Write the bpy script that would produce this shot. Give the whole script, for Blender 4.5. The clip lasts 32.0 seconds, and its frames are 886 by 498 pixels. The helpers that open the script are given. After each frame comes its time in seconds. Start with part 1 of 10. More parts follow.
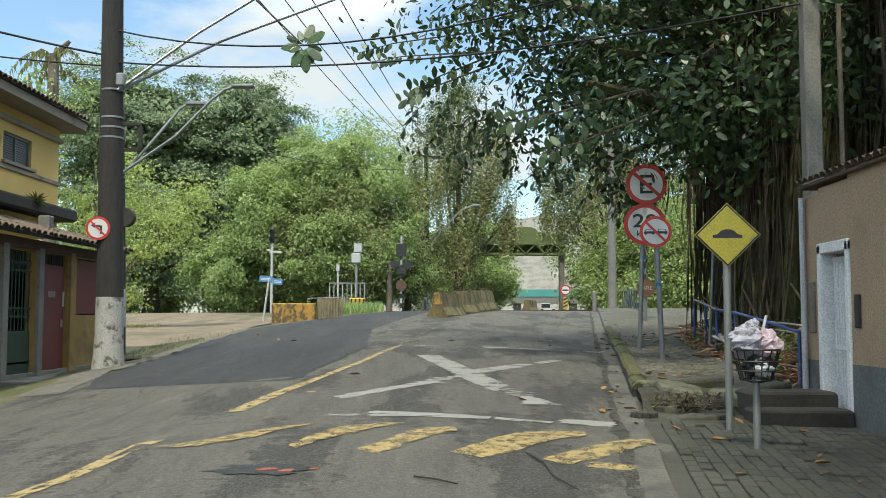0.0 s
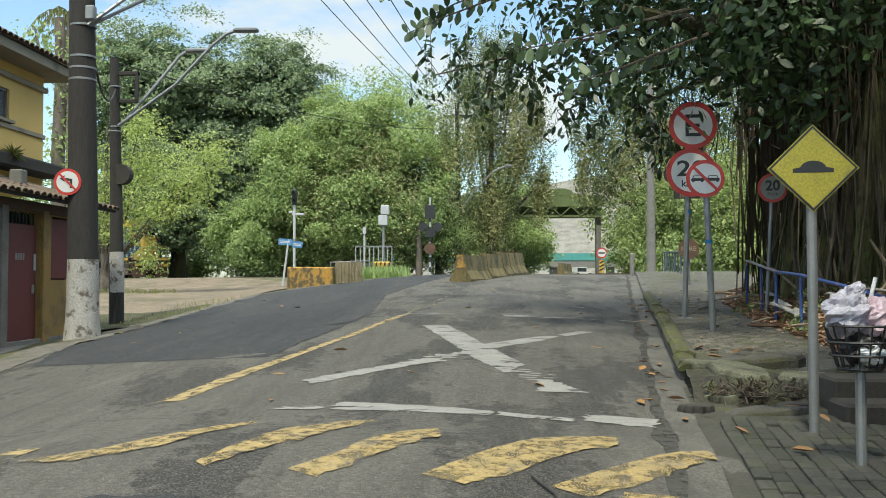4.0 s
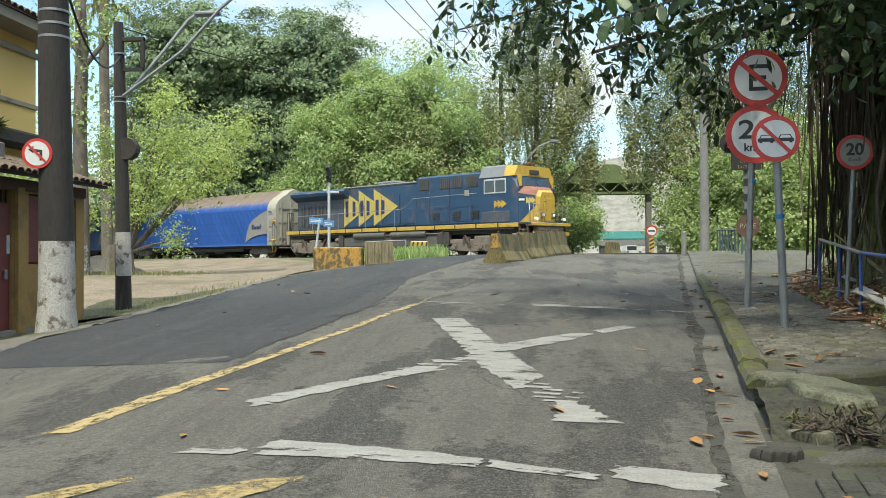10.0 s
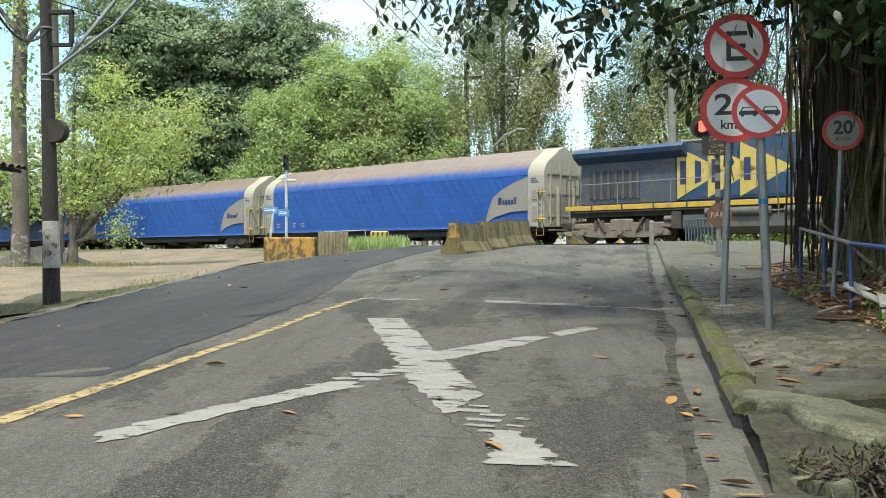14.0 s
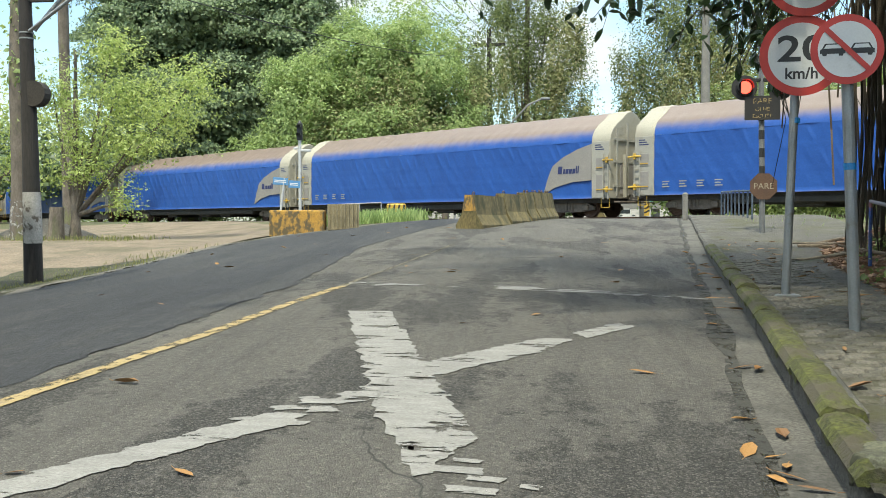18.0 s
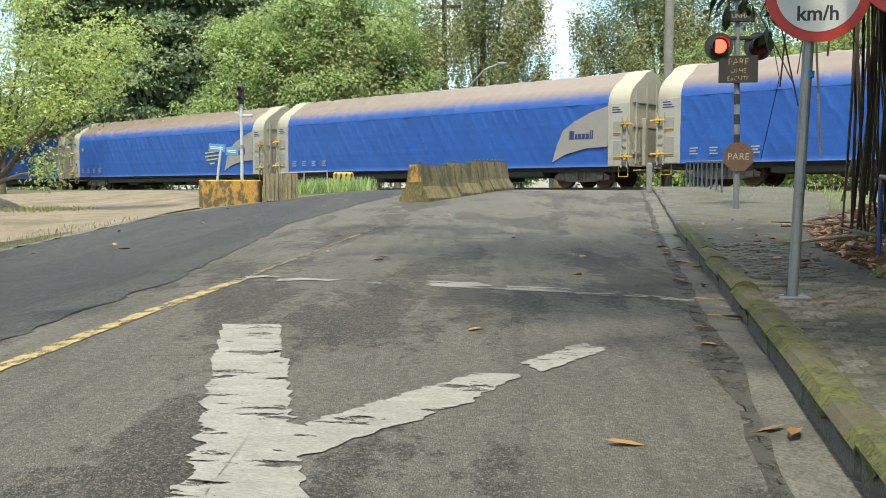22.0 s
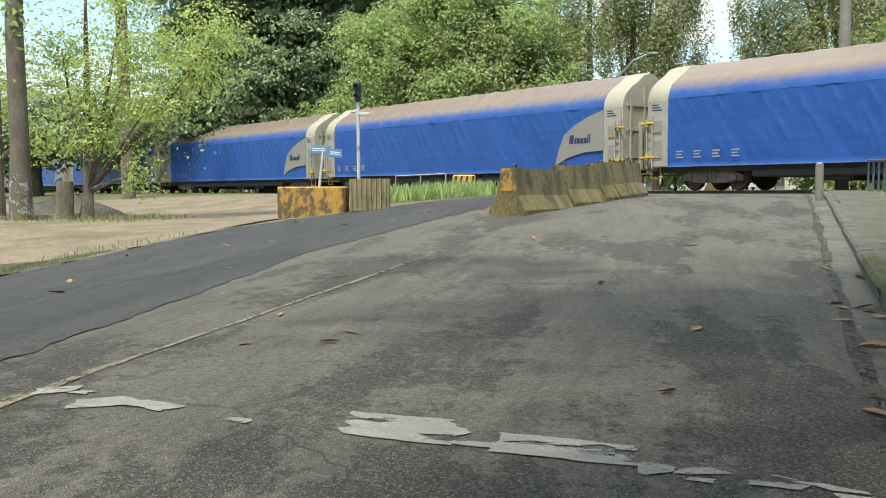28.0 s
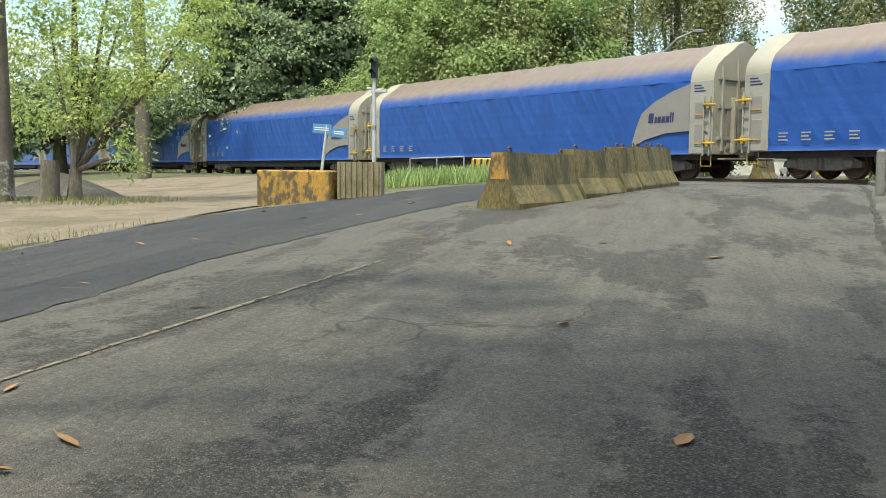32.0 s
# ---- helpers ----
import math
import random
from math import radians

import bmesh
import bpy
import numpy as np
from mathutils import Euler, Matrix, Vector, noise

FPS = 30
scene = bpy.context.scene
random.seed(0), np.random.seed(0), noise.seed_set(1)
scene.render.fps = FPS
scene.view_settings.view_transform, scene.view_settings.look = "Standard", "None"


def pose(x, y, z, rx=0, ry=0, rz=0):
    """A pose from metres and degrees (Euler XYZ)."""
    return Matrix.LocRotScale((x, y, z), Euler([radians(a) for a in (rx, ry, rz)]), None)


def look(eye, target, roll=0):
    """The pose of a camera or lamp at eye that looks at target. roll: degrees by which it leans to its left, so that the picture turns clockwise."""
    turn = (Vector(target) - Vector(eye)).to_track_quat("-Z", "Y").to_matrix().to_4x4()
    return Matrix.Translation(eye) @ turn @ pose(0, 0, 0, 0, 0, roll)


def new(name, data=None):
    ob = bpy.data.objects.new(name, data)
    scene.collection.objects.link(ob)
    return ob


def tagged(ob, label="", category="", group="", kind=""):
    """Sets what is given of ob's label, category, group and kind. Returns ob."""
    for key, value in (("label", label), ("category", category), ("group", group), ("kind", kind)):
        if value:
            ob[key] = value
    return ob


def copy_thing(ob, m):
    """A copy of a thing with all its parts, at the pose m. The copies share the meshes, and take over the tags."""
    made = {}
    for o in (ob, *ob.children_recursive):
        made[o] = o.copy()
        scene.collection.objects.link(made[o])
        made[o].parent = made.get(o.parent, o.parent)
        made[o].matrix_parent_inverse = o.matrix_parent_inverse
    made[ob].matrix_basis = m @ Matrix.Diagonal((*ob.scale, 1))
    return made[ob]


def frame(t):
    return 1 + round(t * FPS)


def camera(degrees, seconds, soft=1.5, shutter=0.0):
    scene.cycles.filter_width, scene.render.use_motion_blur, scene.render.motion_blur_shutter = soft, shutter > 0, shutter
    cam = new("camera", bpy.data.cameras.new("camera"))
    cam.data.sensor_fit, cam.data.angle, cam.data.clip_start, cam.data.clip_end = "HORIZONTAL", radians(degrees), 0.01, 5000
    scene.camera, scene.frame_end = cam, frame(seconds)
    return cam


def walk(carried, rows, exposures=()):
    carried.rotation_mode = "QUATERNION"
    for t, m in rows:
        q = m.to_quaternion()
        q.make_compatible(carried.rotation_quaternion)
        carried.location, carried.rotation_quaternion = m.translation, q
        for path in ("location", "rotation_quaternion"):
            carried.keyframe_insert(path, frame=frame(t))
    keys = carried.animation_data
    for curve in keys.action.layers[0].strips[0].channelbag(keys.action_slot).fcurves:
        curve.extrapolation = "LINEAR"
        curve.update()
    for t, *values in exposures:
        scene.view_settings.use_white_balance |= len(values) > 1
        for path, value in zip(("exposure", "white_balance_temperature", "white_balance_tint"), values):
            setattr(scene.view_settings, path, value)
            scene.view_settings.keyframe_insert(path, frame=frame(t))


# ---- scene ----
cam = camera(49.5, 32.0, 0.9)
PATH = [
    (0, (0.153, 0.219, 1.224), (0.131, 2.214, 1.365), 0.1),
    (0.5, (0.229, 0.534, 1.203), (0.204, 2.53, 1.338), 0.1),
    (1, (0.303, 0.81, 1.211), (0.266, 2.806, 1.33), -0.0),
    (1.5, (0.346, 1.154, 1.201), (0.304, 3.151, 1.313), -0.0),
    (2, (0.399, 1.407, 1.192), (0.353, 3.404, 1.296), -0.1),
    (2.5, (0.467, 1.715, 1.205), (0.408, 3.712, 1.298), -0.1),
    (3, (0.473, 2.044, 1.203), (0.394, 4.041, 1.285), 0.0),
    (3.5, (0.491, 2.308, 1.209), (0.403, 4.304, 1.283), 0.0),
    (5.5, (0.636, 3.289, 1.239), (0.488, 5.283, 1.286), -0.1),
    (6, (0.7, 3.429, 1.227), (0.534, 5.422, 1.266), -0.1),
    (6.5, (0.672, 3.673, 1.234), (0.488, 5.664, 1.263), 0.1),
    (7, (0.649, 3.827, 1.245), (0.458, 5.818, 1.271), 0.1),
    (7.5, (0.688, 4.011, 1.247), (0.487, 6.001, 1.27), -0.0),
    (8, (0.765, 4.172, 1.252), (0.548, 6.161, 1.273), -0.1),
    (8.5, (0.775, 4.331, 1.248), (0.557, 6.319, 1.269), -0.0),
    (9, (0.751, 4.515, 1.274), (0.535, 6.504, 1.295), 0.1),
    (9.5, (0.765, 4.66, 1.273), (0.555, 6.648, 1.295), 0.0),
    (10, (0.839, 4.848, 1.29), (0.638, 6.837, 1.313), -0.2),
    (10.5, (0.876, 4.997, 1.273), (0.684, 6.988, 1.295), -0.1),
    (11, (0.854, 5.223, 1.28), (0.672, 7.214, 1.301), -0.0),
    (11.5, (0.865, 5.395, 1.283), (0.692, 7.387, 1.305), 0.0),
    (12, (0.925, 5.567, 1.289), (0.772, 7.561, 1.308), -0.2),
    (12.5, (1.003, 5.717, 1.289), (0.864, 7.712, 1.306), -0.3),
    (13, (1.007, 5.916, 1.281), (0.874, 7.911, 1.292), -0.1),
    (13.5, (1.0, 6.145, 1.289), (0.868, 8.14, 1.296), -0.1),
    (14, (1.032, 6.354, 1.298), (0.896, 8.349, 1.301), -0.2),
    (14.5, (1.08, 6.579, 1.302), (0.931, 8.574, 1.298), -0.2),
    (16.5, (1.049, 7.567, 1.319), (0.864, 9.558, 1.286), 0.0),
    (17, (1.023, 7.824, 1.332), (0.836, 9.815, 1.296), 0.1),
    (17.5, (1.083, 8.059, 1.338), (0.897, 10.05, 1.29), -0.1),
    (18, (1.122, 8.288, 1.339), (0.935, 10.278, 1.285), -0.1),
    (18.5, (1.068, 8.584, 1.374), (0.875, 10.573, 1.306), 0.2),
    (19, (1.059, 8.792, 1.395), (0.864, 10.782, 1.32), 0.1),
    (19.5, (1.13, 9.048, 1.411), (0.925, 11.035, 1.323), -0.2),
    (20, (1.128, 9.327, 1.405), (0.922, 11.314, 1.31), -0.0),
    (20.5, (1.137, 9.567, 1.43), (0.933, 11.554, 1.33), 0.1),
    (21, (1.208, 9.827, 1.422), (1.013, 11.814, 1.317), -0.0),
    (21.5, (1.236, 10.102, 1.417), (1.089, 12.093, 1.303), -0.0),
    (22, (1.249, 10.396, 1.44), (1.15, 12.39, 1.319), 0.1),
    (22.5, (1.307, 10.749, 1.465), (1.329, 12.744, 1.331), -0.3),
    (23, (1.357, 11.098, 1.498), (1.708, 13.065, 1.409), -0.6),
    (23.5, (1.479, 11.442, 1.572), (2.067, 13.354, 1.557), -0.8),
    (24, (1.581, 11.792, 1.599), (2.182, 13.7, 1.599), -0.8),
    (24.5, (1.588, 12.184, 1.594), (1.993, 14.143, 1.589), -0.2),
    (25, (1.622, 12.505, 1.59), (1.715, 14.502, 1.536), -0.3),
    (25.5, (1.683, 12.848, 1.608), (1.537, 14.841, 1.52), 0.1),
    (26, (1.672, 13.317, 1.602), (1.463, 15.304, 1.51), 0.2),
    (26.5, (1.743, 13.632, 1.618), (1.428, 15.605, 1.518), 0.0),
    (28.5, (2.018, 15.082, 1.635), (1.588, 17.031, 1.509), -0.1),
    (29, (2.043, 15.472, 1.639), (1.6, 17.418, 1.512), 0.1),
    (29.5, (2.098, 15.833, 1.652), (1.642, 17.776, 1.522), 0.0),
    (30, (2.201, 16.157, 1.675), (1.723, 18.095, 1.542), 0.0),
    (30.5, (2.223, 16.5, 1.687), (1.732, 18.435, 1.552), 0.1),
    (31, (2.267, 16.787, 1.702), (1.769, 18.719, 1.567), 0.2),
    (31.5, (2.333, 17.131, 1.719), (1.821, 19.059, 1.581), 0.1),
    (32, (2.307, 17.519, 1.721), (1.797, 19.446, 1.56), 0.5),
]
walk(cam, [(t, look(eye, target, roll)) for t, eye, target, roll in PATH],
     exposures=[(t, e + 0.1, 6500 if t < 14 else 6580 if t < 20 else 6720, 0) for t, e in ((0, 0.40), (6, 0.5), (9, 0.6), (13, 0.7), (19, 0.72), (22, 0.78), (23, 0.92), (23.5, 1.2), (24, 1.42), (24.3, 1.42), (25.2, 0.92), (26, 0.66), (29, 0.66), (32, 0.63))])

# ---- sky, sun and light ----
SUN_ELEVATION, SUN_TURN = radians(62), radians(190)
world = bpy.data.worlds.new("world")
scene.world = world
world.use_nodes = True
wn, wl = world.node_tree.nodes, world.node_tree.links
wn.clear()
w_out, w_bg = wn.new("ShaderNodeOutputWorld"), wn.new("ShaderNodeBackground")
w_sky = wn.new("ShaderNodeTexSky")
w_sky.sky_type, w_sky.sun_disc = "NISHITA", False
w_sky.sun_elevation, w_sky.sun_rotation = SUN_ELEVATION, SUN_TURN
w_sky.dust_density, w_sky.ozone_density = 1.0, 1.5
w_co, w_map = wn.new("ShaderNodeTexCoord"), wn.new("ShaderNodeMapping")
w_map.inputs["Scale"].default_value = (1.6, 1.6, 4.2)
w_cloud = wn.new("ShaderNodeTexNoise")
w_cloud.inputs["Scale"].default_value, w_cloud.inputs["Detail"].default_value = 2.1, 7.0
w_cloud.inputs["Roughness"].default_value = 0.55
w_ramp, w_mix = wn.new("ShaderNodeValToRGB"), wn.new("ShaderNodeMix")
w_mix.data_type = "RGBA"
w_ramp.color_ramp.elements[0].position, w_ramp.color_ramp.elements[1].position = 0.465, 0.59
# cloud brightness grows from the horizon to the zenith
w_sep, w_rise, w_tone = wn.new("ShaderNodeSeparateXYZ"), wn.new("ShaderNodeMapRange"), wn.new("ShaderNodeMix")
w_rise.inputs["From Min"].default_value, w_rise.inputs["From Max"].default_value = 0.28, 0.80
w_tone.data_type = "RGBA"
w_tone.inputs["A"].default_value, w_tone.inputs["B"].default_value = (3.6, 3.72, 3.95, 1), (19.5, 19.4, 18.8, 1)
wl.new(w_co.outputs["Generated"], w_sep.inputs["Vector"])
wl.new(w_sep.outputs["Z"], w_rise.inputs["Value"])
wl.new(w_rise.outputs["Result"], w_tone.inputs["Factor"])
wl.new(w_tone.outputs["Result"], w_mix.inputs["B"])
wl.new(w_co.outputs["Generated"], w_map.inputs["Vector"])
wl.new(w_map.outputs["Vector"], w_cloud.inputs["Vector"])
w_open = wn.new("ShaderNodeMath")
w_open.operation = "MULTIPLY_ADD"
w_open.inputs[1].default_value = 0.075
wl.new(w_rise.outputs["Result"], w_open.inputs[0])
w_low = wn.new("ShaderNodeMath")
w_low.operation = "SUBTRACT"
w_low.inputs[1].default_value = 0.065
wl.new(w_cloud.outputs["Fac"], w_low.inputs[0])
wl.new(w_low.outputs["Value"], w_open.inputs[2])
wl.new(w_open.outputs["Value"], w_ramp.inputs["Fac"])
wl.new(w_ramp.outputs["Color"], w_mix.inputs["Factor"])
wl.new(w_sky.outputs["Color"], w_mix.inputs["A"])
wl.new(w_mix.outputs["Result"], w_bg.inputs["Color"])
wl.new(w_bg.outputs["Background"], w_out.inputs["Surface"])
w_bg.inputs["Strength"].default_value = 0.165
sun = new("sun", bpy.data.lights.new("sun", "SUN"))
sun.data.energy, sun.data.angle, sun.data.color = 3.5, radians(3.0), (1.0, 0.92, 0.77)
sun_dir = Vector((math.sin(SUN_TURN) * math.cos(SUN_ELEVATION), math.cos(SUN_TURN) * math.cos(SUN_ELEVATION), math.sin(SUN_ELEVATION)))
sun.matrix_world = look(sun_dir * 60, (0, 0, 0))


# ---- materials ----
def material(name, a, b=None, scale=6.0, rough=0.7, bump=0.3, fine=60.0, metal=0.0, stain=None, stain_at=(0.55, 0.7), stain_scale=1.2,
             island=False, each=0.0, leafy=0.0, bump_size=0.01, stretch=(1, 1, 1), spec=0.5, coat=0.0, grit=0.38, colour_scale=0.70, own=False, worn=None, worn_scale=7.0, dusty=None):
    """Noise-mixed surface: a and b vary at scale, fine grain at fine, stain in patches."""
    m = bpy.data.materials.new(name)
    m.use_nodes = True
    nt = m.node_tree
    nodes, links = nt.nodes, nt.links
    bsdf = nodes["Principled BSDF"]
    b = b or tuple(c * 0.75 for c in a)
    if not leafy:
        # scales all non-leaf colours down to balance the strong sun and sky
        a, b = tuple(c * colour_scale for c in a), tuple(c * colour_scale for c in b)
        stain = stain and tuple(c * colour_scale for c in stain)
    co, mp = nodes.new("ShaderNodeTexCoord"), nodes.new("ShaderNodeMapping")
    mp.inputs["Scale"].default_value = stretch
    links.new(co.outputs["Object"], mp.inputs["Vector"])
    if own:
        # every piece shows another stretch of the pattern
        far = nodes.new("ShaderNodeMath")
        far.operation = "MULTIPLY"
        far.inputs[1].default_value = 37.0
        links.new(nodes.new("ShaderNodeObjectInfo").outputs["Random"], far.inputs[0])
        links.new(far.outputs["Value"], mp.inputs["Location"])

    def tex(size, detail=5.0, rgh=0.6):
        n = nodes.new("ShaderNodeTexNoise")
        n.inputs["Scale"].default_value, n.inputs["Detail"].default_value, n.inputs["Roughness"].default_value = size, detail, rgh
        links.new(mp.outputs["Vector"], n.inputs["Vector"])
        return n

    def blend(fac, x, y):
        n = nodes.new("ShaderNodeMix")
        n.data_type = "RGBA"
        for sock, v in (("A", x), ("B", y)):
            if isinstance(v, tuple):
                n.inputs[sock].default_value = (*v[:3], 1)
            else:
                links.new(v, n.inputs[sock])
        if isinstance(fac, float):
            n.inputs["Factor"].default_value = fac
        else:
            links.new(fac, n.inputs["Factor"])
        return n.outputs["Result"]

    def ramp(fac, lo, hi):
        n = nodes.new("ShaderNodeMapRange")
        n.inputs["From Min"].default_value, n.inputs["From Max"].default_value = lo, hi
        links.new(fac, n.inputs["Value"])
        return n.outputs["Result"]
    if island or each:
        if island:
            rnd = nodes.new("ShaderNodeNewGeometry").outputs["Random Per Island"]
        else:
            rnd = nodes.new("ShaderNodeObjectInfo").outputs["Random"]
        col = blend(rnd, a, b)
    else:
        col = blend(ramp(tex(scale).outputs["Fac"], 0.3, 0.7), a, b)
    grain = tex(fine, 4.0, 0.7)
    dark = nodes.new("ShaderNodeMix")
    dark.data_type, dark.blend_type = "RGBA", "MULTIPLY"
    links.new(ramp(grain.outputs["Fac"], 0.62, 0.36), dark.inputs["Factor"])
    links.new(col, dark.inputs["A"])
    dark.inputs["B"].default_value = (1 - grit, 1 - grit, 1 - grit, 1)
    col = dark.outputs["Result"]
    if stain:
        col = blend(ramp(tex(stain_scale, 7.0, 0.65).outputs["Fac"], *stain_at), col, stain)
    if dusty:
        up = nodes.new("ShaderNodeSeparateXYZ")
        links.new(nodes.new("ShaderNodeNewGeometry").outputs["Normal"], up.inputs["Vector"])
        wob = nodes.new("ShaderNodeMath")
        wob.operation = "MULTIPLY_ADD"
        links.new(tex(0.9, 5.0).outputs["Fac"], wob.inputs[0])
        wob.inputs[1].default_value = 0.16
        links.new(up.outputs["Z"], wob.inputs[2])
        col = blend(ramp(wob.outputs["Value"], 0.36, 0.80), col, dusty)
    links.new(col, bsdf.inputs["Base Color"])
    bsdf.inputs["Roughness"].default_value, bsdf.inputs["Metallic"].default_value = rough, metal
    bsdf.inputs["Specular IOR Level"].default_value = spec
    bsdf.inputs["Coat Weight"].default_value = coat
    if bump:
        bp = nodes.new("ShaderNodeBump")
        bp.inputs["Strength"].default_value, bp.inputs["Distance"].default_value = bump, bump_size
        links.new(grain.outputs["Fac"], bp.inputs["Height"])
        links.new(bp.outputs["Normal"], bsdf.inputs["Normal"])
    if worn:
        clear, mx = nodes.new("ShaderNodeBsdfTransparent"), nodes.new("ShaderNodeMixShader")
        links.new(ramp(tex(worn_scale, 9.0, 0.72).outputs["Fac"], *worn), mx.inputs["Fac"])
        links.new(bsdf.outputs["BSDF"], mx.inputs[1])
        links.new(clear.outputs["BSDF"], mx.inputs[2])
        links.new(mx.outputs["Shader"], nodes["Material Output"].inputs["Surface"])
    if leafy:
        tr, mx = nodes.new("ShaderNodeBsdfTranslucent"), nodes.new("ShaderNodeMixShader")
        links.new(col, tr.inputs["Color"])
        mx.inputs["Fac"].default_value = leafy
        links.new(bsdf.outputs["BSDF"], mx.inputs[1])
        links.new(tr.outputs["BSDF"], mx.inputs[2])
        links.new(mx.outputs["Shader"], nodes["Material Output"].inputs["Surface"])
    return m


def glow(name, colour, strength):
    m = bpy.data.materials.new(name)
    m.use_nodes = True
    p = m.node_tree.nodes["Principled BSDF"]
    p.inputs["Base Color"].default_value = (*colour, 1)
    p.inputs["Emission Color"].default_value, p.inputs["Emission Strength"].default_value = (*colour, 1), strength
    return m


def asphalt(name, a, b, patch, seed, crack=0.0, stretch=(1, 1, 1), low=0.85):
    """Bitumen with visible aggregate, ragged worn patches and hairline cracks."""
    m = bpy.data.materials.new(name)
    m.use_nodes = True
    nodes, links = m.node_tree.nodes, m.node_tree.links
    bsdf = nodes["Principled BSDF"]
    co, mp = nodes.new("ShaderNodeTexCoord"), nodes.new("ShaderNodeMapping")
    mp.inputs["Location"].default_value, mp.inputs["Scale"].default_value = (seed, seed * 1.7, 0), stretch
    links.new(co.outputs["Object"], mp.inputs["Vector"])

    def tex(size, detail, rgh):
        n = nodes.new("ShaderNodeTexNoise")
        n.inputs["Scale"].default_value, n.inputs["Detail"].default_value, n.inputs["Roughness"].default_value = size, detail, rgh
        links.new(mp.outputs["Vector"], n.inputs["Vector"])
        return n.outputs["Fac"]

    def span(v, lo, hi, to=1.0):
        n = nodes.new("ShaderNodeMapRange")
        n.inputs["From Min"].default_value, n.inputs["From Max"].default_value, n.inputs["To Max"].default_value = lo, hi, to
        links.new(v, n.inputs["Value"])
        return n.outputs["Result"]

    def mix(fac, x, y, mode="MIX"):
        n = nodes.new("ShaderNodeMix")
        n.data_type, n.blend_type = "RGBA", mode
        links.new(fac, n.inputs["Factor"])
        for sock, v in (("A", x), ("B", y)):
            if isinstance(v, tuple):
                n.inputs[sock].default_value = (*v, 1)
            else:
                links.new(v, n.inputs[sock])
        return n.outputs["Result"]

    def math2(op, x, y):
        n = nodes.new("ShaderNodeMath")
        n.operation = op
        for i, v in enumerate((x, y)):
            if isinstance(v, float):
                n.inputs[i].default_value = v
            else:
                links.new(v, n.inputs[i])
        return n.outputs["Value"]
    col = mix(span(tex(0.9, 6.0, 0.6), 0.32, 0.68), a, b)
    fine = tex(24, 4.0, 0.8)
    mp2 = nodes.new("ShaderNodeMapping")
    mp2.inputs["Scale"].default_value, mp2.inputs["Rotation"].default_value = (1.25, 0.34, 1.0), (0, 0, radians(7.5))
    links.new(mp.outputs["Vector"], mp2.inputs["Vector"])
    wide = nodes.new("ShaderNodeTexNoise")
    wide.inputs["Scale"].default_value, wide.inputs["Detail"].default_value, wide.inputs["Roughness"].default_value = low, 5.0, 0.55
    links.new(mp2.outputs["Vector"], wide.inputs["Vector"])
    mid = tex(6.5, 8.0, 0.78)
    coarse = tex(48, 2.0, 0.6)
    ragged = math2("ADD", math2("MULTIPLY", math2("SUBTRACT", wide.outputs["Fac"], 0.27), 2.2), math2("MULTIPLY", math2("SUBTRACT", mid, 0.5), 0.95))
    mask = span(ragged, 0.56, 0.62, 0.95)
    pebble = nodes.new("ShaderNodeTexVoronoi")
    pebble.inputs["Scale"].default_value = 52
    links.new(mp.outputs["Vector"], pebble.inputs["Vector"])
    rough_col = mix(span(pebble.outputs["Distance"], 0.30, 0.62), tuple(c * 0.95 for c in a), patch)
    rough_col = mix(span(coarse, 0.45, 0.65, 0.7), rough_col, patch)
    col = mix(mask, col, rough_col)
    # tyre-drawn streaks along the lane
    mp3 = nodes.new("ShaderNodeMapping")
    mp3.inputs["Scale"].default_value, mp3.inputs["Rotation"].default_value = (5.0, 0.55, 1.0), (0, 0, radians(7.5))
    links.new(mp.outputs["Vector"], mp3.inputs["Vector"])
    streak = nodes.new("ShaderNodeTexNoise")
    streak.inputs["Scale"].default_value, streak.inputs["Detail"].default_value, streak.inputs["Roughness"].default_value = 1.0, 6.0, 0.7
    links.new(mp3.outputs["Vector"], streak.inputs["Vector"])
    col = mix(span(streak.outputs["Fac"], 0.50, 0.66, 0.62), col, (0.50, 0.50, 0.50), "MULTIPLY")
    col = mix(span(streak.outputs["Fac"], 0.42, 0.30, 0.5), col, tuple(min(1, c * 1.5) for c in b))
    vor = nodes.new("ShaderNodeTexVoronoi")
    vor.inputs["Scale"].default_value = 120
    links.new(mp.outputs["Vector"], vor.inputs["Vector"])
    stone = nodes.new("ShaderNodeSeparateColor")
    links.new(vor.outputs["Color"], stone.inputs["Color"])
    col = mix(span(stone.outputs["Red"], 0.80, 0.92, 0.50), col, tuple(min(1, c * 1.75) for c in b))
    col = mix(span(stone.outputs["Green"], 0.66, 0.82, 0.5), col, tuple(c * 0.40 for c in a))
    col = mix(span(fine, 0.60, 0.36, 0.55), col, (0.35, 0.35, 0.35), "MULTIPLY")
    if crack:
        wob = nodes.new("ShaderNodeVectorMath")
        wob.operation = "MULTIPLY_ADD"
        nz = nodes.new("ShaderNodeTexNoise")
        nz.inputs["Scale"].default_value = 3.0
        links.new(mp.outputs["Vector"], nz.inputs["Vector"])
        links.new(nz.outputs["Color"], wob.inputs[0])
        wob.inputs[1].default_value = (0.35, 0.35, 0.35)
        links.new(mp.outputs["Vector"], wob.inputs[2])
        cv = nodes.new("ShaderNodeTexVoronoi")
        cv.feature = "DISTANCE_TO_EDGE"
        cv.inputs["Scale"].default_value = crack
        links.new(wob.outputs["Vector"], cv.inputs["Vector"])
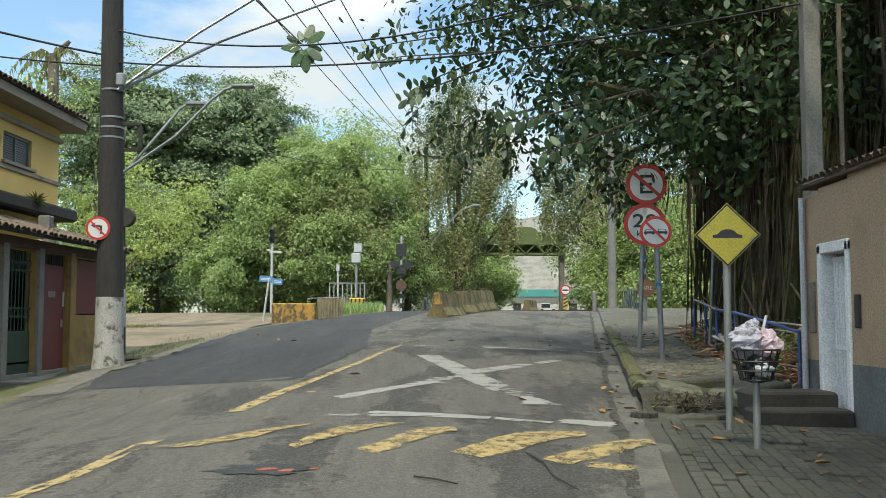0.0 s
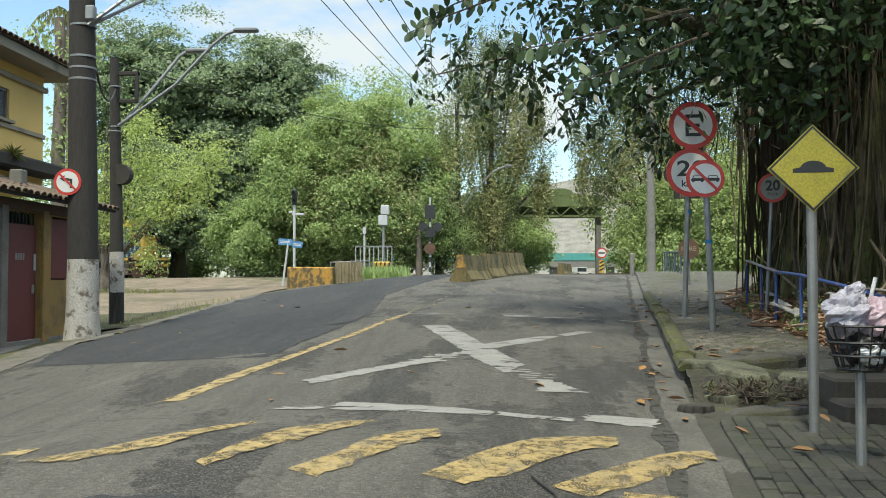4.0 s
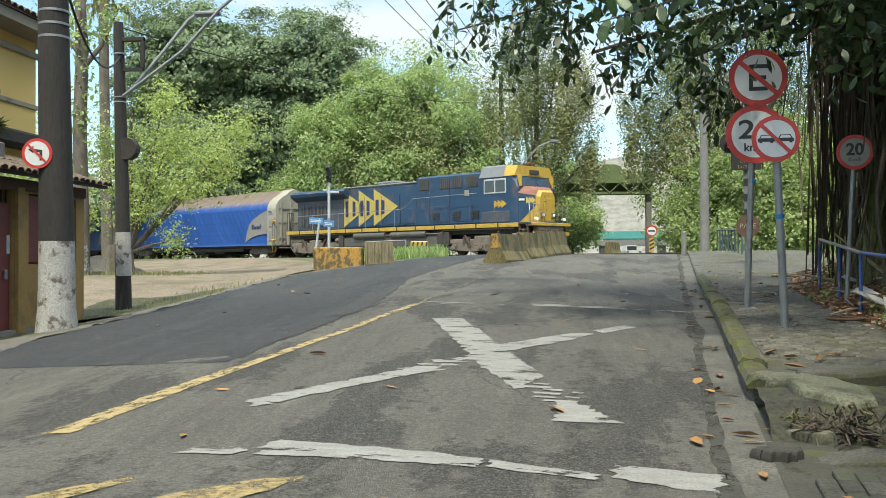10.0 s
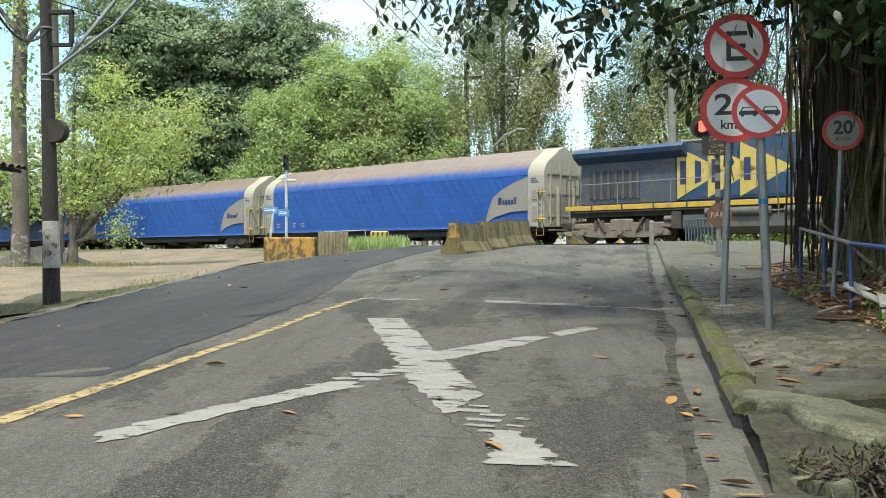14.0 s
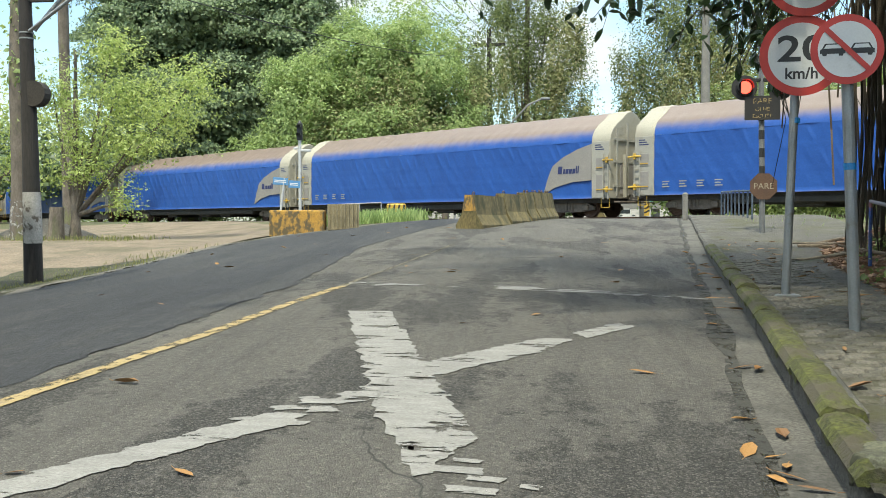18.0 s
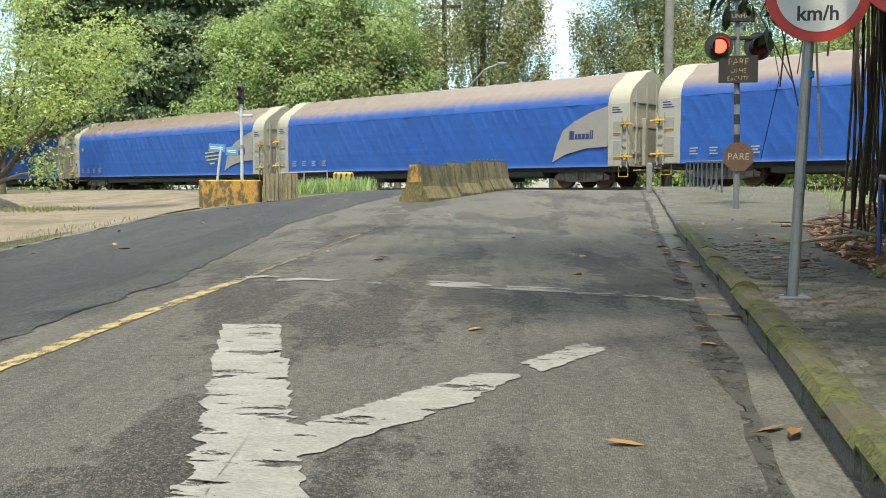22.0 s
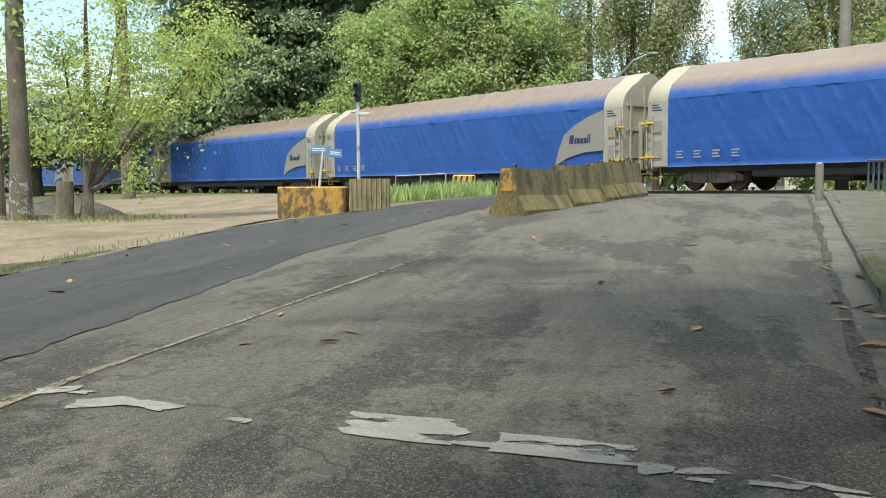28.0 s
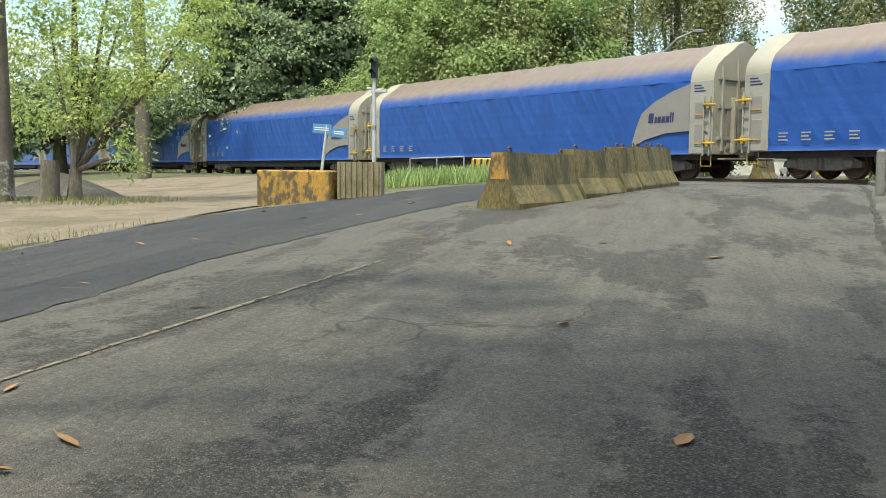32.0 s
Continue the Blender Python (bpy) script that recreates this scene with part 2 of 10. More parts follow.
        line = math2("MULTIPLY", span(cv.outputs["Distance"], 0.006, 0.0), span(tex(0.25, 2.0, 0.5), 0.48, 0.58))
        col = mix(line, col, (0.03, 0.03, 0.028))
    links.new(col, bsdf.inputs["Base Color"])
    bsdf.inputs["Roughness"].default_value = 0.88
    bp = nodes.new("ShaderNodeBump")
    bp.inputs["Strength"].default_value, bp.inputs["Distance"].default_value = 1.0, 0.022
    links.new(math2("ADD", math2("MULTIPLY", vor.outputs["Distance"], -0.6), fine), bp.inputs["Height"])
    links.new(bp.outputs["Normal"], bsdf.inputs["Normal"])
    return m


M_ASPHALT = asphalt("asphalt", (0.106, 0.099, 0.088), (0.140, 0.130, 0.114), (0.028, 0.027, 0.025), 3.0, 0.42)
M_ASPHALT_NEW = asphalt("new_asphalt", (0.026, 0.028, 0.033), (0.040, 0.041, 0.046), (0.060, 0.059, 0.058), 8.0, 0.0, (1, 0.4, 1), 0.8)
M_WHITE_LINE = material("worn_white_paint", (0.40, 0.39, 0.37), (0.29, 0.28, 0.265), 8, 0.8, 0.5, 90, stain=(0.3, 0.29, 0.27), stain_at=(0.55, 0.7), stain_scale=9, stretch=(0.55, 1.5, 1), worn=(0.565, 0.585), worn_scale=4.5)
M_HUMP = material("faded_hump_paint", (0.50, 0.365, 0.14), (0.38, 0.29, 0.14), 5, 0.85, 0.5, 90, stain=(0.20, 0.165, 0.11), stain_at=(0.52, 0.66), stain_scale=7, worn=(0.45, 0.66), worn_scale=9)
M_GATE = material("white_gate_paint", (0.80, 0.81, 0.82), (0.70, 0.71, 0.72), 3, 0.5, 0.1, stain=(0.48, 0.46, 0.42), stain_at=(0.62, 0.75), colour_scale=1.0)
M_YELLOW_LINE = material("worn_yellow_paint", (0.50, 0.375, 0.165), (0.41, 0.315, 0.16), 8, 0.8, 0.5, 90, stain=(0.25, 0.2, 0.12), stain_at=(0.55, 0.66), stain_scale=9, worn=(0.50, 0.61), worn_scale=8)
M_FADED_LINE = material("faded_line_paint", (0.27, 0.235, 0.165), (0.22, 0.19, 0.135), 8, 0.85, 0.4, 90, worn=(0.47, 0.62), worn_scale=9.0)
M_GUTTER = material("stained_gutter_concrete", (0.20, 0.188, 0.165), (0.13, 0.124, 0.11), 3, 0.92, 0.7, 50, stain=(0.06, 0.058, 0.05), stain_at=(0.5, 0.66), stain_scale=1.8, grit=0.6)
M_SEAM = material("damp_black_seam", (0.045, 0.044, 0.038), (0.075, 0.072, 0.06), 7, 0.9, 0.6, 50, worn=(0.50, 0.60), worn_scale=5.0)
M_SHOULDER = material("gravel_shoulder", (0.27, 0.245, 0.21), (0.15, 0.138, 0.12), 9, 0.95, 1.0, 34, stain=(0.10, 0.10, 0.06), stain_at=(0.5, 0.64), stain_scale=1.6, grit=0.6, bump_size=0.02)
M_SLAB = material("lichen_slab", (0.25, 0.25, 0.165), (0.16, 0.158, 0.11), 3, 0.95, 0.8, 45, stain=(0.07, 0.07, 0.045), stain_at=(0.52, 0.62), stain_scale=3.0, grit=0.6)
M_VERGE = material("mossy_verge", (0.065, 0.078, 0.028), (0.10, 0.088, 0.05), 2.5, 0.95, 1.0, 30, stain=(0.15, 0.12, 0.075), stain_at=(0.56, 0.70), stain_scale=1.2, bump_size=0.03, grit=0.6)
M_EDGE = material("crumbled_mossy_edge", (0.075, 0.069, 0.05), (0.034, 0.031, 0.024), 5, 0.95, 1.0, 30, stain=(0.06, 0.068, 0.025), stain_at=(0.48, 0.62), stain_scale=3.0, grit=0.65, bump_size=0.03, colour_scale=1.0)
M_CONCRETE = material("concrete", (0.30, 0.285, 0.26), (0.23, 0.22, 0.20), 2.5, 0.9, 0.5, 50, stain=(0.12, 0.115, 0.10), stain_at=(0.55, 0.75), stain_scale=1.6)
M_MOSS = material("mossy_kerb_stone", (0.125, 0.135, 0.028), (0.060, 0.062, 0.028), 9, 0.95, 1.0, 38, stain=(0.075, 0.066, 0.045), stain_at=(0.48, 0.60), stain_scale=4, grit=0.65, bump_size=0.02, colour_scale=1.0)
M_PAVER = material("paving_stone", (0.235, 0.215, 0.175), (0.135, 0.125, 0.10), 3, 0.9, 0.9, 45, each=1, stain=(0.06, 0.06, 0.03), stain_at=(0.50, 0.66), stain_scale=1.4, grit=0.6, own=True)
M_PAVE_OLD = material("mossy_old_pavement", (0.175, 0.165, 0.142), (0.10, 0.094, 0.08), 2.2, 0.95, 0.8, 40, stain=(0.075, 0.075, 0.03), stain_at=(0.50, 0.66), stain_scale=0.9, grit=0.6, bump_size=0.02)
M_FIG_MOSS = material("mossy_fig_bark", (0.115, 0.140, 0.028), (0.13, 0.105, 0.07), 2.5, 0.95, 1.0, 24, stretch=(1, 1, 0.3), stain=(0.07, 0.06, 0.045), stain_at=(0.52, 0.66), stain_scale=2.0, bump_size=0.03, grit=0.6, colour_scale=1.0)
M_STICK = material("dry_stick", (0.34, 0.27, 0.19), (0.20, 0.155, 0.11), 6, 0.9, 0.5, 40, colour_scale=1.0)
M_WAGON_CREAM = material("cream_wagon_roof_paint", (0.50, 0.465, 0.37), (0.43, 0.40, 0.32), 1.2, 0.6, 0.15, stain=(0.38, 0.33, 0.25), stain_at=(0.56, 0.75))
# damp near stones, with the tree's shade also put into their darker colour
M_PAVER_DAMP_SHADED = material("damp_shade_darkened_paving_stone", (0.105, 0.100, 0.080), (0.058, 0.057, 0.046), 3, 0.85, 0.9, 45, each=1, stain=(0.05, 0.056, 0.03), stain_at=(0.50, 0.64), stain_scale=2.2, grit=0.6, own=True)
M_MORTAR = material("dirty_mortar", (0.085, 0.08, 0.065), (0.06, 0.058, 0.045), 4, 0.95, 0.6, 40)
M_SOIL = material("litter_soil", (0.09, 0.07, 0.05), (0.05, 0.042, 0.034), 3, 0.95, 1.0, 30, stain=(0.05, 0.06, 0.025), stain_at=(0.5, 0.7), bump_size=0.03, colour_scale=1.0)
M_DIRT = material("pale_dirt", (0.36, 0.28, 0.20), (0.22, 0.175, 0.125), 0.9, 0.95, 0.9, 18, stain=(0.12, 0.105, 0.06), stain_at=(0.50, 0.66), stain_scale=0.45, bump_size=0.03, grit=0.6)
M_GRASSY = material("grassy_ground", (0.10, 0.12, 0.04), (0.15, 0.135, 0.07), 1.0, 0.95, 0.9, 30, stain=(0.2, 0.17, 0.12), stain_at=(0.55, 0.7), stain_scale=0.5, bump_size=0.03)
M_LEAF_DARK = material("dark_leaves", (0.088, 0.14, 0.078), (0.34, 0.435, 0.22), island=True, rough=0.5, bump=0, leafy=0.42)
M_LEAF_MID = material("green_leaves", (0.12, 0.18, 0.055), (0.38, 0.46, 0.15), island=True, rough=0.55, bump=0, leafy=0.46)
M_LEAF_LIGHT = material("light_green_leaves", (0.18, 0.275, 0.085), (0.51, 0.62, 0.25), island=True, rough=0.55, bump=0, leafy=0.52)
M_LEAF_AIRY = material("airy_yellow_green_leaves", (0.28, 0.38, 0.095), (0.62, 0.7, 0.26), island=True, rough=0.55, bump=0, leafy=0.56)
M_LEAF_OLIVE = material("olive_vine_leaves", (0.14, 0.175, 0.045), (0.30, 0.29, 0.105), island=True, rough=0.7, bump=0, leafy=0.4)
M_LEAF_FICUS = material("glossy_ficus_leaves", (0.030, 0.055, 0.022), (0.080, 0.135, 0.048), island=True, rough=0.38, bump=0, leafy=0.28)
M_LEAF_DRY = material("dry_fallen_leaves", (0.52, 0.33, 0.21), (0.20, 0.115, 0.07), island=True, rough=0.75, bump=0, leafy=0.15)
M_LEAF_ORANGE = material("orange_fallen_leaf", (0.36, 0.19, 0.055), (0.19, 0.10, 0.045), each=1, rough=0.7, bump=0.2, fine=40, colour_scale=1.0)
M_BARK = material("grey_bark", (0.20, 0.17, 0.14), (0.075, 0.062, 0.05), 4, 0.95, 1.0, 22, stretch=(1, 1, 0.25), stain=(0.07, 0.085, 0.03), stain_at=(0.55, 0.75), bump_size=0.03, colour_scale=1.0)
M_BARK_DARK = material("dark_fig_bark", (0.16, 0.125, 0.095), (0.075, 0.06, 0.048), 5, 0.95, 1.0, 24, stretch=(1, 1, 0.15), stain=(0.115, 0.125, 0.03), stain_at=(0.52, 0.68), stain_scale=0.8, grit=0.6, bump_size=0.04, colour_scale=1.0)
M_LEAF_VINE = material("vine_covered_leaves", (0.095, 0.135, 0.05), (0.31, 0.36, 0.135), island=True, rough=0.7, bump=0, leafy=0.45)
M_FENCE_GREY = material("worn_grey_blue_fence_paint", (0.12, 0.16, 0.22), (0.09, 0.11, 0.14), 5, 0.55, 0.2)
M_LEAF_TAN = material("dry_tan_vines", (0.46, 0.42, 0.22), (0.24, 0.29, 0.11), island=True, rough=0.8, bump=0, leafy=0.35)
M_BOGIE = material("dusty_bogie_steel", (0.22, 0.18, 0.145), (0.12, 0.10, 0.08), 4, 0.85, 0.5, 40, colour_scale=1.0)
M_LOCO_GRIME = material("sooty_locomotive_blue", (0.075, 0.075, 0.08), (0.035, 0.055, 0.10), 1.3, 0.65, 0.2, 30, stain=(0.10, 0.085, 0.07), stain_at=(0.5, 0.7), stain_scale=1.5, colour_scale=1.0)
M_OLD_WASH = material("worn_whitewash_patches", (0.50, 0.48, 0.44), (0.36, 0.34, 0.31), 3, 0.9, 0.4, 40, worn=(0.44, 0.50), worn_scale=4.0)
M_PALE_BARK = material("pale_lichen_bark", (0.17, 0.142, 0.115), (0.075, 0.062, 0.05), 3, 0.95, 0.8, 24, stretch=(1, 1, 0.4), stain=(0.14, 0.15, 0.06), stain_at=(0.54, 0.68), stain_scale=1.4, colour_scale=1.0)
M_ROOT = material("aerial_roots", (0.155, 0.125, 0.092), (0.05, 0.042, 0.03), island=True, rough=0.95, bump=0.4, colour_scale=1.0)
M_STEEL = material("galvanised_steel", (0.42, 0.43, 0.43), (0.33, 0.34, 0.34), 5, 0.5, 0.15, 70, metal=0.6, stain=(0.25, 0.22, 0.18), stain_at=(0.62, 0.75), stain_scale=4, grit=0.12)
M_RED = material("sign_red", (0.62, 0.045, 0.03), (0.55, 0.04, 0.03), 4, 0.45, 0.05, grit=0.08)
M_SIGN_WHITE = material("sign_white", (0.80, 0.80, 0.79), (0.72, 0.72, 0.71), 4, 0.45, 0.05, stain=(0.45, 0.45, 0.4), stain_at=(0.6, 0.8), stain_scale=4, grit=0.08)
M_SIGN_DULL = material("faded_sign_face", (0.36, 0.36, 0.31), (0.28, 0.28, 0.24), 6, 0.6, 0.1, grit=0.08)
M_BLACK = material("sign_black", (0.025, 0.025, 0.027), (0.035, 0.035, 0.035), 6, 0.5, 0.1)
M_SIGN_YELLOW = material("sign_yellow", (0.62, 0.53, 0.055), (0.52, 0.45, 0.05), 3, 0.5, 0.08, stain=(0.30, 0.27, 0.06), stain_at=(0.57, 0.72), stain_scale=6)
M_BLUE_PIPE = material("blue_pipe_paint", (0.05, 0.13, 0.44), (0.06, 0.11, 0.33), 6, 0.5, 0.2, stain=(0.40, 0.16, 0.16), stain_at=(0.57, 0.64), stain_scale=5)
M_PIPE_PALE = material("worn_pale_pipe_paint", (0.40, 0.41, 0.46), (0.32, 0.24, 0.26), 5, 0.55, 0.2)
M_HOUSE = material("yellow_render", (0.80, 0.56, 0.19), (0.72, 0.49, 0.16), 1.2, 0.85, 0.25, 70, stain=(0.30, 0.21, 0.08), stain_at=(0.58, 0.78), stain_scale=0.9, colour_scale=1.0)
M_HOUSE_LOW = material("ochre_render", (0.46, 0.29, 0.085), (0.36, 0.23, 0.075), 1.5, 0.85, 0.25, 70, stain=(0.13, 0.10, 0.06), stain_at=(0.55, 0.75), stain_scale=1.1)
M_CREAM = material("cream_trim", (0.50, 0.44, 0.33), (0.42, 0.37, 0.28), 2, 0.85, 0.2, stain=(0.2, 0.17, 0.12), stain_at=(0.57, 0.75))
M_TILE = material("roof_tile", (0.22, 0.15, 0.11), (0.12, 0.085, 0.065), 3, 0.9, 0.5, 40, each=1, stain=(0.10, 0.11, 0.05), stain_at=(0.5, 0.7), stain_scale=3, own=True)
M_DARK_MOULD = material("mould_black_concrete", (0.075, 0.065, 0.055), (0.04, 0.036, 0.032), 2, 0.95, 0.5, 40, stain=(0.15, 0.13, 0.1), stain_at=(0.6, 0.75))
M_RED_DOOR = material("dark_red_door", (0.20, 0.032, 0.03), (0.16, 0.028, 0.027), 2, 0.6, 0.15)
M_GREEN_GATE = material("green_iron", (0.035, 0.075, 0.045), (0.028, 0.06, 0.04), 3, 0.6, 0.2)
M_WOOD_POLE = material("dark_wood_pole", (0.046, 0.040, 0.037), (0.028, 0.024, 0.022), 3, 0.9, 0.7, 30, stretch=(1, 1, 0.15), stain=(0.14, 0.12, 0.11), stain_at=(0.58, 0.75))
M_WHITEWASH = material("whitewash", (0.60, 0.58, 0.55), (0.44, 0.42, 0.39), 3, 0.9, 0.4, 40, stain=(0.13, 0.11, 0.09), stain_at=(0.54, 0.62), stain_scale=4)
M_TAN_WALL = material("tan_rendered_wall", (0.40, 0.29, 0.19), (0.34, 0.245, 0.16), 1.5, 0.9, 0.6, 45, stain=(0.22, 0.16, 0.10), stain_at=(0.55, 0.75), colour_scale=1.0)
M_GREY_BASE = material("grey_wall_base", (0.22, 0.23, 0.23), (0.16, 0.17, 0.17), 2, 0.9, 0.5, 40, stain=(0.09, 0.09, 0.08), stain_at=(0.55, 0.7))
M_WHITE_PAINT = material("white_paint", (0.66, 0.67, 0.69), (0.58, 0.59, 0.61), 3, 0.6, 0.1, stain=(0.36, 0.34, 0.3), stain_at=(0.62, 0.75))
M_TARP = material("blue_tarpaulin", (0.022, 0.100, 0.41), (0.018, 0.080, 0.34), 0.7, 0.42, 0.25, 12, grit=0.12, spec=0.35, stain=(0.022, 0.10, 0.40), stain_at=(0.55, 0.8), stain_scale=0.5, bump_size=0.02, dusty=(0.155, 0.118, 0.100))
M_WAGON_GREY = material("pale_wagon_paint", (0.47, 0.45, 0.39), (0.40, 0.38, 0.33), 1.2, 0.6, 0.15, stain=(0.26, 0.23, 0.18), stain_at=(0.56, 0.75))
M_WAGON_BADGE = material("grey_badge", (0.36, 0.33, 0.30), (0.31, 0.29, 0.27), 1.2, 0.6, 0.2)
M_UNDER = material("black_underframe", (0.032, 0.030, 0.028), (0.055, 0.048, 0.042), 3, 0.8, 0.4, 30, stain=(0.085, 0.065, 0.05), stain_at=(0.57, 0.75), colour_scale=1.0)
M_TANK = material("sooty_tank_steel", (0.075, 0.072, 0.07), (0.11, 0.10, 0.09), 2.5, 0.55, 0.3, 30, stain=(0.14, 0.11, 0.08), stain_at=(0.56, 0.72), colour_scale=1.0)
M_NOSE_TOP = material("brown_red_nose_paint", (0.30, 0.12, 0.075), (0.23, 0.10, 0.065), 2, 0.7, 0.2, 40, stain=(0.16, 0.10, 0.08), stain_at=(0.56, 0.72), colour_scale=1.0)
M_LOCO_BLUE = material("locomotive_blue", (0.016, 0.058, 0.128), (0.013, 0.042, 0.092), 0.9, 0.5, 0.12, 40, stain=(0.095, 0.072, 0.062), stain_at=(0.52, 0.74), stain_scale=1.3, colour_scale=1.0)
M_LOCO_YELLOW = material("locomotive_yellow", (0.74, 0.47, 0.06), (0.62, 0.40, 0.06), 2, 0.5, 0.1, stain=(0.30, 0.19, 0.07), stain_at=(0.54, 0.68), stain_scale=2.5)
M_ARROW = material("faded_arrow_yellow", (0.72, 0.56, 0.13), (0.62, 0.47, 0.11), 2, 0.55, 0.1, stain=(0.36, 0.27, 0.10), stain_at=(0.56, 0.70), stain_scale=2.5)
M_BADGE_NAVY = material("badge_navy", (0.02, 0.035, 0.16), (0.02, 0.03, 0.13), 2, 0.6, 0.05)
M_JERSEY = material("weathered_barrier_concrete", (0.27, 0.21, 0.085), (0.16, 0.135, 0.065), 2.6, 0.95, 0.8, 30, stain=(0.050, 0.052, 0.018), stain_at=(0.49, 0.66), stain_scale=2.6, stretch=(1, 1, 0.4), grit=0.6, own=True)
M_YWORN = material("worn_yellowish_concrete", (0.40, 0.33, 0.19), (0.30, 0.26, 0.165), 3, 0.9, 0.6, 40, stain=(0.17, 0.14, 0.08), stain_at=(0.55, 0.68), stain_scale=3.0, stretch=(1, 1, 0.5))
M_YBLOCK = material("chipped_yellow_barrier_paint", (0.62, 0.34, 0.05), (0.46, 0.27, 0.07), 3, 0.8, 0.6, 45, stain=(0.12, 0.09, 0.045), stain_at=(0.47, 0.56), stain_scale=5.5, stretch=(1, 1, 0.6))
M_BRICK = material("broken_red_brick", (0.42, 0.13, 0.09), (0.30, 0.10, 0.07), 6, 0.9, 0.5, 40)
POTHOLE = (-1.25, 7.3)
M_RUST = material("rusty_steel", (0.17, 0.09, 0.055), (0.11, 0.065, 0.045), 4, 0.85, 0.5, 40)
M_BALLAST = material("ballast", (0.20, 0.18, 0.155), (0.12, 0.105, 0.09), 12, 0.95, 1.0, 14, bump_size=0.05)
M_GREEN_STEEL = material("green_bridge_steel", (0.16, 0.21, 0.085), (0.12, 0.16, 0.07), 0.8, 0.8, 0.3, 20, stain=(0.10, 0.10, 0.05), stain_at=(0.55, 0.75), stain_scale=0.5, colour_scale=1.0)
M_GLASS_DARK = material("dark_glass", (0.04, 0.05, 0.06), (0.05, 0.06, 0.07), 2, 0.08, 0, spec=0.8)
M_BLUE_PLATE = material("street_plate_blue", (0.10, 0.30, 0.62), (0.12, 0.32, 0.60), 3, 0.5, 0.05)
M_BLUE_TAPE = material("blue_tape", (0.02, 0.30, 0.75), rough=0.5, bump=0)
M_BAG_GREY = material("lilac_plastic_bag", (0.66, 0.64, 0.70), (0.50, 0.47, 0.56), 9, 0.4, 0.5, 25, leafy=0.3)
M_PLASTIC = material("pink_plastic_bag", (0.84, 0.68, 0.74), (0.70, 0.50, 0.60), 9, 0.45, 0.5, 25, leafy=0.3)
M_CABLE = material("black_cable", (0.02, 0.02, 0.02), rough=0.7, bump=0)
M_LAMP_GREY = material("lamp_grey", (0.30, 0.31, 0.32), (0.25, 0.26, 0.27), 4, 0.5, 0.1, metal=0.3)
M_TEAL = material("viaduct_teal", (0.12, 0.42, 0.38), (0.10, 0.38, 0.35), 1, 0.8, 0.1)
# pale grey carries the distance haze as base colour
M_HILL = material("haze_tinted_hillside", (0.25, 0.24, 0.21), (0.32, 0.305, 0.27), 0.05, 1.0, 0, 0.3)
M_RED_LAMP = glow("red_lamp_glass", (1.0, 0.03, 0.02), 6.0)
M_LAMP_OFF = material("unlit_lamp_look_dark_red", (0.05, 0.006, 0.006), rough=0.25, bump=0)
M_HEADLAMP = glow("headlamp_glass", (1.0, 0.90, 0.75), 0.12)


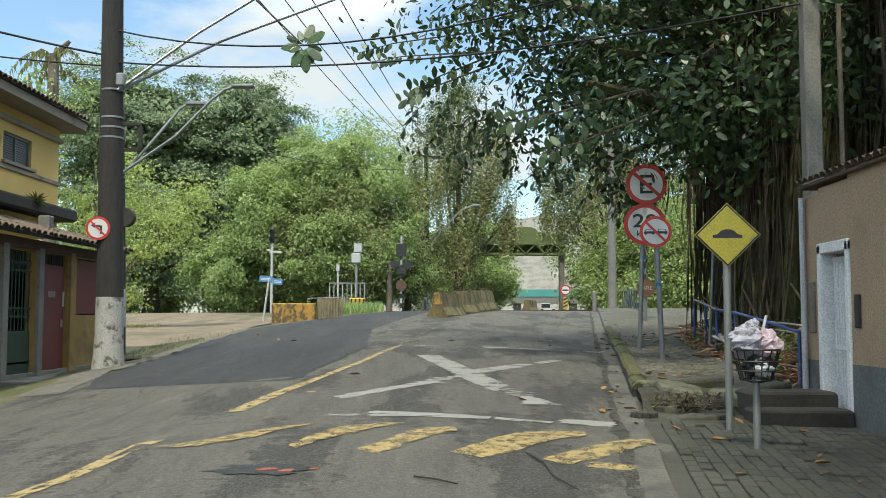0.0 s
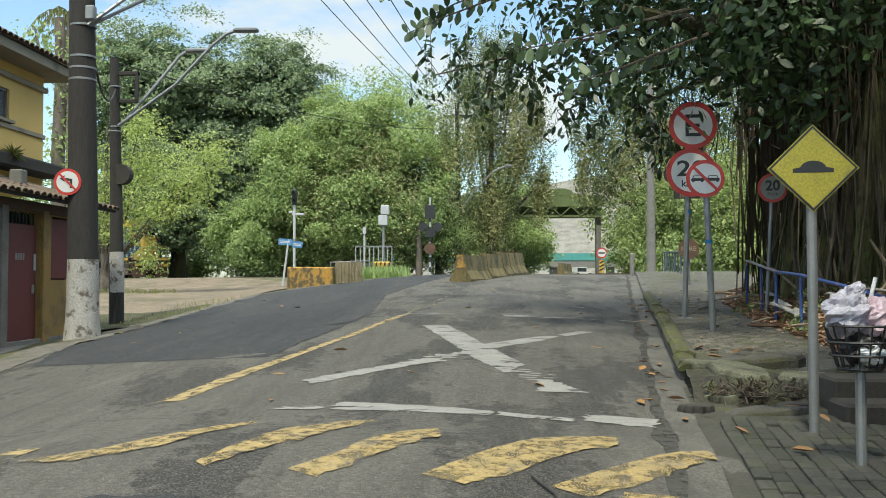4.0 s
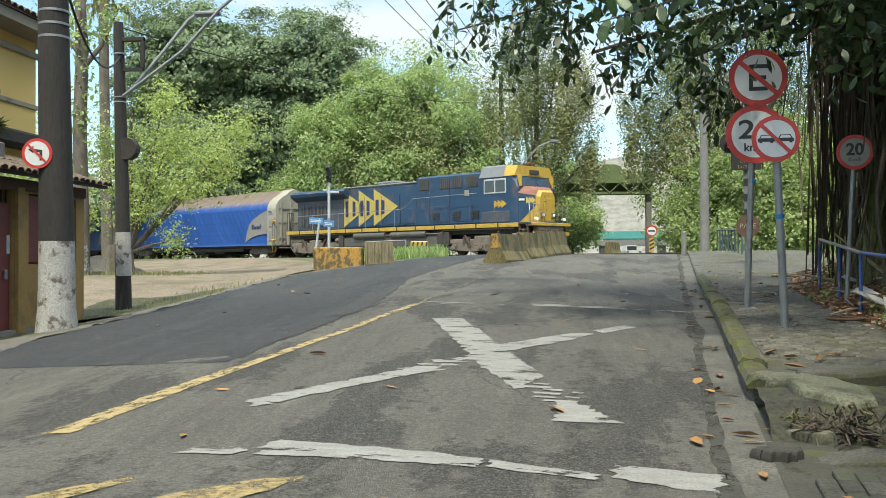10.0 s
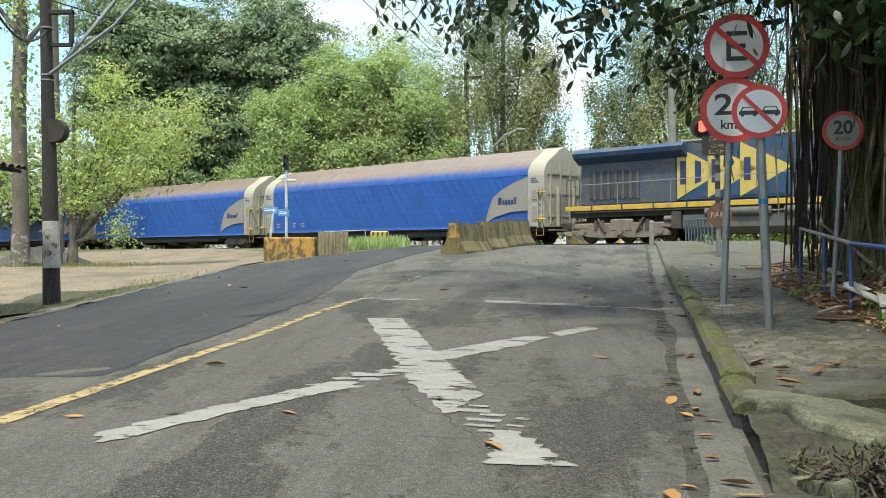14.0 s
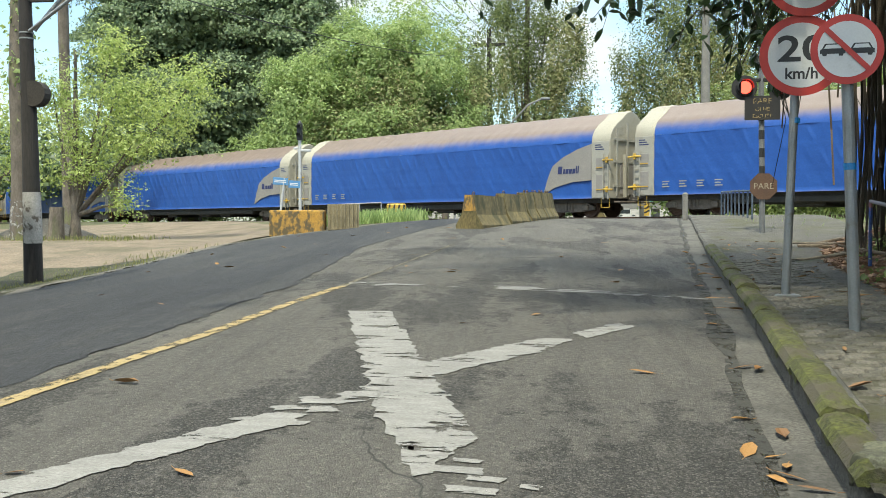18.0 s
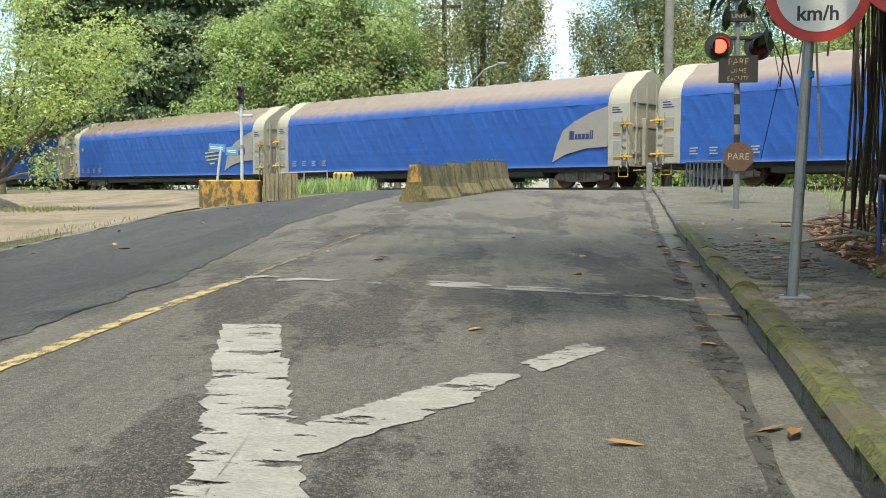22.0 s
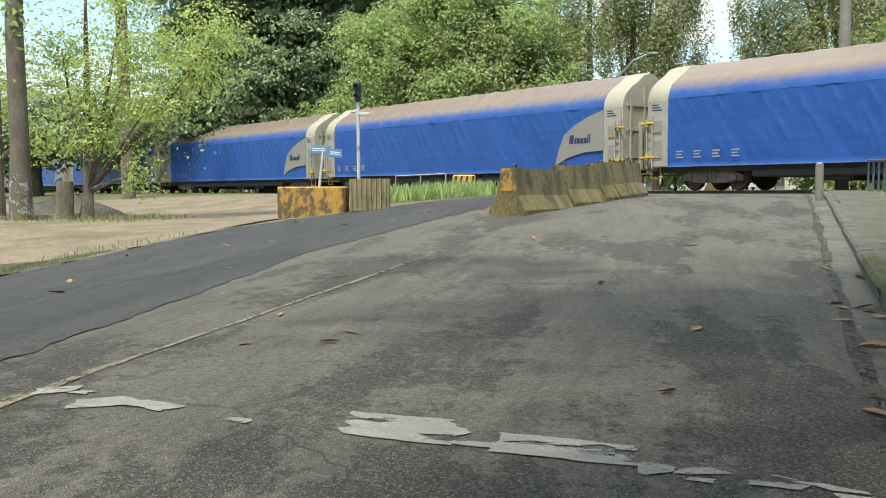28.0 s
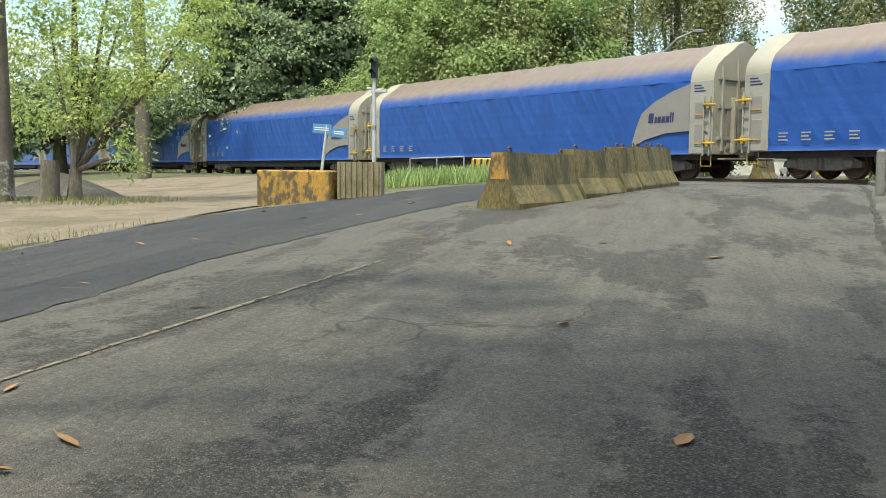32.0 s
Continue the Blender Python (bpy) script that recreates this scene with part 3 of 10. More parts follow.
# ---- building blocks ----
class Geo:
    """Vertices and faces of one mesh."""

    def __init__(self):
        self.v, self.f = [], []

    def add(self, verts, faces):
        n = len(self.v)
        self.v += [tuple(p) for p in verts]
        self.f += [tuple(n + i for i in q) for q in faces]
        return self

    def box(self, x0, y0, z0, x1, y1, z1, c=0.0, m=None):
        """A box with corners chamfered by c along all edges of its outline."""
        if c <= 0:
            vs = [(x, y, z) for z in (z0, z1) for x, y in ((x0, y0), (x1, y0), (x1, y1), (x0, y1))]
            fs = [(3, 2, 1, 0), (4, 5, 6, 7), (0, 1, 5, 4), (1, 2, 6, 5), (2, 3, 7, 6), (3, 0, 4, 7)]
        else:
            vs = []
            for z, k in ((z0, c), (z0 + c, 0), (z1 - c, 0), (z1, c)):
                a0, b0, a1, b1 = x0 + k, y0 + k, x1 - k, y1 - k
                vs += [(a0 + c, b0, z), (a1 - c, b0, z), (a1, b0 + c, z), (a1, b1 - c, z), (a1 - c, b1, z), (a0 + c, b1, z), (a0, b1 - c, z), (a0, b0 + c, z)]
            fs = [tuple(range(7, -1, -1)), tuple(range(24, 32))]
            for r in range(3):
                fs += [(r * 8 + i, r * 8 + (i + 1) % 8, r * 8 + 8 + (i + 1) % 8, r * 8 + 8 + i) for i in range(8)]
        if m is not None:
            vs = [m @ Vector(p) for p in vs]
        return self.add(vs, fs)

    def tube(self, points, radii, seg=8, caps=True):
        """A tube along points with a radius at each."""
        pts = [Vector(p) for p in points]
        if not isinstance(radii, (list, tuple)):
            radii = [radii] * len(pts)
        rings, side = [], None
        for i, p in enumerate(pts):
            d = (pts[min(i + 1, len(pts) - 1)] - pts[max(i - 1, 0)]).normalized()
            if side is None:
                side = d.orthogonal().normalized()
            side = (side - d * side.dot(d)).normalized()
            up = d.cross(side)
            rings += [p + (side * math.cos(2 * math.pi * k / seg) + up * math.sin(2 * math.pi * k / seg)) * radii[i] for k in range(seg)]
        fs = []
        for i in range(len(pts) - 1):
            fs += [(i * seg + k, i * seg + (k + 1) % seg, (i + 1) * seg + (k + 1) % seg, (i + 1) * seg + k) for k in range(seg)]
        if caps:
            fs += [tuple(range(seg - 1, -1, -1)), tuple((len(pts) - 1) * seg + k for k in range(seg))]
        return self.add(rings, fs)

    def slab(self, outline, depth, m=None):
        """An outline in x, y (counter-clockwise) given a thickness from z = -depth to 0."""
        n = len(outline)
        vs = [(x, y, 0) for x, y in outline] + [(x, y, -depth) for x, y in outline]
        fs = [tuple(range(n)), tuple(range(2 * n - 1, n - 1, -1))] + [(i, n + i, n + (i + 1) % n, (i + 1) % n) for i in range(n)]
        if m is not None:
            vs = [m @ Vector(p) for p in vs]
        return self.add(vs, fs)

    def sweep(self, sections, closed=True, caps=True):
        """Skin through equal-length rings of points."""
        n = len(sections[0])
        vs = [p for s in sections for p in s]
        fs = []
        for i in range(len(sections) - 1):
            fs += [(i * n + k, i * n + (k + 1) % n, (i + 1) * n + (k + 1) % n, (i + 1) * n + k) for k in range(n if closed else n - 1)]
        if caps and closed:
            fs += [tuple(range(n - 1, -1, -1)), tuple((len(sections) - 1) * n + k for k in range(n))]
        return self.add(vs, fs)


def disc(r, n=32, x=0.0, y=0.0):
    return [(x + r * math.cos(2 * math.pi * k / n), y + r * math.sin(2 * math.pi * k / n)) for k in range(n)]


def mesh_of(name, geo, mat, smooth=False):
    if isinstance(geo, bpy.types.Mesh):
        geo.name = name
        geo.materials.append(mat)
        return geo
    me = bpy.data.meshes.new(name)
    me.from_pydata(geo.v, [], geo.f)
    me.materials.append(mat)
    if smooth:
        me.shade_smooth()
        me.set_sharp_from_angle(angle=radians(40))
    me.update()
    return me


def thing(name, label, category, m=None, group="", kind=""):
    ob = tagged(new(name), label, category, group, kind)
    if m is not None:
        ob.matrix_basis = m
    return ob


def solid(name, geo, mat, label="", category="", kind="", group="", m=None, smooth=False):
    ob = tagged(new(name, mesh_of(name, geo, mat, smooth)), label, category, group, kind)
    if m is not None:
        ob.matrix_basis = m
    return ob


def part(name, geo, mat, parent, label="", m=None, smooth=False, kind=""):
    ob = tagged(new(name, mesh_of(name, geo, mat, smooth)), label, kind=kind)
    ob.parent = parent
    if m is not None:
        ob.matrix_basis = m
    return ob


def piece(name, mesh, parent, m):
    ob = new(name, mesh)
    ob.parent = parent
    ob.matrix_basis = m
    return ob


def lettering(name, words, size, mat, parent, m, label="", width=1.0, thick=0.0):
    """Words in the built-in font as a flat mesh, centred on m, reading along its x."""
    cu = bpy.data.curves.new(name, "FONT")
    cu.body, cu.size, cu.align_x, cu.align_y, cu.resolution_u, cu.offset = words, size, "CENTER", "CENTER", 3, thick
    tmp = bpy.data.objects.new(name, cu)
    me = bpy.data.meshes.new_from_object(tmp)
    bpy.data.objects.remove(tmp)
    me.materials.clear()
    me.materials.append(mat)
    me.transform(Matrix.Diagonal((width, 1, 1, 1)))
    ob = tagged(new(name, me), label)
    ob.parent = parent
    ob.matrix_basis = m
    return ob


def rnd(a, b):
    return random.uniform(a, b)


# ---- the lie of the land ----
HEIGHTS = ((-60, -0.6), (0, -0.15), (8, 0.15), (11.3, 0.29), (16, 0.57), (18.3, 0.67), (22.2, 0.80), (30.4, 1.21), (36, 1.43), (40, 1.50), (400, 1.50))
TRACK_TURN = radians(50.3)
ALONG = Vector((-math.sin(TRACK_TURN), math.cos(TRACK_TURN), 0))
ACROSS = Vector((math.cos(TRACK_TURN), math.sin(TRACK_TURN), 0))
TRACK = Vector((0, 51.41, 0)) + ACROSS * 1.5
RAIL_TOP = 1.56


PROFILE_Y = np.arange(-60, 400, 0.1)
PROFILE_Z = np.interp(PROFILE_Y, [a for a, b in HEIGHTS], [b for a, b in HEIGHTS])
PROFILE_Z = np.convolve(np.pad(PROFILE_Z, 15, mode="edge"), np.ones(31) / 31, "valid")


def soft(v, w=0.5):
    """max(v, 0) with a rounded corner."""
    return 0.5 * (v + math.sqrt(v * v + w * w)) if abs(v) < 40 else max(v, 0.0)


def ground(x, y):
    i = min(max((y + 60) * 10, 0), len(PROFILE_Y) - 2)
    k = int(i)
    z = float(PROFILE_Z[k] + (PROFILE_Z[k + 1] - PROFILE_Z[k]) * (i - k))
    if x > -4:
        z -= 0.03 * (soft(x) - soft(x - 4)) * (1 - min(max((y - 24) / 10, 0), 1))
    z -= 0.09 * (soft(-1.5 - x) - soft(-9.83 - x))
    if x < -6:
        z -= 0.30 * min(1, (-6 - x) / 3) * math.exp(-((y - 27.5) / 5.5) ** 2)
    if 7.3 < y < 9.7 and -6 < x < 2.2:
        z += 0.065 * math.cos((y - 8.5) / 1.2 * math.pi / 2) ** 2 * min(1, (2.2 - x) / 0.4)
    q = -(x * ACROSS.x + (y - 51.41) * ACROSS.y)
    k = min(max((14 - q) / 11, 0), 1)
    k = k * k * (3 - 2 * k)
    return z * (1 - k) + 1.47 * k


def on_ground(x, y, up=0.0, turn=0.0):
    return pose(x, y, ground(x, y) + up, 0, 0, turn)


def sheet(outline, up, step=0.6, cols=14):
    """A patch that follows the ground inside an outline given as two side lines of equal length."""
    left, right = outline
    geo = Geo()
    rows = []
    for (ax, ay), (bx, by) in zip(left, right):
        n = cols
        rows.append([(ax + (bx - ax) * k / n, ay + (by - ay) * k / n) for k in range(n + 1)])
    dense = []
    for r0, r1 in zip(rows, rows[1:]):
        m = max(1, int(max((Vector(r1[0]) - Vector(r0[0])).length, (Vector(r1[-1]) - Vector(r0[-1])).length) / step))
        dense += [[(a[0] + (b[0] - a[0]) * j / m, a[1] + (b[1] - a[1]) * j / m) for a, b in zip(r0, r1)] for j in range(m)]
    dense.append(rows[-1])
    geo.sweep([[(x, y, ground(x, y) + up) for x, y in r] for r in dense], closed=False)
    return geo


def kerb_x(y):
    return 1.74 + 0.131 * (y - 9.76)


# ---- ground, road and pavement ----
def build_ground():
    geo = Geo()
    xs = sorted(set([-400, -250, -160, -110, -80, -60, -50, -42, -36] + [-32 + 1.0 * i for i in range(57)] + [28, 34, 42, 55, 75, 110, 170, 260, 400]))
    ys = sorted(set([-60, -40, -25, -12, -4, 0, 4] + [6 + 1.0 * i for i in range(75)] + [84, 90, 100, 115, 140, 180, 240, 330, 500]))
    geo.v = [(x, y, ground(x, y) - 0.035) for y in ys for x in xs]
    n = len(xs)
    geo.f = [(j * n + i, j * n + i + 1, (j + 1) * n + i + 1, (j + 1) * n + i) for j in range(len(ys) - 1) for i in range(n - 1)]
    solid("ground", geo, M_GRASSY, "grassy earth ground around the road and railway", "ground", "structure")
    road = sheet(([(-9.5, -30), (-9.0, 0), (-6.6, 8), (-6.1, 13), (-6.1, 20), (-7.2, 28), (-7.0, 33), (-5.0, 36), (-4.0, 41), (-3.5, 46), (-6, 56), (-6, 70), (-4, 110), (4, 200)],
                  [(kerb_x(v) + 0.02, v) for v in (-30, 0, 8, 13, 20, 28, 33, 36, 41, 46)] + [ (7.3, 56), (8.2, 70), (11.5, 110), (19, 200)]), 0.0, 0.4, 44)
    solid("road", road, M_ASPHALT, "worn grey asphalt road rising to a level crossing", "road", "structure")
    fresh = sheet(([(-5.3, 14.5), (-5.9, 16.5), (-6.0, 20), (-6.9, 28), (-6.4, 33), (-4.6, 36), (-3.7, 41)],
                   [(-2.05, 13.4), (-1.72, 15.7), (-1.5, 18.5), (-1.95, 25.0), (-1.43, 29.5), (-0.9, 34), (0.2, 41)]), 0.006, 0.1, 20)
    fresh.v = [(x + 0.09 * noise.noise(Vector((x * 0.6, y * 2.2, 4))) + 0.05 * noise.noise(Vector((x, y * 7, 9))), y, z) for x, y, z in fresh.v]
    solid("asphalt_patch", fresh, M_ASPHALT_NEW, "darker strip of newer asphalt on the oncoming lane", "road", "structure")
    lot = sheet(([(-9.5, 25.5), (-13, 30), (-20, 36), (-34, 52), (-52, 72)], [(-6.6, 25.5), (-7.3, 29), (-7.1, 33.6), (-6.5, 44.5), (-16, 60)]), 0.0, 1.0)
    solid("dirt_lot", lot, M_DIRT, "pale sandy dirt clearing beside the railway", "dirt lot", "structure")
    gut = sheet(([(kerb_x(v) + 0.03, v) for v in (-10, 8, 12, 16, 20, 25, 30, 36, 44)], [(kerb_x(v) + (0.34 if v > 10 else 0.45), v) for v in (-10, 8, 12, 16, 20, 25, 30, 36, 44)]), -0.004, 0.4, 4)
    solid("gutter", gut, M_GUTTER, "stained concrete gutter strip along the kerb", "gutter", "structure")
    seam, rows = Geo(), []
    for k in range(180):
        v = 6.0 + k * 0.2
        w = 0.035 + 0.05 * abs(noise.noise(Vector((v * 1.7, 4, 2)))) + 0.10 * max(0, noise.noise(Vector((v * 0.6, 1, 7))))
        c = kerb_x(v) + 0.02 + 0.04 * noise.noise(Vector((v * 0.9, 8, 3)))
        rows.append([(x, v, ground(x, v) + 0.004) for x in (c - w, c - w * 0.3, c + w * 0.3, c + w)])
    seam.sweep(rows, closed=False)
    solid("gutter_seam", seam, M_SEAM, "damp dark seam between asphalt and gutter", "gutter", "structure")
    verge = sheet(([(-7.8, 22.0), (-9.4, 24.6), (-11.0, 27.6), (-11.2, 30.4)], [(-6.5, 21.6), (-6.9, 24), (-7.4, 27.8), (-7.6, 30.8)]), 0.02, 0.3)
    verge.v = [(x, y, z - (0.04 if i % 15 in (0, 14) else 0) + 0.03 * noise.noise(Vector((x * 1.7, y * 1.7, 3)))) for i, (x, y, z) in enumerate(verge.v)]
    solid("verge", verge, M_VERGE, "patchy grass verge at the road edge", "verge", "structure")
    lip = [(-5.6, 14.2), (-5.95, 16.5), (-6.05, 20), (-6.5, 24), (-6.95, 28), (-6.45, 33), (-4.7, 36), (-3.8, 41)]
    stones = sheet(([(x - 0.62, y) for x, y in lip], [(x + 0.06, y) for x, y in lip]), 0.012, 0.12, 6)
    stones.v = [(x + 0.14 * noise.noise(Vector((x * 0.4, y * 1.8, 2))) + 0.05 * noise.noise(Vector((x, y * 8, 5))), y, z + 0.008 * noise.noise(Vector((x * 9, y * 9, 1)))) for x, y, z in stones.v]
    solid("shoulder", stones, M_SHOULDER, "gravelly grey shoulder along the fresh asphalt", "shoulder", "structure")
    side = sheet(([(kerb_x(y) + 0.46, y) for y in (11.4, 14, 18, 22, 26, 30, 34, 40, 46)], [(4.75, 11.4), (4.7, 14), (4.85, 18), (5.4, 22), (6.6, 26), (8.0, 30), (8.6, 34), (9, 40), (9.5, 46)]), 0.10)
    solid("pavement", side, M_PAVE_OLD, "cracked grey concrete pavement beneath the fig tree", "pavement", "structure")
    near = sheet(([(kerb_x(y) + 0.3, y) for y in (-10, 4, 8, 10, 11.6)], [(4.6, -10), (4.6, 4), (4.6, 8), (4.6, 10), (4.6, 11.6)]), 0.0)
    solid("pavement_base", near, M_MORTAR, "dark mortar bed between worn paving stones", "pavement", "structure")
    bal = Geo()
    prof = ((-2.6, -0.16), (-1.5, 0.0), (1.5, 0.0), (2.6, -0.16))
    for s0, s1 in ((-160, -16), (6, 320)):
        bal.sweep([[TRACK + ALONG * s + ACROSS * a + Vector((0, 0, RAIL_TOP - 0.10 + b)) for a, b in prof] for s in np.linspace(s0, s1, 40)], closed=False)
    solid("ballast", bal, M_BALLAST, "brown stone ballast under the railway track", "ballast", "structure")
    for side_ in (-0.8, 0.8):
        rail = Geo()
        prof = ((-0.04, -0.12), (-0.012, -0.1), (-0.012, -0.035), (-0.035, -0.03), (-0.035, 0.0), (0.035, 0.0), (0.035, -0.03), (0.012, -0.035), (0.012, -0.1), (0.04, -0.12))
        rail.sweep([[TRACK + ALONG * s + ACROSS * (side_ + a) + Vector((0, 0, RAIL_TOP - 0.003 * s + b)) for a, b in prof] for s in (-160, -60, -16, 10, 60, 160, 320)])
        solid("rail", rail, M_RUST, "rusty steel rail with a polished head", "rail", "structure")


def mark(name, pts, mat, label, up=0.006, parent=None, ragged=0.05):
    """A painted mark: a convex outline on the road, split to follow the ground."""
    geo = Geo()
    cx, cy = sum(p[0] for p in pts) / len(pts), sum(p[1] for p in pts) / len(pts)
    ring = []
    for (ax, ay), (bx, by) in zip(pts, pts[1:] + pts[:1]):
        n = max(2, int(math.hypot(bx - ax, by - ay) / 0.025))
        for k in range(n):
            x, y = ax + (bx - ax) * k / n, ay + (by - ay) * k / n
            jag = ragged * (noise.noise(Vector((x * 3, y * 9, 3))) + 1.1 * noise.noise(Vector((x * 6, y * 24, 8))))
            ring.append((x + jag, y + 0.2 * jag + rnd(-0.004, 0.004)))
    vs = [(x, y, ground(x, y) + up) for x, y in ring] + [(cx, cy, ground(cx, cy) + up)]
    n = len(ring)
    geo.add(vs, [(i, (i + 1) % n, n) for i in range(n)])
    if parent:
        return part(name, geo, mat, parent)
    return solid(name, geo, mat, label, "road marking")


def strip(a, b, w0, w1=None):
    """A band from a to b as an outline."""
    w1 = w1 or w0
    d = (Vector(b) - Vector(a)).normalized()
    n = Vector((-d.y, d.x))
    a, b = Vector(a), Vector(b)
    return [tuple(a - n * w0 / 2), tuple(b - n * w1 / 2), tuple(b + n * w1 / 2), tuple(a + n * w0 / 2)]


def build_markings():
    cross = thing("crossing_mark", "large worn white X painted on the asphalt", "road marking")
    mark("stroke", [(-0.45, 16.45), (-0.13, 16.45), (0.42, 14.35), (0.86, 12.65), (0.66, 12.1), (0.3, 13.2)], M_WHITE_LINE, "", 0.006, cross)
    mark("stroke", [(0.93, 11.05), (1.36, 11.05), (1.05, 11.75), (0.95, 11.7)], M_WHITE_LINE, "", 0.006, cross)
    for x, y, l, w in ((0.80, 12.22, 0.24, 0.09), (0.93, 12.12, 0.16, 0.06), (0.88, 11.98, 0.22, 0.08), (0.86, 11.84, 0.16, 0.05), (1.06, 11.86, 0.10, 0.05), (0.98, 11.72, 0.24, 0.05), (1.12, 12.05, 0.08, 0.05), (0.84, 12.35, 0.12, 0.05)):
        mark("stroke", strip((x - l / 2, y), (x + l / 2, y - 0.02), w), M_WHITE_LINE, "", 0.006, cross, 0.02)
    mark("stroke", [(0.05, 13.42), (0.12, 13.2), (0.36, 13.42), (0.32, 13.85)], M_WHITE_LINE, "", 0.006, cross)
    mark("stroke", [(-1.25, 11.48), (-1.14, 11.28), (-0.60, 12.06), (-0.10, 12.75), (0.02, 12.98), (-0.14, 13.02), (-0.66, 12.34)], M_WHITE_LINE, "", 0.006, cross, 0.06)
    for x, y, l, w in ((0.02, 13.24, 0.26, 0.10), (-0.06, 13.31, 0.08, 0.05), (-0.12, 13.09, 0.16, 0.09), (0.04, 13.08, 0.18, 0.12), (-0.30, 12.86, 0.12, 0.05), (-0.02, 12.80, 0.14, 0.07)):
        mark("stroke", strip((x - l / 2, y), (x + l / 2, y + 0.03), w), M_WHITE_LINE, "", 0.006, cross, 0.05)
    mark("stroke", [(0.45, 13.85), (1.15, 14.8), (1.4, 15.35), (1.2, 15.35), (0.35, 14.2)], M_WHITE_LINE, "", 0.006, cross)
    mark("stroke", [(1.5, 15.4), (1.95, 16.05), (1.8, 16.2), (1.45, 15.65)], M_WHITE_LINE, "", 0.006, cross)
    bar = thing("stop_bar", "broken white bar painted across the lane", "road marking")
    for pts in ([(-1.15, 10.02), (-0.85, 9.98), (-0.8, 10.12), (-1.1, 10.2)], [(-0.75, 10.0), (0.5, 9.85), (0.52, 10.05), (-0.7, 10.35)], [(0.55, 9.85), (1.1, 9.7), (1.12, 9.82), (0.55, 10.02)], [(1.2, 9.75), (1.68, 9.55), (1.76, 9.9), (1.25, 10.02)]):
        mark("stroke", pts, M_WHITE_LINE, "", 0.006, bar)
    bar = thing("far_stop_bar", "worn dashed white bar painted across the lane", "road marking")
    for a, b, w in (((-0.92, 18.72), (-0.74, 18.80), 0.13), ((-0.70, 18.74), (-0.60, 18.74), 0.05), ((-0.58, 18.53), (-0.30, 18.66), 0.16), ((-0.36, 18.62), (-0.06, 18.55), 0.11), ((0.20, 18.43), (0.33, 18.44), 0.07), ((0.70, 18.64), (1.16, 18.62), 0.10), ((0.74, 18.48), (1.22, 18.44), 0.24), ((1.20, 18.38), (1.42, 18.36), 0.07), ((1.38, 18.42), (1.92, 18.38), 0.26), ((1.88, 18.36), (2.02, 18.20), 0.10), ((2.06, 18.24), (2.30, 18.30), 0.07), ((2.08, 18.17), (2.20, 18.16), 0.04), ((2.31, 18.18), (2.50, 18.17), 0.05), ((2.40, 18.27), (2.72, 18.17), 0.04), ((2.60, 18.10), (2.84, 18.06), 0.10)):
        mark("stroke", strip(a, b, w), M_WHITE_LINE, "", 0.006, bar)
    line = thing("centre_line", "worn yellow line along the middle of the road", "road marking")
    pts = [(-2.22, 10.68, .26), (-2.0, 12.1, .24), (-1.7, 13.4, .17), (-1.31, 15.3, .12), (-0.92, 18.4, .12), (-0.85, 19.45, .045), (-0.76, 20.5, .036), (-0.65, 22.1, .036), (-0.3, 25.4, .032)]
    for (ax, ay, aw), (bx, by, bw) in zip(pts, pts[1:]):
        mark("stroke", strip((ax, ay), (bx, by), aw * 0.85, bw * 0.85), M_YELLOW_LINE if ay < 18.3 else M_FADED_LINE, "", 0.006, line, 0.018)
    mark("stroke", strip((-3.6, 3.0), (-2.85, 7.0), 0.16), M_YELLOW_LINE, "", 0.006, line, 0.02)
    mark("stroke", strip((-2.85, 7.0), (-2.42, 8.6), 0.16), M_YELLOW_LINE, "", 0.006, line, 0.02)
    hump = thing("speed_hump_stripes", "faded yellow slanted stripes across a speed hump", "road marking")
    for top, low in (([(-2.3, 8.25), (-1.87, 8.42), (-1.63, 8.75), (-1.43, 9.22), (-1.19, 9.5)], [(-2.08, 8.15), (-1.77, 8.21), (-1.5, 8.42), (-1.33, 8.95), (-1.15, 9.38)]),
                     ([(-1.19, 8.03), (-1.01, 8.49), (-0.85, 9.09), (-0.58, 9.45), (-0.34, 9.56)], [(-1.1, 7.95), (-0.93, 8.24), (-0.69, 8.55), (-0.51, 9.01), (-0.33, 9.46)]),
                     ([(-0.63, 7.9), (-0.41, 8.2), (-0.25, 8.6), (-0.06, 8.95), (0.15, 9.15)], [(-0.46, 7.8), (-0.28, 7.98), (-0.12, 8.25), (0.0, 8.48), (0.19, 8.75)]),
                     ([(0.14, 7.86), (0.42, 8.26), (0.79, 8.77), (1.05, 8.93), (1.33, 8.98)], [(0.36, 7.72), (0.63, 7.92), (0.99, 8.37), (1.15, 8.5), (1.30, 8.62)]),
                     ([(0.82, 7.72), (1.24, 8.13), (1.51, 8.38), (1.68, 8.5), (1.85, 8.53)], [(1.0, 7.58), (1.33, 7.83), (1.61, 8.13), (1.72, 8.23), (1.84, 8.33)])):
        band = Geo()
        rows = []
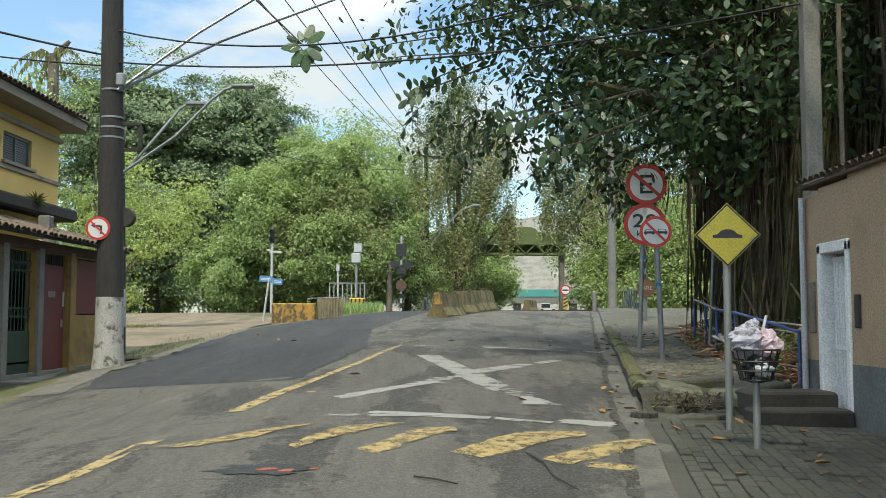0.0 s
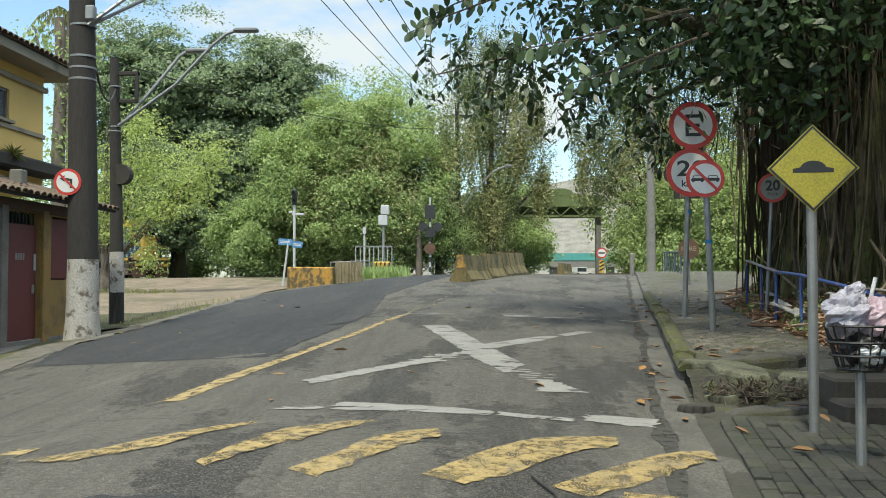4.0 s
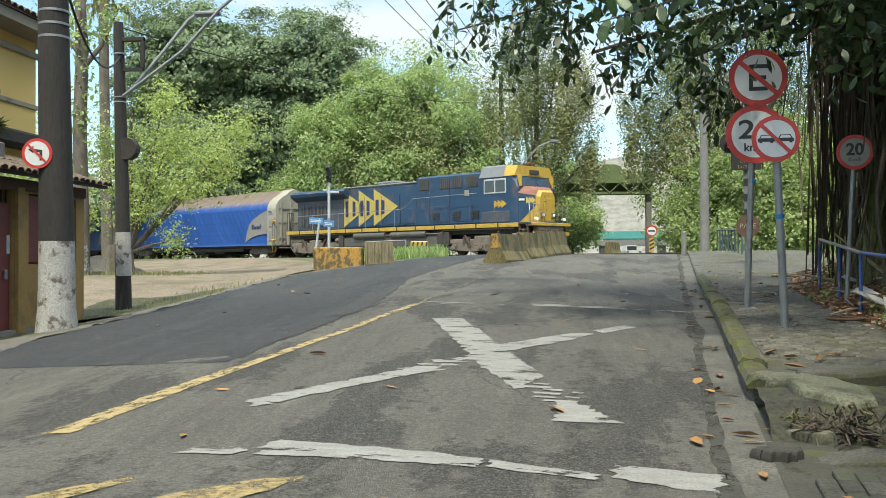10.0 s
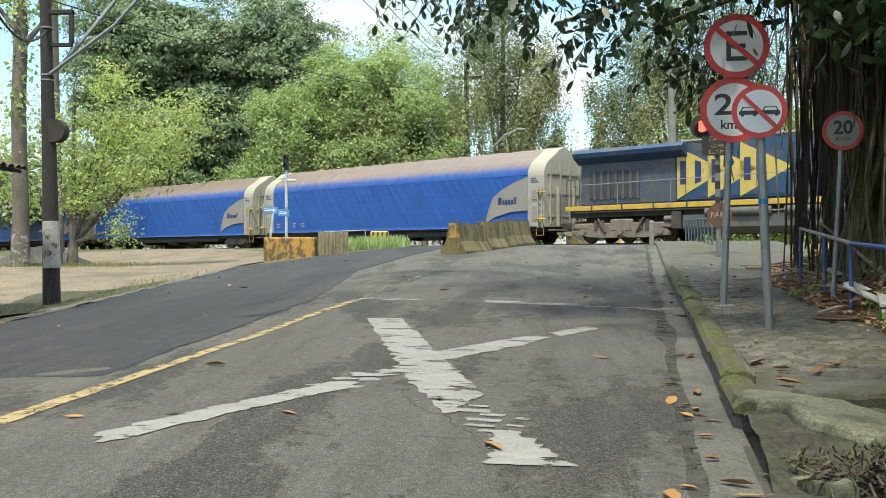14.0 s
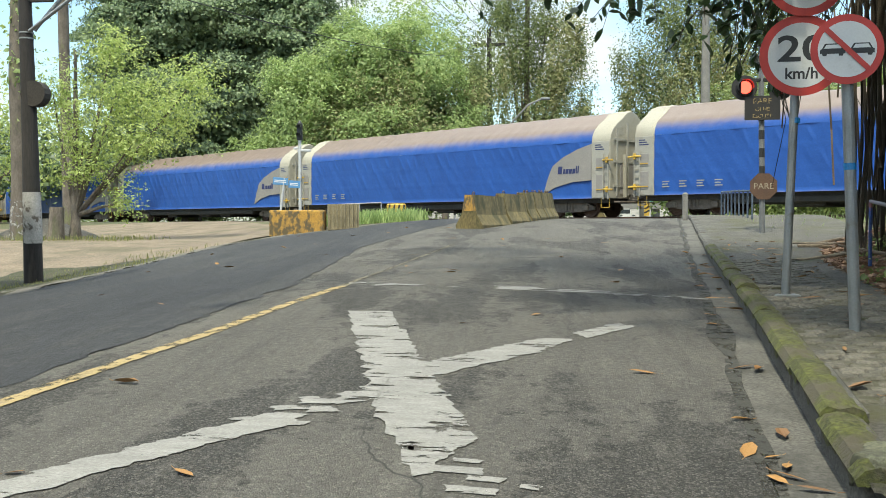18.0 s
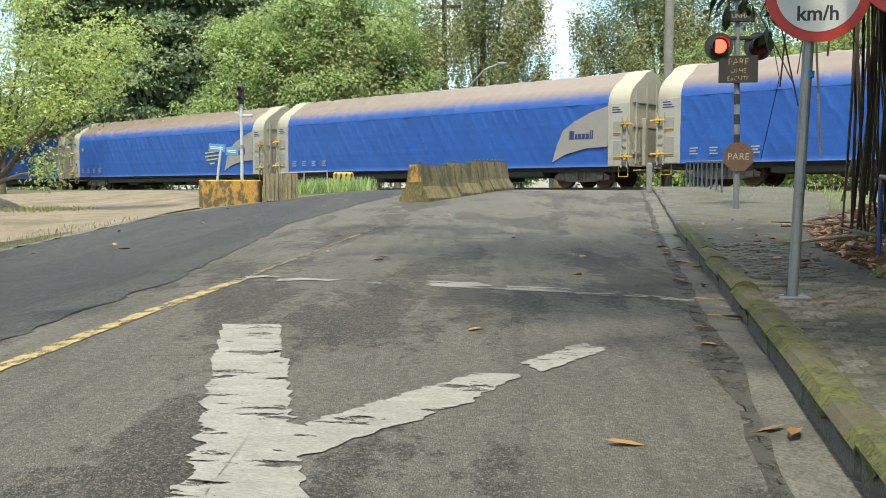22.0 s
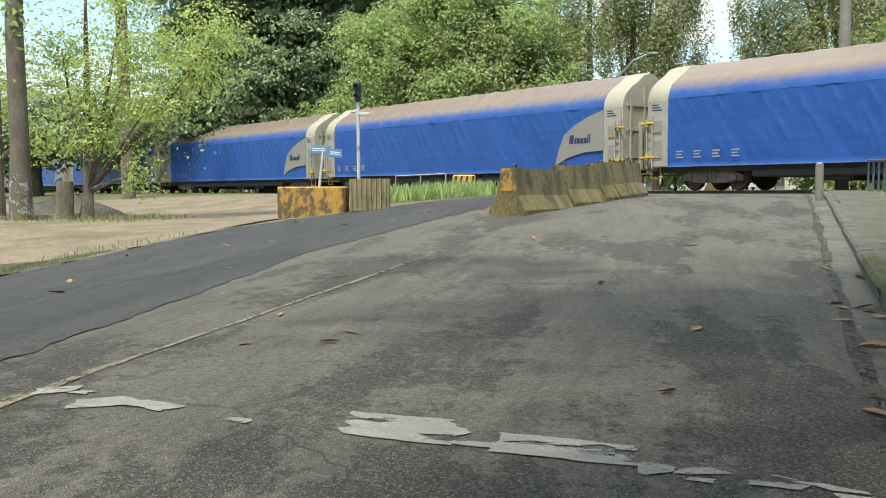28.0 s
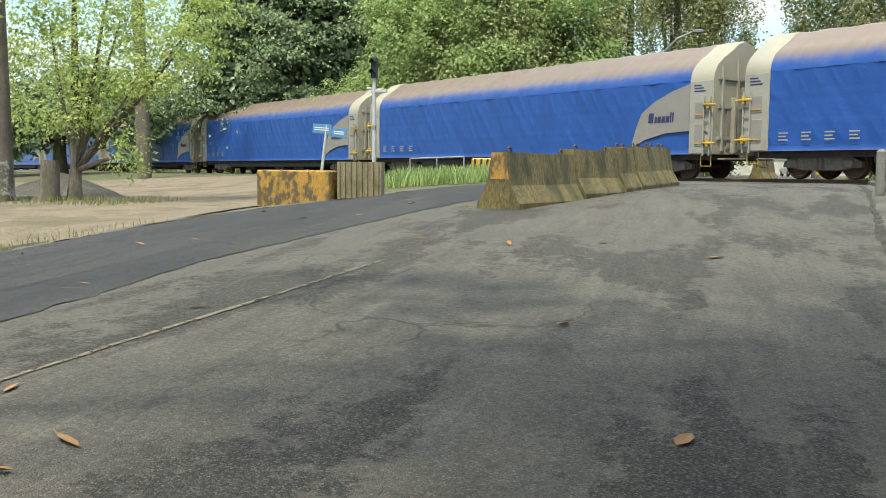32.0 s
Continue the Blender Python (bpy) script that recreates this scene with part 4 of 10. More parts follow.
        for i in range(len(top) - 1):
            for k in range(6):
                f = k / 6
                tx, ty = top[i][0] + (top[i + 1][0] - top[i][0]) * f, top[i][1] + (top[i + 1][1] - top[i][1]) * f
                lx, ly = low[i][0] + (low[i + 1][0] - low[i][0]) * f, low[i][1] + (low[i + 1][1] - low[i][1]) * f
                j0, j1 = 0.05 * noise.noise(Vector((tx * 12, ty * 12, 1))), 0.05 * noise.noise(Vector((lx * 12, ly * 12, 2)))
                rows.append([(tx + (lx - tx) * g + j0 * (1 - g) + j1 * g, ty + (ly - ty) * g + j0 * (1 - g) - j1 * g) for g in (0, 0.25, 0.5, 0.75, 1)])
        rows.append([(top[-1][0] + (low[-1][0] - top[-1][0]) * g, top[-1][1] + (low[-1][1] - top[-1][1]) * g) for g in (0, 0.25, 0.5, 0.75, 1)])
        band.sweep([[(x, y, ground(x, y) + 0.007) for x, y in r] for r in rows], closed=False)
        part("stroke", band, M_HUMP, hump)
    mark("stroke", [(1.15, 7.5), (1.5, 7.45), (1.55, 7.6), (1.2, 7.68)], M_HUMP, "", 0.006, hump)


def build_kerb():
    kerb = thing("kerb", "old concrete kerb stones grown over with green moss", "kerb", kind="structure")
    y = 12.0
    while y < 46:
        l = rnd(0.85, 1.1)
        mossy = 11.5 < y < 24.5
        h = 0.15 + rnd(-0.02, 0.02)
        g = Geo().box(0, 0.01, -0.25, 0.19 + rnd(0, 0.02), l - 0.015, h, 0.03)
        tilt = math.degrees(math.atan((ground(kerb_x(y + l), y + l) - ground(kerb_x(y), y)) / l))
        stone = part("kerb_stone", g, M_GUTTER, kerb, "weathered kerb stone", pose(kerb_x(y) + 0.31, y, ground(kerb_x(y), y) - (0 if mossy else 0.06), rnd(-0.4, 0.4) + tilt, rnd(-1.5, 1.5), -7.5 + rnd(-0.6, 0.6)))
        if mossy:
            cap, rows = Geo(), []
            for j in range(15):
                yy = -0.02 + (l + 0.03) * j / 14
                fall = 0.055 + 0.05 * noise.noise(Vector((y + yy * 4, 1, 5))) + 0.03 * noise.noise(Vector((y + yy * 15, 3, 5)))
                pinch = 0.004 if j in (0, 14) else 0.0
                rows.append([(-0.012, yy, h - fall), (-0.02, yy, h - 0.03), (0.015, yy, h + 0.012 - pinch), (0.07, yy, h + 0.018 + 0.03 * noise.noise(Vector((y + yy * 13, 2, 1))) - pinch), (0.13, yy, h + 0.014 + 0.02 * noise.noise(Vector((y + yy * 11, 6, 1))) - pinch), (0.18, yy, h - 0.01), (0.20, yy, h - 0.06)])
            cap.sweep(rows, closed=False)
            cap.add(rows[0] + rows[-1], [tuple(range(6, -1, -1)), tuple(range(7, 14))])
            part("moss", cap, M_MOSS, stone, "thick green moss", smooth=True)
        y += l


# ---- train ----
def build_wagon():
    """A covered wagon along its own x (front at +x), rail top at z = 0, centre at 0."""
    wagon = thing("covered_wagon", "covered rail wagon with a blue tarpaulin side and pale ends", "rail wagon", group="freight train")
    half, w, low, eave, top = 10.40, 1.5, 0.80, 3.27, 4.40

    def arch(x, grow=0.0, lowz=low):
        half_side = [(-w - grow, lowz), (-w - grow, 3.15), (-w - grow + 0.05, 3.38), (-w - grow + 0.20, 3.62), (-w - grow + 0.48, 3.86), (-w - grow + 0.85, 4.08), (-0.35, 4.30 + grow)]
        pts = [(x, yy, z) for yy, z in half_side] + [(x, 0, top + grow)] + [(x, -yy, z) for yy, z in half_side[::-1]]
        return pts
    inner = 9.5
    n, rib = 460, random.Random(77)
    # short slanting creases pulled tight from the hoops, in three tiers
    creases = {}
    for tier in range(3):
        for k in range(-2, 36):
            creases[tier, k] = (-9.5 + k * 0.56 + rib.uniform(-0.09, 0.09), rib.uniform(0.25, 1.0) * (1.0, 0.75, 0.55)[tier], rib.uniform(0.38, 0.60), rib.uniform(0.30, 0.48), rib.uniform(-0.12, 0.12))

    def crease(x, z):
        total = 0.0
        for tier, zc in enumerate((2.80, 2.02, 1.30)):
            k0 = round((x + 9.5 + 0.45 * (z - zc)) / 0.56)
            for k in (k0 - 1, k0, k0 + 1):
                if (tier, k) in creases:
                    cx, amp, slant, tall, dz = creases[tier, k]
                    v = (z - zc - dz) / tall
                    if abs(v) < 1:
                        d = x - cx + slant * (z - zc)
                        total += amp * (1 - v * v) * math.exp(-(d / (0.045 if d > 0 else 0.11)) ** 2)
        return total
    for sgn in (-1, 1):
        g = Geo()
        rows = []
        for i in range(n + 1):
            x = -inner + 2 * inner * i / n
            row = []
            for k in range(27):
                z = low + (eave - 0.12 - low) * k / 26
                fold = 0.03 * noise.noise(Vector((x * 1.1 + z * 0.6, z * 0.3, sgn * 7))) + 0.012 * noise.noise(Vector((x * 3.0 + z * 1.4, z * 1.1, 3)))
                fold += 0.030 * crease(x, z) + 0.006 * (abs(z - 1.62) < 0.04 or abs(z - 2.42) < 0.04)
                row.append((x, sgn * (w + 0.02 + fold + (0.04 if k == 0 else 0)), z))
            rows.append(row)
        g.sweep(rows if sgn < 0 else [r[::-1] for r in rows], closed=False)
        part("tarpaulin_side", g, M_TARP, wagon, "creased blue tarpaulin", smooth=True)
    roof = Geo()
    rows = []
    for i in range(201):
        x = -inner + 2 * inner * i / 200
        sag = ((x / 0.56 + 0.25 * noise.noise(Vector((x * 0.7, 2, 2)))) % 1.0) ** 2
        a = arch(x, 0.03 + 0.012 * math.sin(x * 5))
        rows.append([(p[0], p[1] + 0.02 * noise.noise(Vector((x * 1.6, p[2] * 2, 8))), p[2] + 0.02 * noise.noise(Vector((x * 2, p[1] * 2, 3))) + (0.05 * sag if 3.3 < p[2] < 3.75 else 0)) for p in a[1:-1]])
    roof.sweep(rows, closed=False)
    part("tarpaulin_roof", roof, M_TARP, wagon, "dusty brown-grey tarpaulin roof", smooth=True)
    for sgn in (-1, 1):
        g = Geo().sweep([arch(sgn * inner, 0.05), arch(sgn * (half - 0.10), 0.05), arch(sgn * half, 0.02)] if sgn > 0 else [arch(-half, 0.02), arch(-half + 0.1, 0.05), arch(-inner, 0.05)])
        end = part("end_cap", g, M_WAGON_CREAM, wagon, "pale cream steel wagon end", smooth=True)
        x = sgn * half
        rib = Geo()
        for yy in (-1.1, -0.35, 0.35, 1.1):
            rib.box(min(x, x + sgn * 0.07), yy - 0.04, 0.9, max(x, x + sgn * 0.07), yy + 0.04, 3.9 if abs(yy) < 1 else 3.6)
        for zz in (1.3, 2.3, 3.2):
            rib.box(min(x, x + sgn * 0.05), -1.3, zz - 0.05, max(x, x + sgn * 0.05), 1.3, zz + 0.05)
        part("rib", rib, M_WAGON_GREY, end)
        part("end_door", Geo().box(min(x, x + sgn * 0.03), -0.85, 0.95, max(x, x + sgn * 0.03), 0.85, 2.25, 0.01), M_WAGON_BADGE, end, "grey recessed end door")
        for yy in (-0.6, 0.6):
            part("buffer_post", Geo().box(min(x, x + sgn * 0.16), yy - 0.07, 0.82, max(x, x + sgn * 0.16), yy + 0.07, 2.6, 0.02), M_WAGON_CREAM, end)
        part("end_step", Geo().box(min(x, x + sgn * 0.30), -1.25, 0.62, max(x, x + sgn * 0.30), 1.25, 0.68, 0.01), M_BOGIE, end)
        for yy in (-1.28, 1.28):
            part("stirrup", Geo().tube([(x - sgn * 0.1, yy * 1.12, 0.82), (x - sgn * 0.1, yy * 1.12, 0.42), (x - sgn * 0.5, yy * 1.12, 0.42), (x - sgn * 0.5, yy * 1.12, 0.82)], 0.022, 6), M_LOCO_YELLOW, end, "dull yellow foot stirrup")
        for face in (-1, 1):
            xm = sgn * 9.95
            part("side_panel", Geo().box(xm - 0.42, face * 1.555 - 0.012, 0.82, xm + 0.42, face * 1.555 + 0.012, 3.12, 0.008), M_WAGON_GREY, end, "grey lower side panel")
            pan = Geo()
            for z0, z1 in ((1.05, 1.75), (1.95, 2.45)):
                pan.box(xm - 0.22, face * 1.56 - 0.025, z0, xm + 0.22, face * 1.56 + 0.025, z1, 0.01)
                part("hatch_bar", Geo().box(xm - 0.2, face * 1.59 - 0.015, z0 + 0.08, xm + 0.2, face * 1.59 + 0.015, z0 + 0.12), M_LOCO_YELLOW, end, "dull yellow bar")
            part("side_hatch", pan, M_WAGON_BADGE, end, "grey recessed side hatch")
            lad = Geo()
            for dx in (-0.12, 0.12):
                lad.box(sgn * 10.24 + dx - 0.02, face * 1.62 - 0.02, 0.75, sgn * 10.24 + dx + 0.02, face * 1.62 + 0.02, 2.6)
            for q in range(6):
                lad.box(sgn * 10.24 - 0.12, face * 1.62 - 0.015, 0.95 + q * 0.3, sgn * 10.24 + 0.12, face * 1.62 + 0.015, 0.98 + q * 0.3)
            part("ladder", lad, M_WAGON_GREY, end)
            for zz in (1.15, 2.35):
                h = Geo().tube([(sgn * 10.08, face * 1.60, zz), (sgn * 10.26, face * 1.70, zz), (sgn * 10.62, face * 1.66, zz - 0.02)], 0.04, 6).box(sgn * 10.32 - 0.05, face * 1.66 - 0.05, zz - 0.12, sgn * 10.32 + 0.05, face * 1.66 + 0.05, zz + 0.12, 0.01)
                part("handrail", h, M_LOCO_YELLOW, end, "yellow corner handrail")
            ink = Geo()
            for q in range(3):
                ink.box(sgn * 9.93 - 0.25, face * 1.571 - 0.003, 2.78 + q * 0.09, sgn * 9.93 + 0.2 - 0.08 * q, face * 1.571 + 0.003, 2.82 + q * 0.09)
            part("marking", ink, M_BADGE_NAVY, end)
    # badge at the front, small data lines at the back of each side
    for face in (-1, 1):
        flip = Matrix.Identity(4) if face < 0 else Matrix.Rotation(math.pi, 4, "Z")
        def put(u, z, d):
            return (u * (-face), face * d, z)
        rim = [(9.5, 1.55), (9.5, 3.05), (8.75, 2.85), (8.0, 2.55), (7.45, 2.2), (7.2, 1.7), (6.95, 1.0), (7.6, 1.3), (8.5, 1.5)]
        g = Geo().add([put(u, z, 1.57) for u, z in rim], [tuple(range(len(rim))) if face < 0 else tuple(range(len(rim) - 1, -1, -1))])
        g.add([put(u, z, 1.45) for u, z in rim], [])
        n0 = len(rim)
        g.f += [(i, i + n0, (i + 1) % n0 + n0, (i + 1) % n0) for i in range(n0)]
        badge = part("badge", g, M_WAGON_BADGE, wagon, "grey sail-shaped panel with a dark blue logo")
        logo = Geo()
        for q, (u0, u1) in enumerate(((7.75, 7.97), (8.02, 8.12), (8.15, 8.3), (8.33, 8.48), (8.51, 8.66), (8.69, 8.75), (8.78, 8.84))):
            z1 = 2.18 if q in (0, 5, 6) else 2.06
            logo.add([put(u0, 1.86, 1.58), put(u1, 1.86, 1.58), put(u1 + 0.03, z1, 1.58), put(u0 + 0.03, z1, 1.58)], [(0, 1, 2, 3)])
        part("logo", logo, M_BADGE_NAVY, badge)
        for q in range(4):
            ink = Geo()
            for r in range(3):
                u0, cut = -9.1 + q * 0.75, 0.07 * (r % 2)
                ink.add([put(u0, 1.1 + r * 0.1, 1.60), put(u0 + 0.32 - cut, 1.1 + r * 0.1, 1.60), put(u0 + 0.32 - cut, 1.14 + r * 0.1, 1.60), put(u0, 1.14 + r * 0.1, 1.60)], [(0, 1, 2, 3)])
            part("data_panel", ink, M_WAGON_GREY, wagon)
    under = Geo().box(-half + 0.3, -1.25, 0.62, half - 0.3, 1.25, 0.80).box(-6.3, -1.3, 0.42, 6.3, 1.3, 0.70, 0.05)
    for x in (-3.5, 0.5, 3.0):
        under.box(x - 0.6, -1.1, 0.28, x + 0.6, 1.1, 0.5, 0.05)
    part("underframe", under, M_UNDER, wagon)
    for bx in (-8.0, 8.0):
        bogie(wagon, bx)
    for sgn in (-1, 1):
        part("coupler", Geo().box(min(sgn * 10.3, sgn * 11.0), -0.14, 0.68, max(sgn * 10.3, sgn * 11.0), 0.14, 0.98, 0.03), M_UNDER, wagon)
    return wagon


WHEEL_MESH = []


def bogie(parent, bx, axles=(-0.9, 0.9), r=0.42, out=1.0):
    frame_geo = Geo()
    ends = (axles[0] - 0.35, axles[-1] + 0.35)
    for sgn in (-1, 1):
        frame_geo.sweep([[(ends[0], sgn * out + d, 0.48), (axles[0], sgn * out + d, 0.64), (0, sgn * out + d, 0.70), (axles[-1], sgn * out + d, 0.64), (ends[1], sgn * out + d, 0.48),
                          (ends[1], sgn * out + d, 0.33), (axles[-1] * 0.55, sgn * out + d, 0.24), (axles[0] * 0.55, sgn * out + d, 0.24), (ends[0], sgn * out + d, 0.33)] for d in (-0.09, 0.09)])
        for a in axles:
            frame_geo.box(a - 0.14, sgn * (out + 0.08) - 0.1, 0.30, a + 0.14, sgn * (out + 0.08) + 0.1, 0.54, 0.03)
        for q in (-0.16, 0, 0.16):
            frame_geo.tube([(q, sgn * (out + 0.1), 0.3), (q, sgn * (out + 0.1), 0.62)], 0.06, 6)
    frame_geo.box(-0.25, -1.0, 0.4, 0.25, 1.0, 0.62)
    b = part("bogie", frame_geo, M_BOGIE, parent, m=pose(bx, 0, 0))
    if out > 1.1:
        for sgn in (-1, 1):
            part("side_frame", Geo().box(ends[0] - 0.25, sgn * out - 0.08, 0.62, ends[1] + 0.25, sgn * out + 0.08, 0.86, 0.04).box(-0.55, sgn * out - 0.11, 0.50, 0.55, sgn * out + 0.11, 1.02, 0.05), M_BOGIE, b)
            for a in axles:
                part("axle_box", Geo().box(a - 0.24, sgn * out - 0.02, 0.34, a + 0.24, sgn * out + 0.16, 0.80, 0.05).tube([(a, sgn * (out + 0.15), 0.5), (a, sgn * (out + 0.22), 0.5)], 0.14, 12), M_BOGIE, b)
            for q in (-1.25, -0.95, 0.95, 1.25):
                part("spring", Geo().tube([(q, sgn * (out + 0.06), 0.58), (q, sgn * (out + 0.06), 0.98)], 0.10, 10), M_UNDER, b)
            for q in (-0.75, 0.75):
                part("damper", Geo().tube([(q, sgn * (out + 0.14), 0.45), (q * 1.5, sgn * (out + 0.16), 1.05)], 0.05, 8), M_RUST, b)
            part("brake_cylinder", Geo().tube([(ends[1] - 0.2, sgn * (out + 0.05), 0.98), (ends[1] + 0.35, sgn * (out + 0.05), 0.98)], 0.12, 10), M_BOGIE, b)
            part("sand_pipe", Geo().tube([(ends[0] - 0.1, sgn * (out + 0.1), 1.05), (ends[0] - 0.25, sgn * (out + 0.1), 0.6), (ends[0] + 0.05, sgn * (out - 0.1), 0.15)], 0.03, 6), M_STEEL, b)
    if not WHEEL_MESH:
        g = Geo()
        for sgn in (-1, 1):
            prof = ((0.12, -0.07), (0.34, -0.05), (0.36, -0.07), (0.45, -0.07), (0.45, -0.04), (0.42, -0.03), (0.41, 0.07), (0.35, 0.07), (0.33, 0.04), (0.12, 0.07))
            g.sweep([[(p * math.cos(a), sgn * (0.80 + d), p * math.sin(a)) for p, d in prof] for a in [2 * math.pi * k / 20 * sgn for k in range(21)]], caps=False)
        g.tube([(0, -1.05, 0), (0, 1.05, 0)], 0.09, 8)
        WHEEL_MESH.append(mesh_of("wheelset", g, M_RUST, True))
    for a in axles:
        w = piece("wheelset", WHEEL_MESH[0], b, pose(a, 0, r))
    return b


def build_loco():
    """Diesel locomotive along its own x, nose at +x, rail top at z = 0; rear coupler at x = 0, front coupler at 22.3."""
    loco = thing("locomotive", "dark blue diesel locomotive with yellow nose and side arrows", "locomotive", group="freight train")
    deck = Geo().box(0.55, -1.48, 1.52, 20.5, 1.48, 1.62, 0.02)
    part("walkway", deck, M_UNDER, loco)
    for f in (-1, 1):
        part("side_sill", Geo().box(0.55, f * 1.49 - 0.02, 1.40, 19.75, f * 1.49 + 0.02, 1.60, 0.01), M_LOCO_YELLOW, loco, "yellow sill stripe")
    # long hood
    hood = Geo().box(5.6, -1.02, 1.6, 17.2, 1.02, 4.05, 0.12)
    part("engine_hood", hood, M_LOCO_BLUE, loco)
    rad = Geo().box(1.0, -1.02, 1.6, 5.7, 1.02, 3.75, 0.08)
    radiator = part("radiator_hood", rad, M_LOCO_GRIME, loco, "soot-stained radiator hood")
    wing = Geo().sweep([[(0.9, y, z) for y, z in ((-1.42, 3.68), (-1.48, 3.86), (-1.3, 4.02), (1.3, 4.02), (1.48, 3.86), (1.42, 3.68), (1.0, 3.4), (-1.0, 3.4))], [(6.2, y, z) for y, z in ((-1.42, 3.68), (-1.48, 3.86), (-1.3, 4.02), (1.3, 4.02), (1.48, 3.86), (1.42, 3.68), (1.0, 3.4), (-1.0, 3.4))]])
    part("radiator_wing", wing, M_LOCO_BLUE, loco, "overhanging dusty radiator roof")
    for f in (-1, 1):
        for k in range(7):
            part("radiator_slat", Geo().box(1.5 + k * 0.36, f * 1.03 - 0.02, 1.9, 1.68 + k * 0.36, f * 1.03 + 0.02, 3.05, 0.008), M_UNDER, radiator)
            part("louvre_post", Geo().box(1.70 + k * 0.36, f * 1.05 - 0.03, 1.85, 1.84 + k * 0.36, f * 1.05 + 0.03, 3.1, 0.01), M_LOCO_GRIME, radiator)
    part("roof_walk", Geo().box(5.9, -0.6, 4.05, 12.0, 0.6, 4.16, 0.03).box(8.0, -0.45, 4.16, 9.6, 0.45, 4.32, 0.05), M_LAMP_GREY, loco)
    up = Geo().box(12.0, -1.08, 1.6, 17.3, 1.08, 4.30, 0.10)
    blower = part("equipment_hood", up, M_LOCO_BLUE, loco)
    for f in (-1, 1):
        for x in (12.3, 13.9, 14.8, 15.9):
            part("intake_grille", Geo().box(x, f * 1.09 - 0.015, 3.55, x + 0.75, f * 1.09 + 0.015, 4.12, 0.01), M_UNDER, blower)
            for g in range(5):
                part("grille_bar", Geo().box(x + 0.08 + g * 0.15, f * 1.105 - 0.012, 3.57, x + 0.11 + g * 0.15, f * 1.105 + 0.012, 4.10), M_LOCO_GRIME, blower)
        for x in (6.6, 8.1, 9.6, 11.0, 13.4, 15.2):
            part("hood_door", Geo().box(x, f * 1.035 - 0.012 if x < 12 else f * 1.09 - 0.012, 1.8, x + 1.1, f * 1.035 + 0.012 if x < 12 else f * 1.09 + 0.012, 2.65, 0.008), M_LOCO_BLUE, loco)
    for f in (-1, 1):
        part("roof_edge", Geo().box(5.9, f * 1.0 - 0.05, 4.02, 12.0, f * 1.0 + 0.05, 4.10, 0.02), M_WAGON_BADGE, loco, "dusty tan roof edge")
        for k in range(12):
            part("sill_joint", Geo().box(1.9 + k * 1.5, f * 1.515 - 0.01, 1.38, 1.97 + k * 1.5, f * 1.515 + 0.01, 1.61), M_UNDER, loco)
        for x in (6.1, 7.6, 9.1, 10.6, 11.95, 13.1, 14.6, 16.1):
            d = 1.04 if x < 12 else 1.10
            part("door_seam", Geo().box(x, f * d - 0.012, 1.68, x + 0.03, f * d + 0.012, 3.45), M_LOCO_GRIME, loco)
        for x in (13.35, 14.9, 16.2):
            lv = Geo()
            for g in range(5):
                lv.box(x, f * 1.12 - 0.02, 1.95 + g * 0.08, x + 0.55, f * 1.12 + 0.02, 1.99 + g * 0.08)
            part("louvre", lv, M_UNDER, loco)
        part("notice_plate", Geo().box(15.75, f * 1.10 - 0.012, 3.1, 16.05, f * 1.10 + 0.012, 3.4), M_CREAM, loco)
        part("cab_locker", Geo().box(17.3, f * 1.47 - 0.03, 1.65, 19.2, f * 1.47 + 0.03, 2.2, 0.02), M_LOCO_GRIME, loco, "sooty locker under the cab")
    # cab
    cab = Geo().sweep([[(17.2, y, z) for y, z in ((-1.46, 1.6), (1.46, 1.6), (1.46, 3.9), (1.2, 4.42), (-1.2, 4.42), (-1.46, 3.9))], [(19.3, y, z) for y, z in ((-1.46, 1.6), (1.46, 1.6), (1.46, 3.9), (1.2, 4.46), (-1.2, 4.46), (-1.46, 3.9))], [(19.66, y, z) for y, z in ((-1.4, 1.6), (1.4, 1.6), (1.4, 3.3), (1.15, 3.35), (-1.15, 3.35), (-1.4, 3.3))]])
    cabin = part("cab", cab, M_LOCO_BLUE, loco)
    part("cab_roof_front", Geo().sweep([[(18.75, y, z) for y, z in ((-1.48, 3.92), (1.48, 3.92), (1.22, 4.48), (-1.22, 4.48))], [(19.5, y, z) for y, z in ((-1.48, 3.92), (1.48, 3.92), (1.2, 4.44), (-1.2, 4.44))]]), M_LOCO_YELLOW, cabin, "yellow cab brow")
    part("cab_roof", Geo().sweep([[(x, y, z) for y, z in ((-1.5, 3.9), (-1.24, 4.44), (-1.1, 4.52), (1.1, 4.52), (1.24, 4.44), (1.5, 3.9))] for x in (17.15, 18.76)]), M_LAMP_GREY, cabin, "grey cab roof")
    part("horn", Geo().tube([(18.6, 0.3, 4.45), (18.6, 0.3, 4.62), (19.1, 0.3, 4.62)], 0.1, 8), M_RUST, cabin)
